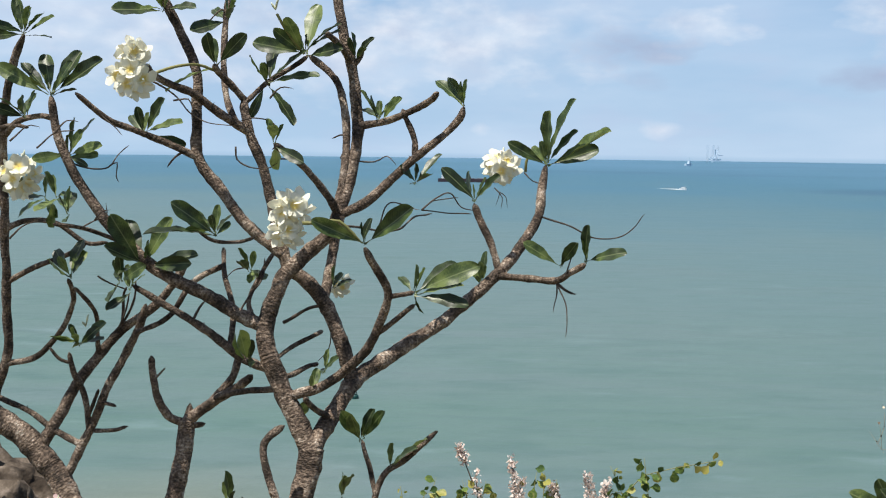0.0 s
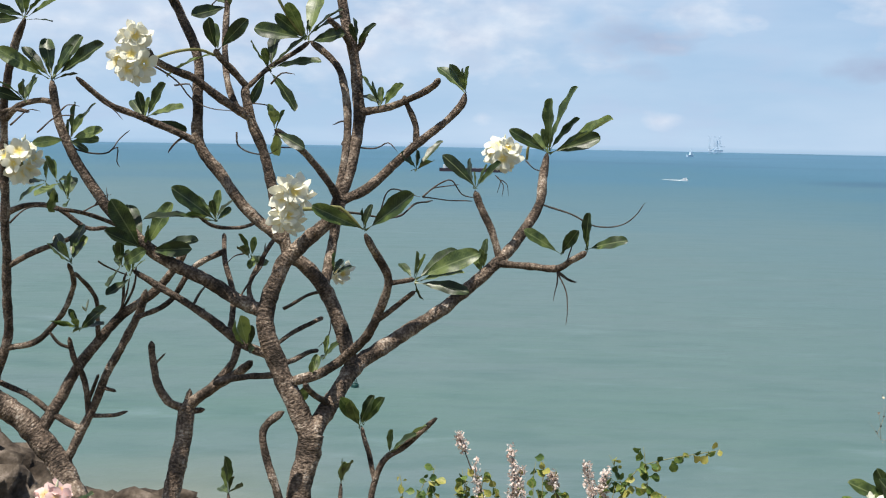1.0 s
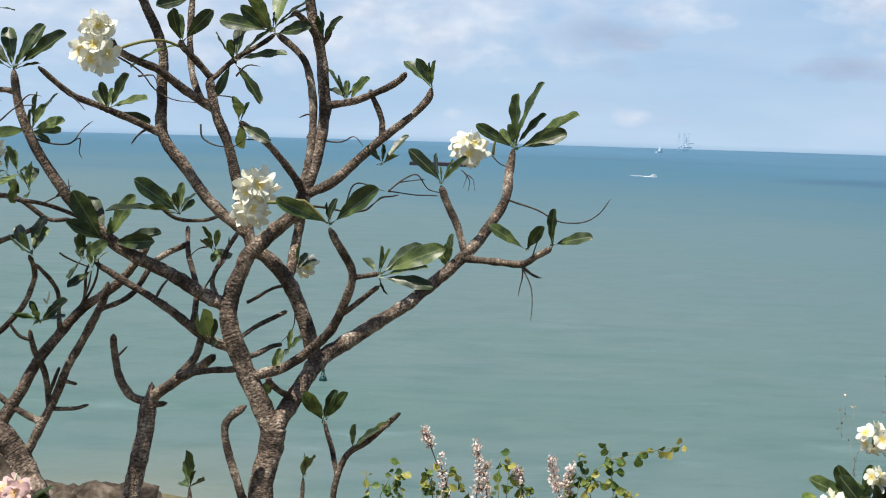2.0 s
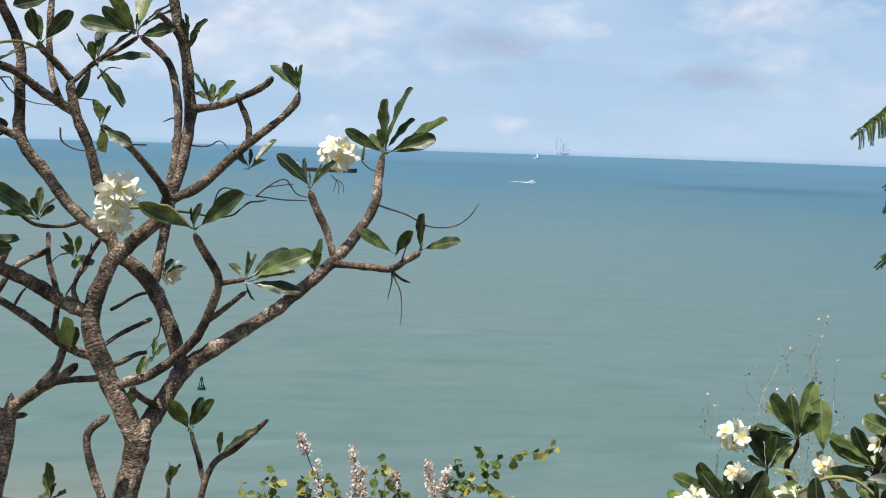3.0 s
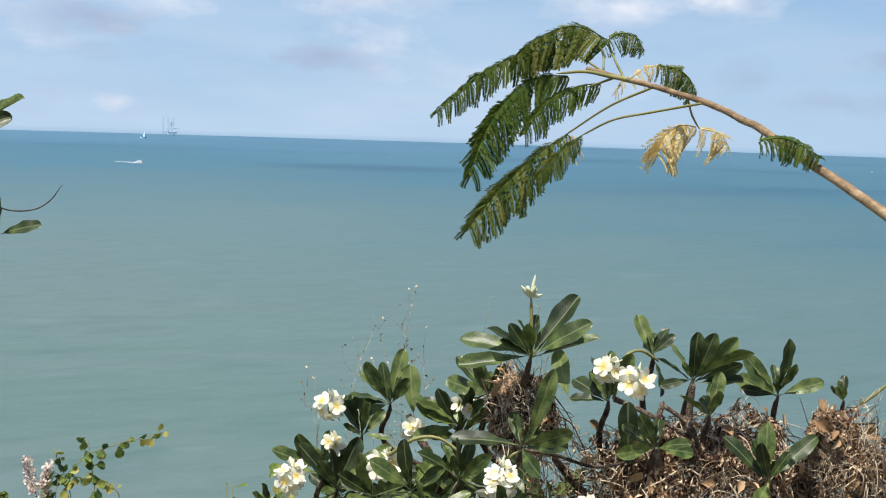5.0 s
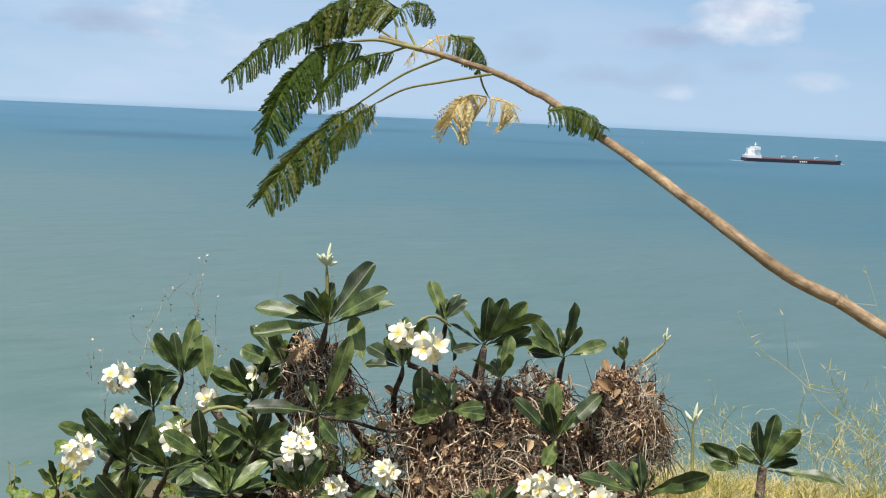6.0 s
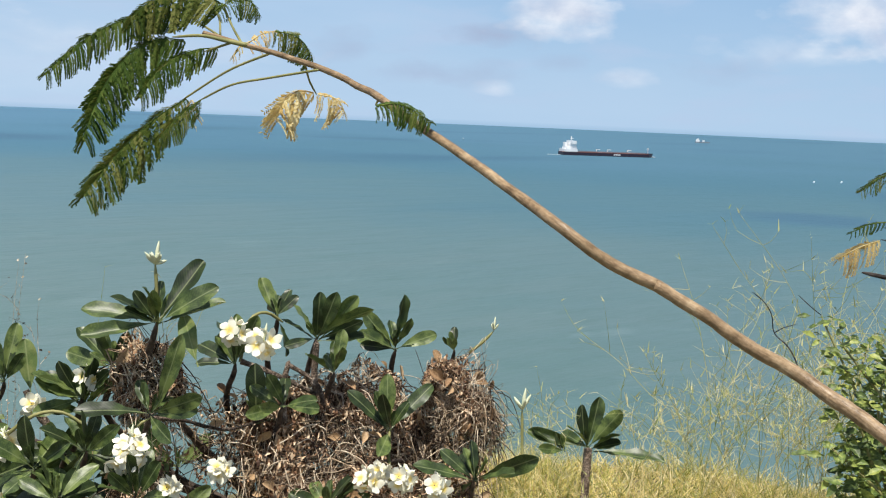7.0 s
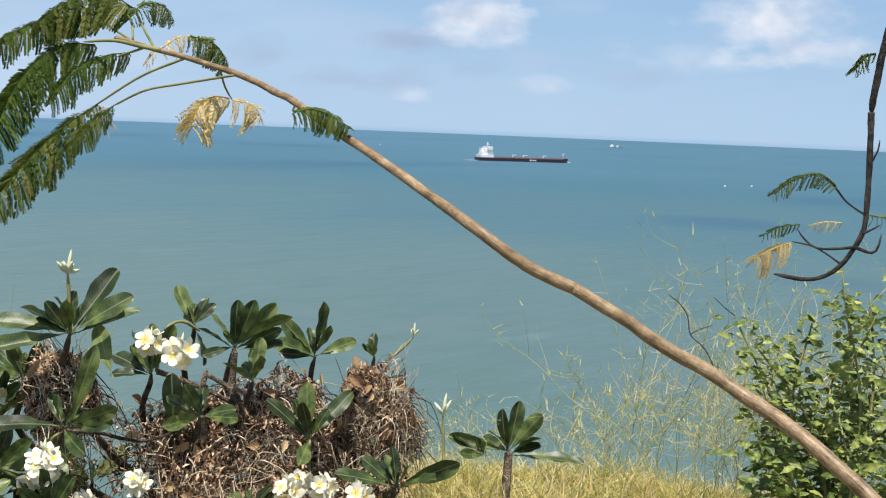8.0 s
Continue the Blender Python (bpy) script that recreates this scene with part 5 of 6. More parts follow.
rosette(plumeria, (0.11, 3.382, 1.194), [(-0.026, 0.001, 0.053), (-0.004, -0.003, 0.078), (0.012, -0.006, 0.042), (-0.016, -0.021, 0.025)])
rosette(plumeria, (-0.297, 3.23, 1.196), [(0.018, 0.065, 0.026), (0.039, 0.067, 0.018)])
rosette(plumeria, (-0.828, 3.068, 1.225), [(-0.019, 0.075, 0.022), (0.059, -0.065, 0.044), (0.0, -0.082, -0.039)])
rosette(plumeria, (-0.24, 2.86, 0.728), [(-0.001, -0.071, 0.066), (0.025, -0.066, 0.071)])
rosette(plumeria, (-0.526, 2.913, 0.68), [(-0.042, 0.073, 0.002), (0.016, -0.047, 0.083), (0.023, 0.079, -0.013)])
# its flowers
blooms(plumeria, (-0.774, 2.978, 1.744), 8, 0.055)
blooms(plumeria, (-0.39, 3.074, 1.418), 6, 0.046)
blooms(plumeria, (-0.402, 3.072, 1.36), 5, 0.04)
blooms(plumeria, (0.165, 3.525, 1.524), 9, 0.053)
blooms(plumeria, (-0.286, 3.347, 1.185), 3, 0.028, None, 0.024)
blooms(plumeria, (-0.764, 2.977, 1.803), 4, 0.032)
stalk(plumeria, 0.0044, 0.0038, (-0.737, 3.033, 1.756), (-0.686, 3.074, 1.778), (-0.637, 3.115, 1.786), (-0.594, 3.155, 1.77))
stalk(plumeria, 0.0048, 0.0041, (-0.339, 2.873, 1.397), (-0.292, 2.878, 1.398), (-0.251, 2.882, 1.402), (-0.197, 2.883, 1.351))
stalk(plumeria, 0.0042, 0.0042, (0.244, 3.591, 1.507), (0.252, 3.591, 1.558), (0.294, 3.588, 1.541))
buds(plumeria, (-0.497, 3.185, 1.223), 3, 0.018)
buds(plumeria, (-0.448, 3.201, 1.936), 4, 0.025)
stalk(plumeria, 0.0038, 0.0039, (-0.445, 3.203, 1.926), (-0.42, 3.235, 1.878), (-0.386, 3.267, 1.833))
# the second plumeria behind it, a cut-back trunk
pollard = thing('plumeria_tree', (-0.748, 3.231, 0), 'cut-back plumeria with a stubby pale trunk and bare forks', 'tree')
trunk(pollard, 0.0380, 0.0314, (-0.75, 3.21, -0.05), (-0.75, 3.21, 0.425), (-0.746, 3.26, 0.569), (-0.73, 3.295, 0.672), (-0.721, 3.317, 0.747), (-0.72, 3.331, 0.801))
limb(pollard, 0.0165, 0.0098, (-0.72, 3.329, 0.794), (-0.764, 3.311, 0.816), (-0.793, 3.304, 0.871), (-0.808, 3.302, 0.943), (-0.809, 3.298, 0.989))
limb(pollard, 0.0049, 0.0033, (-0.804, 3.303, 0.925), (-0.772, 3.3, 0.957))
limb(pollard, 0.0198, 0.0119, (-0.72, 3.331, 0.801), (-0.644, 3.308, 0.86), (-0.575, 3.278, 0.903), (-0.522, 3.245, 0.95))
limb(pollard, 0.0184, 0.0116, (-0.701, 3.325, 0.816), (-0.644, 3.351, 0.862), (-0.597, 3.376, 0.915), (-0.579, 3.398, 0.993))
limb(pollard, 0.0149, 0.0083, (-0.72, 3.331, 0.801), (-0.713, 3.343, 0.847))
limb(pollard, 0.0116, 0.0074, (-0.72, 3.327, 0.787), (-0.671, 3.339, 0.791))
# the plumeria at the rocky end
seaward = thing('plumeria_tree', (-1.053, 3.252, 0), 'weathered plumeria with twisting bare limbs beside the rock', 'tree')
trunk(seaward, 0.0509, 0.0436, (-1.009, 3.265, -0.05), (-1.009, 3.265, 0.467), (-1.053, 3.31, 0.582), (-1.117, 3.338, 0.672), (-1.193, 3.354, 0.749), (-1.289, 3.356, 0.813), (-1.384, 3.355, 0.877))
limb(seaward, 0.0221, 0.0124, (-1.145, 3.344, 0.701), (-1.09, 3.362, 0.805), (-1.022, 3.383, 0.925), (-0.922, 3.408, 1.045), (-0.833, 3.415, 1.11), (-0.775, 3.412, 1.177), (-0.732, 3.404, 1.243))
limb(seaward, 0.0175, 0.0112, (-1.3, 3.361, 0.762), (-1.267, 3.364, 0.877), (-1.235, 3.359, 0.976), (-1.228, 3.346, 1.091), (-1.222, 3.329, 1.221), (-1.215, 3.311, 1.381), (-1.205, 3.285, 1.537), (-1.189, 3.256, 1.66), (-1.151, 3.229, 1.794), (-1.114, 3.201, 1.864))
limb(seaward, 0.0121, 0.0072, (-1.243, 3.361, 0.951), (-1.153, 3.345, 0.976), (-1.076, 3.332, 1.047), (-1.031, 3.308, 1.131), (-1.015, 3.268, 1.176), (-1.012, 3.223, 1.212))
limb(seaward, 0.0110, 0.0064, (-1.224, 3.333, 1.189), (-1.136, 3.308, 1.233), (-1.047, 3.279, 1.268), (-0.974, 3.244, 1.303))
limb(seaward, 0.0170, 0.0114, (-1.077, 3.321, 0.616), (-1.026, 3.331, 0.707), (-0.985, 3.332, 0.789), (-0.947, 3.334, 0.887), (-0.902, 3.332, 0.968), (-0.853, 3.331, 1.066), (-0.828, 3.316, 1.132))
limb(seaward, 0.0126, 0.0074, (-0.995, 3.332, 0.769), (-1.006, 3.326, 0.871), (-1.03, 3.306, 0.94), (-1.036, 3.289, 0.999))
limb(seaward, 0.0119, 0.0087, (-1.015, 3.331, 0.728), (-1.104, 3.353, 0.766), (-1.191, 3.375, 0.818), (-1.277, 3.392, 0.854))
limb(seaward, 0.0084, 0.0050, (-0.995, 3.332, 0.769), (-0.93, 3.337, 0.769), (-0.889, 3.338, 0.781))
limb(seaward, 0.0074, 0.0050, (-0.961, 3.333, 0.85), (-0.91, 3.295, 0.847))
limb(seaward, 0.0091, 0.0056, (-0.984, 3.392, 0.97), (-0.974, 3.348, 1.078), (-0.975, 3.29, 1.134), (-0.994, 3.226, 1.189))
limb(seaward, 0.0074, 0.0050, (-0.999, 3.33, 0.807), (-0.956, 3.292, 0.895))
limb(seaward, 0.0066, 0.0041, (-1.033, 3.297, 0.969), (-1.062, 3.284, 0.983), (-1.085, 3.276, 1.016))
limb(seaward, 0.0102, 0.0066, (-1.217, 3.315, 1.341), (-1.156, 3.328, 1.365), (-1.082, 3.341, 1.357), (-1.006, 3.35, 1.301), (-0.944, 3.357, 1.301))
limb(seaward, 0.0116, 0.0071, (-1.197, 3.271, 1.598), (-1.15, 3.24, 1.637), (-1.081, 3.217, 1.653), (-1.034, 3.186, 1.645))
limb(seaward, 0.0083, 0.0048, (-1.239, 3.273, 1.614), (-1.168, 3.246, 1.629), (-1.111, 3.213, 1.622))
twig(seaward, 0.0066, 0.0041, (-0.922, 3.408, 1.045), (-0.914, 3.385, 1.138), (-0.891, 3.358, 1.174))
twig(seaward, 0.0058, 0.0033, (-0.92, 3.402, 1.068), (-0.883, 3.389, 1.138), (-0.868, 3.366, 1.189))
twig(seaward, 0.0050, 0.0025, (-0.934, 3.405, 1.03), (-0.915, 3.386, 1.089), (-0.889, 3.37, 1.156))
twig(seaward, 0.0040, 0.0024, (-0.933, 3.247, 1.218), (-0.916, 3.306, 1.196), (-0.893, 3.366, 1.165))
twig(seaward, 0.0033, 0.0017, (-0.872, 3.331, 1.029), (-0.892, 3.334, 0.968))
rosette(seaward, (-1.011, 3.3, 1.021), [(-0.03, -0.061, 0.032), (0.001, -0.052, 0.047), (0.052, -0.042, 0.054), (0.076, -0.019, 0.057), (0.064, -0.033, 0.029), (-0.013, -0.057, 0.009), (-0.038, -0.074, 0.043)])
rosette(seaward, (-0.885, 3.368, 1.165), [(-0.046, -0.065, -0.042), (-0.021, 0.053, 0.045), (0.042, -0.042, 0.05)])
blooms(seaward, (-1.162, 3.287, 1.491), 10, 0.063)
buds(seaward, (-1.005, 3.345, 1.065), 3, 0.023)
rosette(seaward, (-1.072, 3.222, 1.434), [(0.045, -0.048, -0.046), (-0.004, -0.076, 0.014), (-0.085, 0.019, -0.035)])
# pink flowers low on the rock
pink = thing('plumeria_shrub', (-0.955, 2.891, 0), 'low plumeria shrub with pink-flushed white flowers', 'shrub')
limb(pink, 0.0106, 0.0075, (-0.955, 2.891, -0.03), (-0.935, 2.86, 0.25), (-0.938, 2.86, 0.48), (-0.949, 2.884, 0.572), (-0.957, 2.897, 0.618))
pink_blooms(pink, (-0.96, 2.907, 0.651), 8, 0.054)
rosette(pink, (-0.956, 2.893, 0.605), [(-0.046, -0.083, 0.079), (-0.067, 0.052, 0.044), (0.072, -0.03, 0.067), (0.094, -0.01, 0.079)])
# the flowering plumeria bush, overgrown
bush = thing('plumeria_bush', (2.257, 2.717, 0.15), 'leafy plumeria bush with white flowers, overgrown with dead vines', 'bush')
rosette(bush, (1.699, 2.742, 0.979), [(0.126, -0.003, 0.134), (0.087, -0.101, 0.101), (0.185, -0.013, 0.031), (0.056, 0.023, 0.068), (-0.034, -0.027, 0.09), (-0.096, 0.017, 0.09), (-0.146, 0.079, 0.055), (-0.088, -0.003, 0.049), (-0.163, 0.059, -0.031)])
bush_stem(bush, (1.699, 2.742, 0.979))
rosette(bush, (1.684, 2.948, 0.822), [(-0.046, 0.089, 0.09), (-0.079, 0.103, 0.036), (-0.049, 0.017, 0.038), (0.036, -0.027, 0.089), (-0.017, 0.003, 0.095)])
bush_stem(bush, (1.684, 2.948, 0.822))
rosette(bush, (1.58, 2.927, 0.752), [(-0.109, -0.001, 0.096), (-0.116, 0.01, 0.062), (-0.06, -0.002, 0.083), (0.008, 0.053, 0.057), (-0.001, -0.064, 0.111), (0.028, -0.077, 0.08)])
bush_stem(bush, (1.58, 2.927, 0.752))
rosette(bush, (1.558, 3.37, 0.717), [(0.059, 0.042, 0.144), (-0.068, 0.023, 0.119), (-0.024, -0.009, 0.114), (-0.169, 0.001, 0.035), (-0.123, -0.012, 0.051), (0.035, -0.042, 0.08)])
bush_stem(bush, (1.558, 3.37, 0.717))
rosette(bush, (1.628, 3.327, 0.673), [(-0.009, 0.022, 0.152)])
rosette(bush, (1.779, 2.665, 0.867), [(-0.001, 0.074, 0.116)])
rosette(bush, (1.433, 3.291, 0.647), [(-0.066, -0.017, 0.101), (0.008, 0.072, 0.066), (-0.003, -0.068, 0.108), (0.075, 0.017, 0.066), (-0.06, -0.004, 0.035), (0.053, -0.057, -0.003)])
bush_stem(bush, (1.433, 3.291, 0.647))
rosette(bush, (1.316, 3.305, 0.536), [(-0.075, -0.011, 0.104), (-0.142, 0.009, 0.071), (-0.093, 0.091, 0.004), (0.01, 0.061, 0.063), (0.04, -0.04, 0.082)])
bush_stem(bush, (1.316, 3.305, 0.536))
rosette(bush, (1.621, 2.995, 0.702), [(-0.067, 0.101, 0.088), (-0.066, -0.018, 0.13), (0.041, 0.076, 0.092), (0.043, -0.074, 0.113), (-0.109, -0.004, 0.028)])
bush_stem(bush, (1.621, 2.995, 0.702))
rosette(bush, (2.288, 2.8, 0.863), [(-0.064, 0.069, 0.057), (-0.053, 0.017, 0.102), (0.018, 0.001, 0.124), (0.017, -0.06, 0.131), (0.08, -0.065, 0.129), (0.093, -0.119, 0.119), (0.075, -0.095, 0.05), (0.089, -0.093, 0.014), (-0.087, 0.025, -0.015), (-0.029, 0.014, 0.05)])
bush_stem(bush, (2.288, 2.8, 0.863))
rosette(bush, (2.199, 2.884, 0.925), [(-0.017, 0.017, 0.055), (0.059, 0.072, 0.058), (0.041, -0.035, 0.061), (0.046, 0.076, 0.021)])
bush_stem(bush, (2.199, 2.884, 0.925))
rosette(bush, (2.602, 2.784, 0.799), [(-0.077, 0.046, 0.112), (0.022, 0.0, 0.156), (0.024, -0.038, 0.094), (-0.023, 0.161, 0.028), (-0.067, 0.079, 0.007), (-0.001, 0.028, 0.038)])
bush_stem(bush, (2.602, 2.784, 0.799))
rosette(bush, (2.026, 2.853, 0.806), [(0.021, 0.088, 0.107), (0.02, 0.0, 0.131), (-0.03, 0.125, 0.047), (0.04, -0.045, 0.135), (-0.041, 0.032, 0.067)])
bush_stem(bush, (2.026, 2.853, 0.806))
rosette(bush, (1.658, 2.703, 0.742), [(-0.164, 0.038, 0.045), (0.044, -0.057, 0.194), (0.097, -0.077, 0.034), (0.088, 0.061, 0.036)])
bush_stem(bush, (1.658, 2.703, 0.742))
rosette(bush, (2.361, 2.53, 0.625), [(0.151, -0.004, 0.12), (-0.012, -0.006, 0.149), (-0.036, 0.057, 0.064), (-0.076, 0.069, 0.117)])
bush_stem(bush, (2.361, 2.53, 0.625))
rosette(bush, (2.448, 2.257, 0.524), [(-0.139, 0.067, 0.066), (0.05, 0.106, 0.056), (0.071, -0.147, 0.075), (-0.0, -0.139, 0.049), (0.001, 0.115, -0.089)])
bush_stem(bush, (2.448, 2.257, 0.524))
rosette(bush, (2.059, 2.779, 0.641), [(-0.024, -0.027, 0.155), (-0.008, 0.013, 0.118), (0.218, -0.03, 0.04)])
bush_stem(bush, (2.059, 2.779, 0.641))
rosette(bush, (1.386, 2.808, 0.619), [(-0.094, -0.013, 0.086), (-0.042, -0.026, 0.122), (0.092, 0.062, 0.048), (0.102, 0.017, -0.031), (-0.096, -0.049, -0.016)])
bush_stem(bush, (1.386, 2.808, 0.619))
rosette(bush, (1.503, 2.762, 0.654), [(-0.089, -0.01, 0.083), (-0.032, -0.03, 0.107), (0.011, -0.096, 0.075), (0.109, 0.018, -0.079), (-0.016, 0.062, -0.095)])
bush_stem(bush, (1.503, 2.762, 0.654))
rosette(bush, (1.382, 2.675, 0.566), [(-0.053, 0.11, 0.0), (-0.01, 0.105, 0.051), (0.048, 0.068, 0.065), (0.114, 0.042, -0.002), (0.114, 0.013, -0.036)])
bush_stem(bush, (1.382, 2.675, 0.566))
rosette(bush, (1.551, 2.586, 0.57), [(-0.089, -0.02, 0.075), (-0.043, -0.018, 0.106), (0.01, -0.063, 0.094), (0.111, 0.021, -0.008)])
bush_stem(bush, (1.551, 2.586, 0.57))
rosette(bush, (1.132, 3.23, 0.461), [(-0.054, -0.037, 0.066), (-0.023, -0.045, 0.085), (0.05, 0.055, 0.037)])
bush_stem(bush, (1.132, 3.23, 0.461))
rosette(bush, (1.377, 3.053, 0.531), [(-0.106, -0.008, 0.07), (0.004, 0.105, 0.041), (0.021, -0.07, 0.091), (0.082, -0.091, 0.058), (-0.084, -0.043, 0.016)])
bush_stem(bush, (1.377, 3.053, 0.531))
rosette(bush, (1.517, 2.902, 0.609), [(-0.062, 0.099, 0.004), (-0.05, -0.027, 0.098), (0.005, -0.056, 0.101), (0.043, -0.089, 0.044), (-0.085, -0.04, -0.017)])
bush_stem(bush, (1.517, 2.902, 0.609))
rosette(bush, (2.772, 2.681, 0.793), [(0.012, 0.019, 0.072), (-0.04, -0.017, 0.043), (-0.014, -0.025, 0.047)])
bush_stem(bush, (2.772, 2.681, 0.793))
rosette(bush, (2.256, 2.674, 0.786), [(0.05, 0.066, 0.061), (-0.024, -0.052, 0.085), (-0.061, -0.048, 0.058), (-0.108, -0.017, 0.058)])
bush_stem(bush, (2.256, 2.674, 0.786))
rosette(bush, (2.067, 2.668, 0.711), [(-0.109, 0.009, -0.012), (0.019, -0.091, 0.048), (-0.063, -0.029, 0.087), (0.11, -0.018, -0.018)])
bush_stem(bush, (2.067, 2.668, 0.711))
rosette(bush, (2.064, 2.446, 0.472), [(-0.034, 0.111, 0.016), (0.028, 0.09, 0.04), (0.004, -0.064, 0.102), (0.12, -0.027, 0.007)])
bush_stem(bush, (2.064, 2.446, 0.472))
rosette(bush, (1.554, 2.841, 0.55), [(-0.114, 0.021, 0.114), (0.145, -0.011, 0.049), (-0.147, 0.006, 0.019), (-0.121, 0.009, 0.035), (-0.141, -0.003, 0.025), (0.064, 0.035, 0.106)])
bush_stem(bush, (1.554, 2.841, 0.55))
rosette(bush, (1.37, 3.295, 0.456), [(-0.056, -0.021, 0.12), (0.13, -0.014, -0.019), (0.095, 0.044, 0.074), (0.074, -0.072, 0.086), (0.13, -0.011, 0.015), (-0.046, -0.054, 0.049)])
bush_stem(bush, (1.37, 3.295, 0.456))
rosette(bush, (1.675, 2.872, 0.427), [(-0.131, -0.001, 0.056), (0.068, -0.077, 0.103), (0.105, -0.036, 0.119), (-0.01, 0.017, 0.133), (0.021, -0.094, 0.067), (-0.067, -0.043, 0.026)])
bush_stem(bush, (1.675, 2.872, 0.427))
rosette(bush, (1.995, 3.102, 0.437), [(0.059, 0.059, 0.022), (0.07, -0.059, 0.098), (0.11, -0.0, 0.054), (-0.119, -0.003, 0.041), (-0.112, 0.085, 0.135), (-0.135, 0.016, 0.008)])
bush_stem(bush, (1.995, 3.102, 0.437))
rosette(bush, (1.277, 3.073, 0.413), [(0.01, -0.047, 0.133), (-0.083, -0.005, 0.094), (-0.028, -0.051, 0.13), (-0.116, 0.001, 0.068), (-0.031, -0.072, 0.029), (0.052, 0.087, 0.056)])
bush_stem(bush, (1.277, 3.073, 0.413))
rosette(bush, (1.703, 2.753, 0.37), [(0.01, -0.04, 0.153), (0.048, 0.065, 0.009), (0.124, -0.043, 0.118), (0.112, -0.064, 0.055), (0.037, -0.088, 0.075), (0.131, -0.056, 0.125)])
bush_stem(bush, (1.703, 2.753, 0.37))
rosette(bush, (1.311, 3.17, 0.524), [(-0.053, -0.071, 0.03), (-0.095, 0.008, 0.129), (0.071, 0.024, 0.126), (0.13, -0.038, 0.117), (-0.004, 0.085, -0.026), (-0.063, -0.026, 0.082)])
bush_stem(bush, (1.311, 3.17, 0.524))
rosette(bush, (1.524, 2.929, 0.482), [(-0.107, -0.008, 0.018), (-0.067, 0.052, 0.109), (0.01, 0.046, 0.13), (0.078, -0.019, 0.137), (-0.123, 0.039, 0.027), (-0.1, 0.106, 0.038)])
bush_stem(bush, (1.524, 2.929, 0.482))
blooms(bush, (1.327, 3.284, 0.744), 5, 0.049, None, 0.029)
blooms(bush, (1.310, 3.215, 0.655), 2, 0.025, None, 0.029)
blooms(bush, (1.371, 2.967, 0.650), 5, 0.043, None, 0.029)
blooms(bush, (1.158, 3.137, 0.587), 6, 0.047, None, 0.029)
blooms(bush, (1.544, 2.612, 0.683), 10, 0.064, None, 0.029)
blooms(bush, (1.995, 2.812, 0.912), 3, 0.04, None, 0.029)
blooms(bush, (2.008, 2.688, 0.899), 7, 0.053, None, 0.029)
blooms(bush, (1.590, 2.905, 0.815), 2, 0.032, None, 0.029)
blooms(bush, (2.094, 2.319, 0.579), 3, 0.035, None, 0.029)
blooms(bush, (2.165, 2.257, 0.585), 4, 0.038, None, 0.029)
blooms(bush, (2.231, 2.186, 0.569), 3, 0.032, None, 0.029)
blooms(bush, (2.183, 2.373, 0.572), 3, 0.023, None, 0.029)
blooms(bush, (1.842, 2.641, 0.576), 4, 0.030, None, 0.029)
blooms(bush, (1.671, 2.622, 0.560), 3, 0.026, None, 0.029)
blooms(bush, (1.498, 3.043, 0.721), 3, 0.024, None, 0.029)
stalk(bush, 0.0054, 0.0047, (1.699, 2.742, 0.982), (1.704, 2.754, 1.057), (1.706, 2.767, 1.135))
buds(bush, (1.706, 2.767, 1.135), 10, 0.040)
stalk(bush, 0.0055, 0.0046, (2.773, 2.618, 0.796), (2.809, 2.591, 0.834), (2.835, 2.573, 0.868))
buds(bush, (2.837, 2.572, 0.872), 4, 0.028)
stalk(bush, 0.0051, 0.0042, (2.618, 2.224, 0.52), (2.631, 2.244, 0.598), (2.648, 2.266, 0.699))
buds(bush, (2.649, 2.267, 0.702), 6, 0.041)
stalk(bush, 0.0051, 0.0052, (2.041, 2.845, 0.814), (2.091, 2.878, 0.923), (2.153, 2.88, 0.946), (2.212, 2.872, 0.912))
stalk(bush, 0.0056, 0.0047, (1.374, 2.948, 0.678), (1.437, 2.915, 0.729), (1.494, 2.87, 0.738), (1.545, 2.812, 0.697))
stalk(bush, 0.0054, 0.0047, (1.583, 2.717, 0.651), (1.616, 2.717, 0.707), (1.657, 2.702, 0.734))
stalk(bush, 0.0050, 0.0051, (2.273, 2.425, 0.517), (2.316, 2.482, 0.579), (2.361, 2.531, 0.629))
limb(bush, 0.0119, 0.0076, (2.097, 2.699, 0.497), (2.175, 2.639, 0.498), (2.281, 2.56, 0.524), (2.384, 2.476, 0.543))
limb(bush, 0.0068, 0.0042, (1.657, 2.702, 0.734), (1.789, 2.731, 0.699), (1.929, 2.747, 0.649), (2.081, 2.768, 0.654))
limb(bush, 0.0102, 0.0068, (2.041, 2.845, 0.814), (2.111, 2.786, 0.783), (2.209, 2.692, 0.72))
limb(bush, 0.0119, 0.0085, (2.125, 2.73, 0.639), (2.132, 2.756, 0.735), (2.157, 2.76, 0.816))
limb(bush, 0.0136, 0.0102, (2.209, 2.692, 0.72), (2.211, 2.709, 0.785), (2.227, 2.722, 0.875))
limb(bush, 0.0102, 0.0136, (1.514, 3.13, 0.744), (1.529, 3.11, 0.697), (1.563, 3.075, 0.634))
limb(bush, 0.0085, 0.0068, (2.154, 2.76, 0.806), (2.213, 2.699, 0.752), (2.224, 2.669, 0.688))
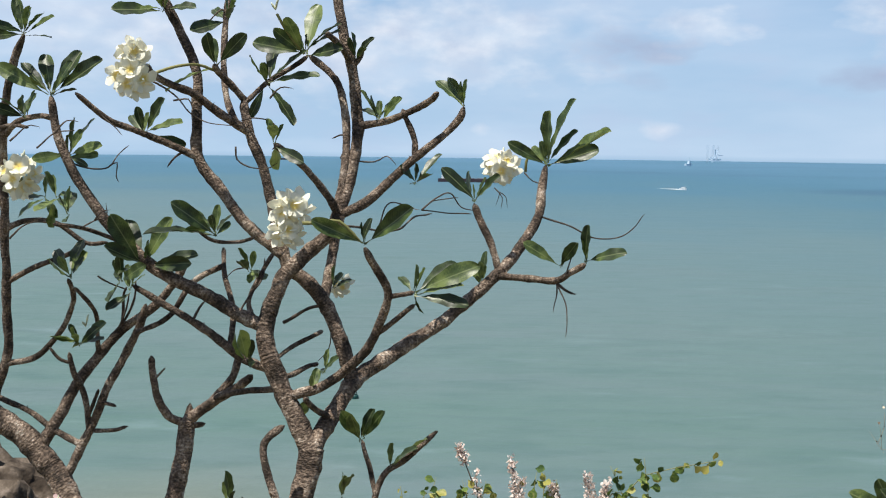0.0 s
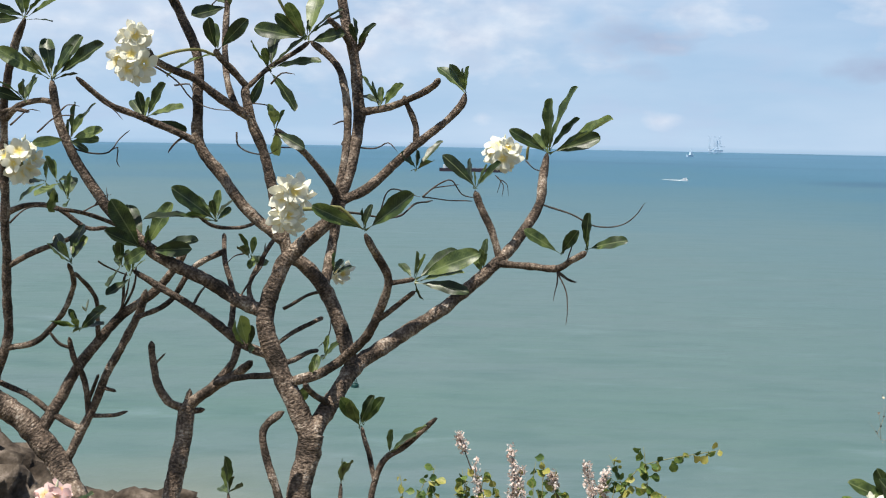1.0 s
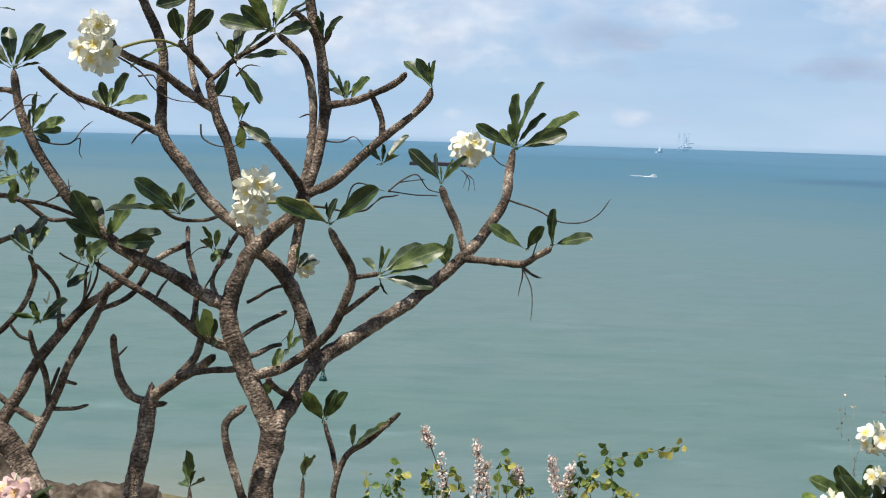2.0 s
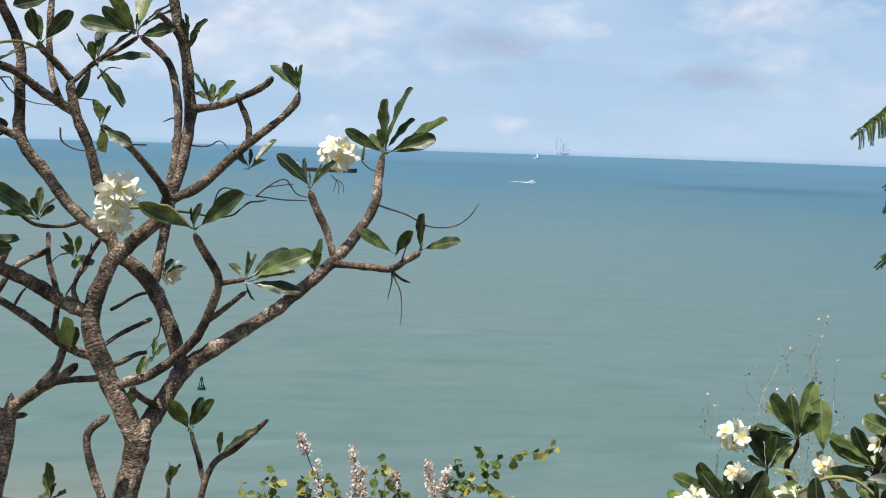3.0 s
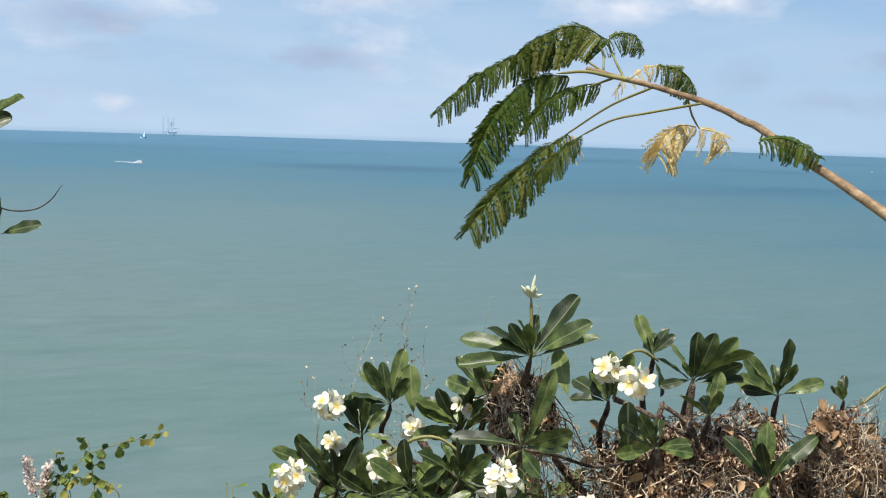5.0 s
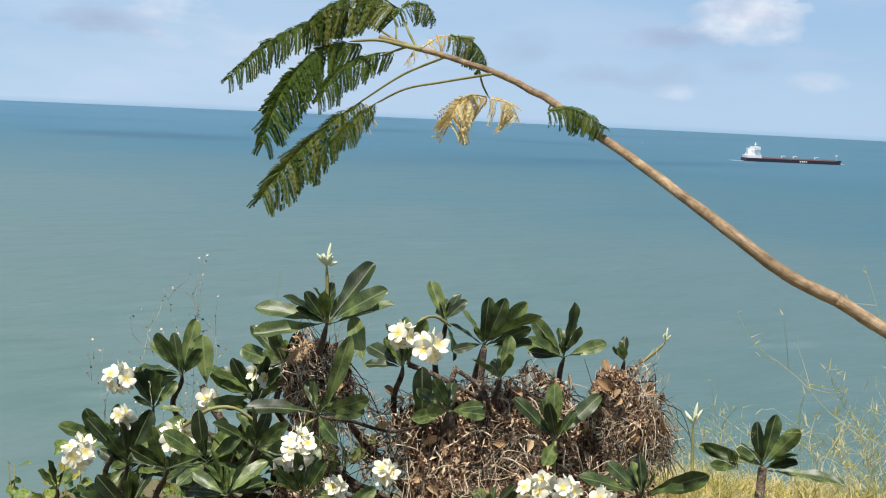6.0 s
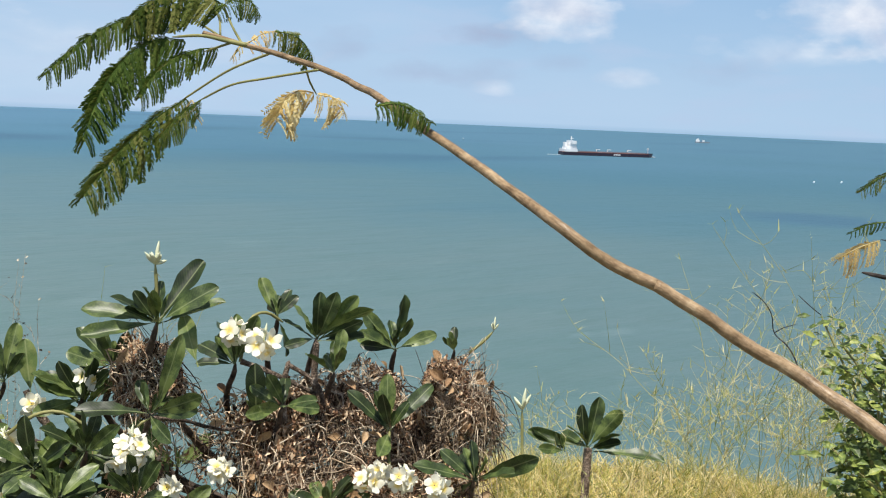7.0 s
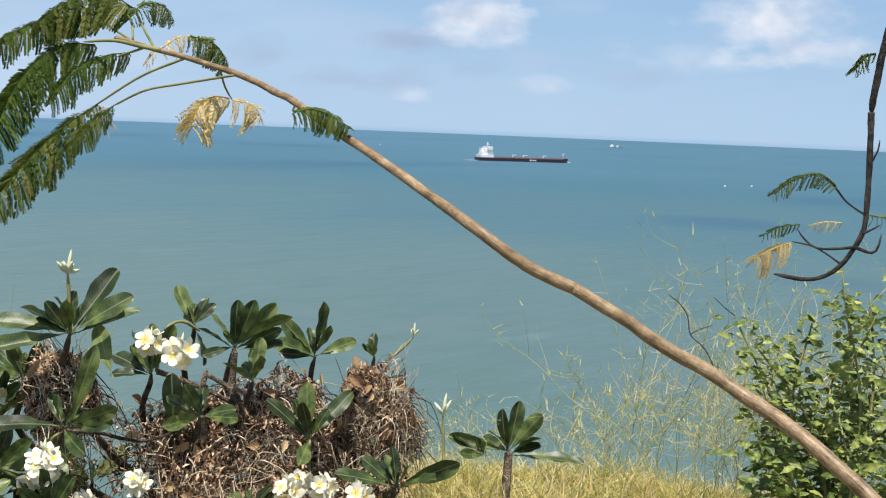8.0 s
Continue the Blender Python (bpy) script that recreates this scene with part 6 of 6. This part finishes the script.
# tangles of dead vine over the bush: centre, half sizes, strands
vine_tangle((2.671, 2.58, 0.595), 0.167, 0.203, 520)
vine_tangle((2.325, 2.717, 0.494), 0.336, 0.195, 760)
vine_tangle((1.94, 2.908, 0.594), 0.172, 0.138, 36)
vine_tangle((2.25, 2.825, 0.624), 0.195, 0.124, 240)
vine_tangle((2.484, 2.779, 0.663), 0.145, 0.091, 140)
vine_tangle((2.116, 2.899, 0.549), 0.177, 0.177, 110)
vine_tangle((1.737, 2.849, 0.786), 0.111, 0.138, 200)
vine_tangle((2.34, 2.472, 0.441), 0.323, 0.085, 260)
vine_tangle((1.65, 2.758, 0.535), 0.080, 0.096, 120)
# young plumeria sprout in the grass
sprout = thing('plumeria_sprout', (3.046, 2.322, 0.126), 'young plumeria with a few dark leaves in dry grass', 'shrub')
limb(sprout, 0.0193, 0.0155, (3.037, 2.312, 0.092), (3.074, 2.347, 0.228), (3.11, 2.377, 0.368), (3.134, 2.394, 0.467))
rosette(sprout, (3.134, 2.394, 0.467), [(0.007, 0.128, 0.028), (-0.039, 0.002, 0.125), (0.061, 0.058, 0.099), (0.033, -0.015, 0.157), (0.065, -0.071, 0.121), (0.02, -0.105, 0.037), (0.128, -0.195, 0.001), (-0.099, 0.156, 0.031), (-0.078, 0.002, 0.097), (0.01, -0.093, 0.093)])
rosette(sprout, (3.084, 2.45, 0.452), [(-0.049, 0.088, 0.064), (-0.093, 0.031, 0.015)])
# the leaning legume sapling
sapling = thing('legume_sapling', (2.55, 0.95, -0.02), 'slender leaning legume sapling with drooping feathery fronds', 'tree')
stem(sapling, 0.0185, 0.030, (2.36, 0.563, 0.588), (2.5, 0.97, 0.28), (2.55, 0.95, -0.06))
stem(sapling, 0.0070, 0.0150, (2.144, 3.232, 1.785), (2.178, 3.064, 1.75), (2.204, 2.896, 1.718), (2.236, 2.719, 1.674), (2.235, 2.563, 1.63), (2.215, 2.419, 1.583), (2.212, 2.255, 1.515), (2.21, 2.082, 1.446), (2.189, 1.919, 1.385), (2.172, 1.743, 1.314), (2.235, 1.651, 1.242), (2.292, 1.565, 1.199))
stem(sapling, 0.0150, 0.0185, (2.292, 1.565, 1.199), (2.351, 1.461, 1.137), (2.399, 1.361, 1.071), (2.445, 1.277, 1.026), (2.451, 1.167, 0.975), (2.456, 1.046, 0.919), (2.447, 0.937, 0.859), (2.432, 0.831, 0.8), (2.415, 0.708, 0.739), (2.36, 0.563, 0.588))
stalk(sapling, 0.0082, 0.0036, (2.181, 3.043, 1.746), (2.148, 3.119, 1.76), (2.113, 3.195, 1.773), (2.062, 3.28, 1.766))
frond(sapling, 'mixed', 14, 0.107, (2.217, 3.235, 1.877), (2.162, 3.267, 1.911), (2.1, 3.304, 1.916), (2.026, 3.352, 1.875), (1.974, 3.385, 1.82))
stalk(sapling, 0.0041, 0.0032, (2.173, 3.062, 1.75), (2.196, 3.149, 1.805), (2.217, 3.235, 1.877))
frond(sapling, 'green', 17, 0.079, (2.173, 3.383, 1.845), (2.078, 3.44, 1.846), (1.983, 3.495, 1.806), (1.895, 3.544, 1.744), (1.793, 3.596, 1.636))
stalk(sapling, 0.0042, 0.0033, (2.161, 3.148, 1.768), (2.167, 3.266, 1.808), (2.173, 3.383, 1.845))
frond(sapling, 'mixed', 9, 0.054, (2.172, 3.206, 1.855), (2.217, 3.173, 1.895), (2.261, 3.144, 1.887), (2.29, 3.128, 1.841))
stalk(sapling, 0.0041, 0.0032, (2.161, 3.163, 1.773), (2.181, 3.198, 1.824), (2.193, 3.239, 1.858))
frond(sapling, 'green', 19, 0.107, (2.118, 3.304, 1.762), (2.049, 3.346, 1.758), (1.973, 3.391, 1.703), (1.906, 3.429, 1.597), (1.851, 3.453, 1.438))
frond(sapling, 'green', 11, 0.080, (2.18, 3.208, 1.739), (2.125, 3.243, 1.73), (2.065, 3.281, 1.696), (2.014, 3.312, 1.641), (1.977, 3.333, 1.577))
stalk(sapling, 0.0041, 0.0032, (2.16, 3.091, 1.755), (2.15, 3.163, 1.739), (2.147, 3.229, 1.726))
frond(sapling, 'mixed', 17, 0.104, (2.075, 3.218, 1.577), (1.993, 3.266, 1.508), (1.893, 3.316, 1.397), (1.803, 3.353, 1.269))
stalk(sapling, 0.0040, 0.0031, (2.197, 2.938, 1.726), (2.137, 3.081, 1.667), (2.067, 3.223, 1.573))
frond(sapling, 'mixed', 8, 0.059, (2.059, 3.11, 1.575), (2.024, 3.132, 1.543), (1.988, 3.152, 1.503), (1.952, 3.172, 1.45))
stalk(sapling, 0.0039, 0.0031, (2.232, 2.741, 1.679), (2.149, 2.888, 1.648), (2.099, 3.004, 1.624), (2.059, 3.11, 1.575))
frond(sapling, 'dry', 9, 0.105, (2.279, 2.837, 1.611), (2.243, 2.864, 1.615), (2.209, 2.889, 1.583), (2.19, 2.902, 1.525))
stalk(sapling, 0.0038, 0.0030, (2.22, 2.808, 1.696), (2.251, 2.822, 1.643), (2.286, 2.831, 1.606))
frond(sapling, 'dry', 7, 0.068, (2.289, 2.829, 1.606), (2.317, 2.807, 1.601), (2.341, 2.789, 1.589), (2.354, 2.777, 1.553))
frond(sapling, 'dry', 7, 0.046, (2.2, 3.074, 1.752), (2.247, 3.04, 1.792), (2.288, 3.01, 1.792))
frond(sapling, 'mixed', 10, 0.059, (2.21, 2.944, 1.789), (2.257, 2.91, 1.781), (2.288, 2.889, 1.748), (2.304, 2.879, 1.706))
stalk(sapling, 0.0035, 0.0026, (2.222, 2.473, 1.6), (2.215, 2.479, 1.582))
frond(sapling, 'green', 12, 0.049, (2.085, 2.325, 1.579), (2.121, 2.295, 1.589), (2.156, 2.264, 1.576), (2.197, 2.226, 1.542))
frond(sapling, 'dry', 5, 0.028, (2.038, 3.124, 1.574), (2.049, 3.116, 1.537), (2.04, 3.12, 1.488))
frond(sapling, 'dry', 4, 0.029, (2.214, 3.125, 1.75), (2.197, 3.138, 1.721), (2.195, 3.14, 1.7))
# the dark hanging branch
hanging = thing('legume_tree', (3.5, 0.55, -0.05), 'dark bare branch hanging down with a few half-dry fronds', 'tree')
trunk(hanging, 0.055, 0.035, (3.5, 0.55, -0.05), (3.45, 0.6, 1.0), (3.4, 0.75, 2.1), (3.169, 1.155, 2.156))
limb(hanging, 0.0125, 0.0098, (3.169, 1.155, 2.156), (3.176, 1.202, 1.989), (3.179, 1.237, 1.831), (3.179, 1.253, 1.728), (3.178, 1.261, 1.638))
limb(hanging, 0.0108, 0.0060, (3.178, 1.261, 1.638), (3.179, 1.258, 1.519), (3.177, 1.253, 1.413), (3.171, 1.254, 1.33), (3.157, 1.275, 1.268), (3.141, 1.3, 1.224), (3.121, 1.337, 1.194), (3.099, 1.383, 1.182), (3.068, 1.45, 1.189))
twig(hanging, 0.0064, 0.0024, (3.16, 1.269, 1.283), (3.141, 1.313, 1.277), (3.117, 1.366, 1.273), (3.106, 1.395, 1.293), (3.102, 1.407, 1.314))
twig(hanging, 0.0064, 0.0032, (3.16, 1.269, 1.283), (3.177, 1.226, 1.27), (3.183, 1.214, 1.288), (3.186, 1.213, 1.318))
twig(hanging, 0.0040, 0.0032, (3.174, 1.254, 1.372), (3.157, 1.298, 1.403), (3.147, 1.328, 1.439), (3.135, 1.357, 1.465))
twig(hanging, 0.0040, 0.0024, (3.145, 1.294, 1.235), (3.134, 1.324, 1.256), (3.117, 1.366, 1.273), (3.093, 1.42, 1.279))
twig(hanging, 0.0040, 0.0024, (3.179, 1.257, 1.505), (3.184, 1.245, 1.534), (3.185, 1.242, 1.564))
twig(hanging, 0.0048, 0.0024, (3.169, 1.257, 1.322), (3.186, 1.22, 1.343))
frond(hanging, 'mixed', 12, 0.038, (3.147, 1.328, 1.439), (3.129, 1.37, 1.47), (3.098, 1.435, 1.448), (3.073, 1.482, 1.402))
frond(hanging, 'green', 8, 0.026, (3.105, 1.405, 1.33), (3.082, 1.451, 1.32), (3.057, 1.495, 1.289))
frond(hanging, 'dry', 8, 0.061, (3.093, 1.42, 1.279), (3.073, 1.458, 1.261), (3.044, 1.508, 1.226))
frond(hanging, 'green', 7, 0.038, (3.173, 1.259, 1.794), (3.162, 1.284, 1.786), (3.153, 1.311, 1.748))
frond(hanging, 'mixed', 7, 0.026, (3.173, 1.256, 1.371), (3.189, 1.215, 1.363), (3.205, 1.177, 1.373))
frond(hanging, 'dry', 7, 0.029, (3.15, 1.306, 1.341), (3.133, 1.346, 1.341), (3.114, 1.385, 1.328))
# the leafy bush by the path
shrub = thing('green_shrub', (3.408, 1.364, 0.215), 'green broad-leaved shrub growing out of dry grass', 'shrub')
shrub_shoot(shrub, (3.243, 1.593, 0.969))
shrub_shoot(shrub, (3.447, 1.759, 0.993))
shrub_shoot(shrub, (3.722, 1.732, 0.874))
shrub_shoot(shrub, (3.441, 1.496, 1.031))
shrub_shoot(shrub, (3.714, 1.536, 1.144))
shrub_shoot(shrub, (3.369, 1.364, 1.082))
shrub_shoot(shrub, (3.626, 1.381, 1.029))
shrub_shoot(shrub, (3.863, 1.41, 0.89))
shrub_shoot(shrub, (3.406, 1.502, 0.862))
shrub_shoot(shrub, (3.678, 1.516, 0.859))
shrub_shoot(shrub, (3.238, 1.543, 0.827))
shrub_shoot(shrub, (3.421, 1.673, 0.677))
shrub_shoot(shrub, (3.702, 1.664, 0.641))
shrub_shoot(shrub, (3.431, 1.4, 0.773))
shrub_shoot(shrub, (3.708, 1.393, 0.768))
shrub_shoot(shrub, (3.187, 1.559, 0.663))
shrub_shoot(shrub, (3.454, 1.539, 0.565))
shrub_shoot(shrub, (3.734, 1.535, 0.549))
shrub_shoot(shrub, (3.457, 1.285, 0.69))
shrub_shoot(shrub, (3.727, 1.307, 0.709))
shrub_shoot(shrub, (3.185, 1.496, 0.56))
shrub_shoot(shrub, (3.454, 1.477, 0.473))
shrub_shoot(shrub, (3.746, 1.439, 0.456))
shrub_shoot(shrub, (3.466, 1.198, 0.607))
shrub_shoot(shrub, (3.742, 1.45, 1.08))
twig(shrub, 0.0026, 0.0015, (2.79, 1.465, 0.952), (2.787, 1.494, 1.01), (2.776, 1.527, 1.048), (2.776, 1.541, 1.091), (2.768, 1.564, 1.118), (2.755, 1.592, 1.142))
twig(shrub, 0.0019, 0.0011, (2.776, 1.527, 1.048), (2.789, 1.509, 1.064), (2.806, 1.483, 1.075))
twig(shrub, 0.0019, 0.0012, (2.922, 1.484, 1.084), (2.91, 1.512, 1.104), (2.898, 1.541, 1.129))
dry_stalk((1.793, 3.806, 0.631), (1.806, 3.823, 0.729), (1.823, 3.841, 0.848), (1.854, 3.857, 1.029))
dry_stalk((1.623, 3.866, 0.589), (1.639, 3.879, 0.667), (1.658, 3.889, 0.746), (1.681, 3.896, 0.825))
dry_stalk((1.753, 3.828, 0.65), (1.748, 3.853, 0.748), (1.73, 3.88, 0.846), (1.71, 3.899, 0.905))
dry_stalk((1.867, 3.777, 0.653), (1.859, 3.8, 0.731), (1.85, 3.817, 0.79))
dry_stalk((1.502, 3.89, 0.511), (1.47, 3.922, 0.588), (1.435, 3.948, 0.645))
dry_stalk((1.834, 3.956, 0.444), (1.861, 3.991, 0.622), (1.889, 4.022, 0.823), (1.915, 4.038, 0.986))
dry_stalk((1.762, 3.991, 0.456), (1.749, 4.032, 0.592), (1.726, 4.069, 0.71))
# flowering weeds on the slope
flowering_weed((0.253, 6.867, -0.551), (0.185, 6.915, -0.396), (0.107, 6.969, -0.207), 3)
flowering_weed((0.236, 6.857, -0.582), (0.219, 6.887, -0.489), (0.208, 6.924, -0.364), 4)
flowering_weed((0.418, 6.845, -0.593), (0.441, 6.887, -0.453), (0.418, 6.938, -0.28), 6)
flowering_weed((0.484, 6.841, -0.591), (0.468, 6.876, -0.483), (0.484, 6.903, -0.389), 5)
flowering_weed((0.697, 6.825, -0.583), (0.682, 6.851, -0.507), (0.659, 6.883, -0.408), 3)
flowering_weed((0.909, 6.804, -0.574), (0.878, 6.841, -0.468), (0.863, 6.879, -0.344), 6)
flowering_weed((0.957, 6.798, -0.572), (0.953, 6.832, -0.464), (0.977, 6.852, -0.385), 6)
leafy_vine((1.054, 6.79, -0.551), (1.154, 6.831, -0.361), (1.315, 6.82, -0.295), (1.489, 6.796, -0.253), (1.615, 6.776, -0.223))
leafy_vine((-0.211, 6.852, -0.602), (-0.223, 6.885, -0.494), (-0.237, 6.903, -0.432))
leafy_vine((-0.145, 6.853, -0.602), (-0.113, 6.878, -0.525), (-0.08, 6.898, -0.462))
leafy_vine((0.55, 6.837, -0.589), (0.55, 6.88, -0.45), (0.567, 6.911, -0.339))
leafy_vine((1.086, 6.781, -0.565), (1.041, 6.839, -0.398), (0.994, 6.876, -0.291))
leafy_vine((0.73, 6.822, -0.582), (0.649, 6.854, -0.508), (0.6, 6.886, -0.417))
leafy_vine((1.214, 6.761, -0.557), (1.202, 6.815, -0.389), (1.189, 6.86, -0.234))
leafy_vine((1.34, 6.74, -0.549), (1.12, 6.809, -0.455), (1.008, 6.834, -0.43))
leafy_vine((0.219, 6.85, -0.607), (0.239, 6.872, -0.536), (0.269, 6.911, -0.4))
leafy_vine((0.366, 6.845, -0.604), (0.343, 6.868, -0.533), (0.308, 6.893, -0.458))
leafy_vine((0.165, 6.851, -0.608), (0.159, 6.874, -0.537), (0.149, 6.912, -0.41))
leafy_vine((0.939, 6.797, -0.582), (0.968, 6.816, -0.51), (1.012, 6.837, -0.417))
leafy_vine((0.597, 6.831, -0.597), (0.603, 6.853, -0.525), (0.611, 6.906, -0.342))
leafy_vine((0.507, 6.837, -0.6), (0.492, 6.86, -0.529), (0.471, 6.901, -0.399))
leafy_vine((0.737, 6.819, -0.591), (0.712, 6.843, -0.521), (0.673, 6.872, -0.441))
leafy_vine((0.678, 6.824, -0.593), (0.68, 6.846, -0.523), (0.683, 6.889, -0.379))
leafy_vine((1.003, 6.789, -0.578), (1.013, 6.81, -0.507), (1.028, 6.831, -0.431))
leafy_vine((-0.009, 6.852, -0.611), (-0.031, 6.875, -0.54), (-0.064, 6.899, -0.459))
leafy_vine((0.265, 6.849, -0.606), (0.253, 6.871, -0.535), (0.234, 6.9, -0.444))
leafy_vine((0.101, 6.852, -0.609), (0.13, 6.874, -0.538), (0.174, 6.897, -0.46))
leafy_vine((0.169, 6.851, -0.608), (0.154, 6.874, -0.537), (0.131, 6.917, -0.396))
leafy_vine((-0.102, 6.851, -0.611), (-0.071, 6.874, -0.54), (-0.025, 6.922, -0.381))
leafy_vine((1.106, 3.539, 0.279), (1.102, 3.56, 0.335), (1.097, 3.598, 0.445))
leafy_vine((1.464, 3.683, 0.161), (1.485, 3.697, 0.219), (1.514, 3.712, 0.295))
leafy_vine((1.716, 3.741, 0.091), (1.716, 3.766, 0.154), (1.722, 3.815, 0.3))
leafy_vine((1.125, 3.626, 0.249), (1.131, 3.645, 0.304), (1.142, 3.678, 0.413))
leafy_vine((1.532, 3.821, 0.105), (1.529, 3.845, 0.167), (1.531, 3.894, 0.308))
leafy_vine((1.27, 3.938, 0.123), (1.265, 3.962, 0.185), (1.253, 3.988, 0.251))
leafy_vine((1.457, 3.391, 0.252), (1.452, 3.415, 0.309), (1.442, 3.448, 0.389))
leafy_vine((1.65, 3.7, 0.117), (1.647, 3.725, 0.179), (1.645, 3.772, 0.308))
leafy_vine((1.671, 3.541, 0.161), (1.698, 3.552, 0.22), (1.744, 3.579, 0.354))
leafy_vine((1.427, 3.878, 0.109), (1.431, 3.899, 0.171), (1.44, 3.942, 0.305))
leafy_vine((1.232, 3.519, 0.26), (1.226, 3.541, 0.316), (1.22, 3.584, 0.436))
leafy_vine((1.285, 3.531, 0.245), (1.276, 3.555, 0.302), (1.26, 3.582, 0.362))
leafy_vine((1.656, 3.398, 0.208), (1.682, 3.408, 0.265), (1.717, 3.411, 0.318))
leafy_vine((1.365, 3.758, 0.158), (1.372, 3.778, 0.218), (1.378, 3.797, 0.277))
leafy_vine((1.345, 3.788, 0.153), (1.346, 3.81, 0.214), (1.353, 3.855, 0.351))
leafy_vine((1.612, 3.57, 0.165), (1.619, 3.59, 0.224), (1.629, 3.619, 0.315))
leafy_vine((1.341, 3.514, 0.238), (1.36, 3.528, 0.294), (1.389, 3.547, 0.381))
leafy_vine((1.43, 3.467, 0.234), (1.45, 3.48, 0.29), (1.477, 3.489, 0.346))
leafy_vine((1.675, 3.399, 0.204), (1.671, 3.424, 0.263), (1.661, 3.453, 0.33))
leafy_vine((1.225, 3.662, 0.217), (1.25, 3.675, 0.272), (1.291, 3.704, 0.399))
leafy_vine((1.735, 3.685, 0.104), (1.725, 3.714, 0.167), (1.713, 3.768, 0.303))
leafy_vine((1.618, 3.561, 0.166), (1.633, 3.577, 0.225), (1.652, 3.589, 0.28))
# vessels on the water
tanker((1443.9, 1219.7), (1577.6, 1141.6))
jackup_rig((925.0, 4120.0))
supply_ship((722.0, 3590.0), 22, 0.6)
motorboat((350.1, 1724.4), (317.8, 1775.7))
freighter((-8.4, 1966.9), (100.7, 1950.5))
freighter((-538.1, 3817.5), (-461.7, 3845.5))
coaster((2672.5, 1800.3), (2697.4, 1772.2))
skiff((1231.2, 669.1))
skiff((1273.9, 658.2))
skiff((1819.3, 1808.7))
skiff((2569.4, 3564.2))
buoy((-22.8, 310.5))


# ---- dry grass ----


def blade(verts, faces, at, way, length, wide, bend, rng):
    side = Vector((rng.uniform(-1, 1), rng.uniform(-1, 1), 0)).normalized() * wide
    o = len(verts)
    for i in range(4):
        s = i / 3
        q = at + way * (length * s) + bend * (length * s * s)
        w = side * (1 - s) ** 0.7
        verts += [q - w, q + w]
    faces += [(o + 2 * i, o + 2 * i + 1, o + 2 * i + 3, o + 2 * i + 2) for i in range(3)]


def dry_grass(count, az0, az1, r0, r1, low, high, seed, rise=1.0):
    rng = random.Random(seed)
    verts, faces = [], []
    for i in range(count):
        az, r = radians(rng.uniform(az0, az1)), rng.uniform(r0, r1)
        x, y = r * math.sin(az), r * math.cos(az)
        clump = 0.65 + 0.6 * noise.noise(Vector((x, y, 0)) * 2.6)
        way = Vector((rng.uniform(-0.7, 0.7), rng.uniform(-0.7, 0.7), rise)).normalized()
        bend = Vector((rng.uniform(-0.5, 0.5), rng.uniform(-0.5, 0.5), -0.3))
        blade(verts, faces, Vector((x, y, ground_height(x, y) - 0.02)), way, rng.uniform(low, high) * clump, rng.uniform(0.0014, 0.0034), bend, rng)
    ob = part("dry_grass", verts, faces, GRASS, None, "", False)
    tagged(ob, "golden dry grass on the slope edge", "grass", kind="stuff")


def seed_stalks(count, az0, az1, r0, r1, low, high, seed, slant=0.6, sprays=5):
    """Wiry weeds gone to seed: a crooked stalk, thin side sprays, and narrow spikelets at the joints."""
    rng = random.Random(seed)
    verts, faces = [], []

    def strand(pts, a, b):
        v, f = tube(pts, a, b, 3, 0.05)
        o = len(verts)
        verts.extend(v)
        faces.extend(tuple(q + o for q in g) for g in f)

    def spikelets(q, n):
        for k in range(n):
            d = Vector((rng.uniform(-0.8, 0.8), rng.uniform(-0.8, 0.8), rng.uniform(-0.1, 1.2))).normalized()
            blade(verts, faces, q, d, rng.uniform(0.015, 0.06), rng.uniform(0.0013, 0.0030), Vector((0, 0, -0.15)), rng)

    for i in range(count):
        az, r = radians(rng.uniform(az0, az1)), rng.uniform(r0, r1)
        x, y = r * math.sin(az), r * math.cos(az)
        foot = Vector((x, y, ground_height(x, y)))
        tall = rng.uniform(low, high)
        lean = Vector((rng.uniform(-slant, slant), rng.uniform(-slant, slant), 0)) * tall
        pts = [foot + lean * s * s * 1.2 + Vector((0, 0, tall * s)) + wild(rng, 0.022) * min(1.0, s * 3) for s in (0, 0.25, 0.45, 0.65, 0.82, 1.0)]
        strand(pts, 0.0015, 0.0008)
        line = spline(pts, 0.02)
        spikelets(line[-1], 3)
        for k in range(sprays):
            q = line[int(rng.uniform(0.35, 0.95) * (len(line) - 1))]
            d = Vector((rng.uniform(-1, 1), rng.uniform(-1, 1), rng.uniform(0.0, 1.1))).normalized() * rng.uniform(0.05, 0.2)
            mid, end = q + d * 0.5 + wild(rng, 0.015), q + d + wild(rng, 0.02)
            strand((q, mid, end), 0.0010, 0.0005)
            spikelets(mid, 1)
            spikelets(end, rng.randint(1, 3))
    ob = part("seed_grass", verts, faces, STRAW, None, "", False)
    tagged(ob, "thin straw-coloured grass stalks gone to seed", "grass", kind="stuff")


dry_grass(8500, 45, 75, 3.5, 5.0, 0.12, 0.34, 4)
dry_grass(9000, 45, 75, 3.2, 5.2, 0.15, 0.36, 14, 0.4)
dry_grass(3000, 25, 50, 4.4, 5.6, 0.2, 0.5, 9)
seed_stalks(95, 57, 74, 3.9, 4.9, 0.35, 0.80, 5, 0.6, 12)
seed_stalks(26, 58, 71, 3.9, 4.6, 0.75, 1.1, 25, 0.35, 8)
seed_stalks(45, 48, 58, 3.7, 4.9, 0.15, 0.34, 6)
seed_stalks(7, 28, 32, 4.3, 4.6, 0.8, 1.2, 8, 0.12, 2)
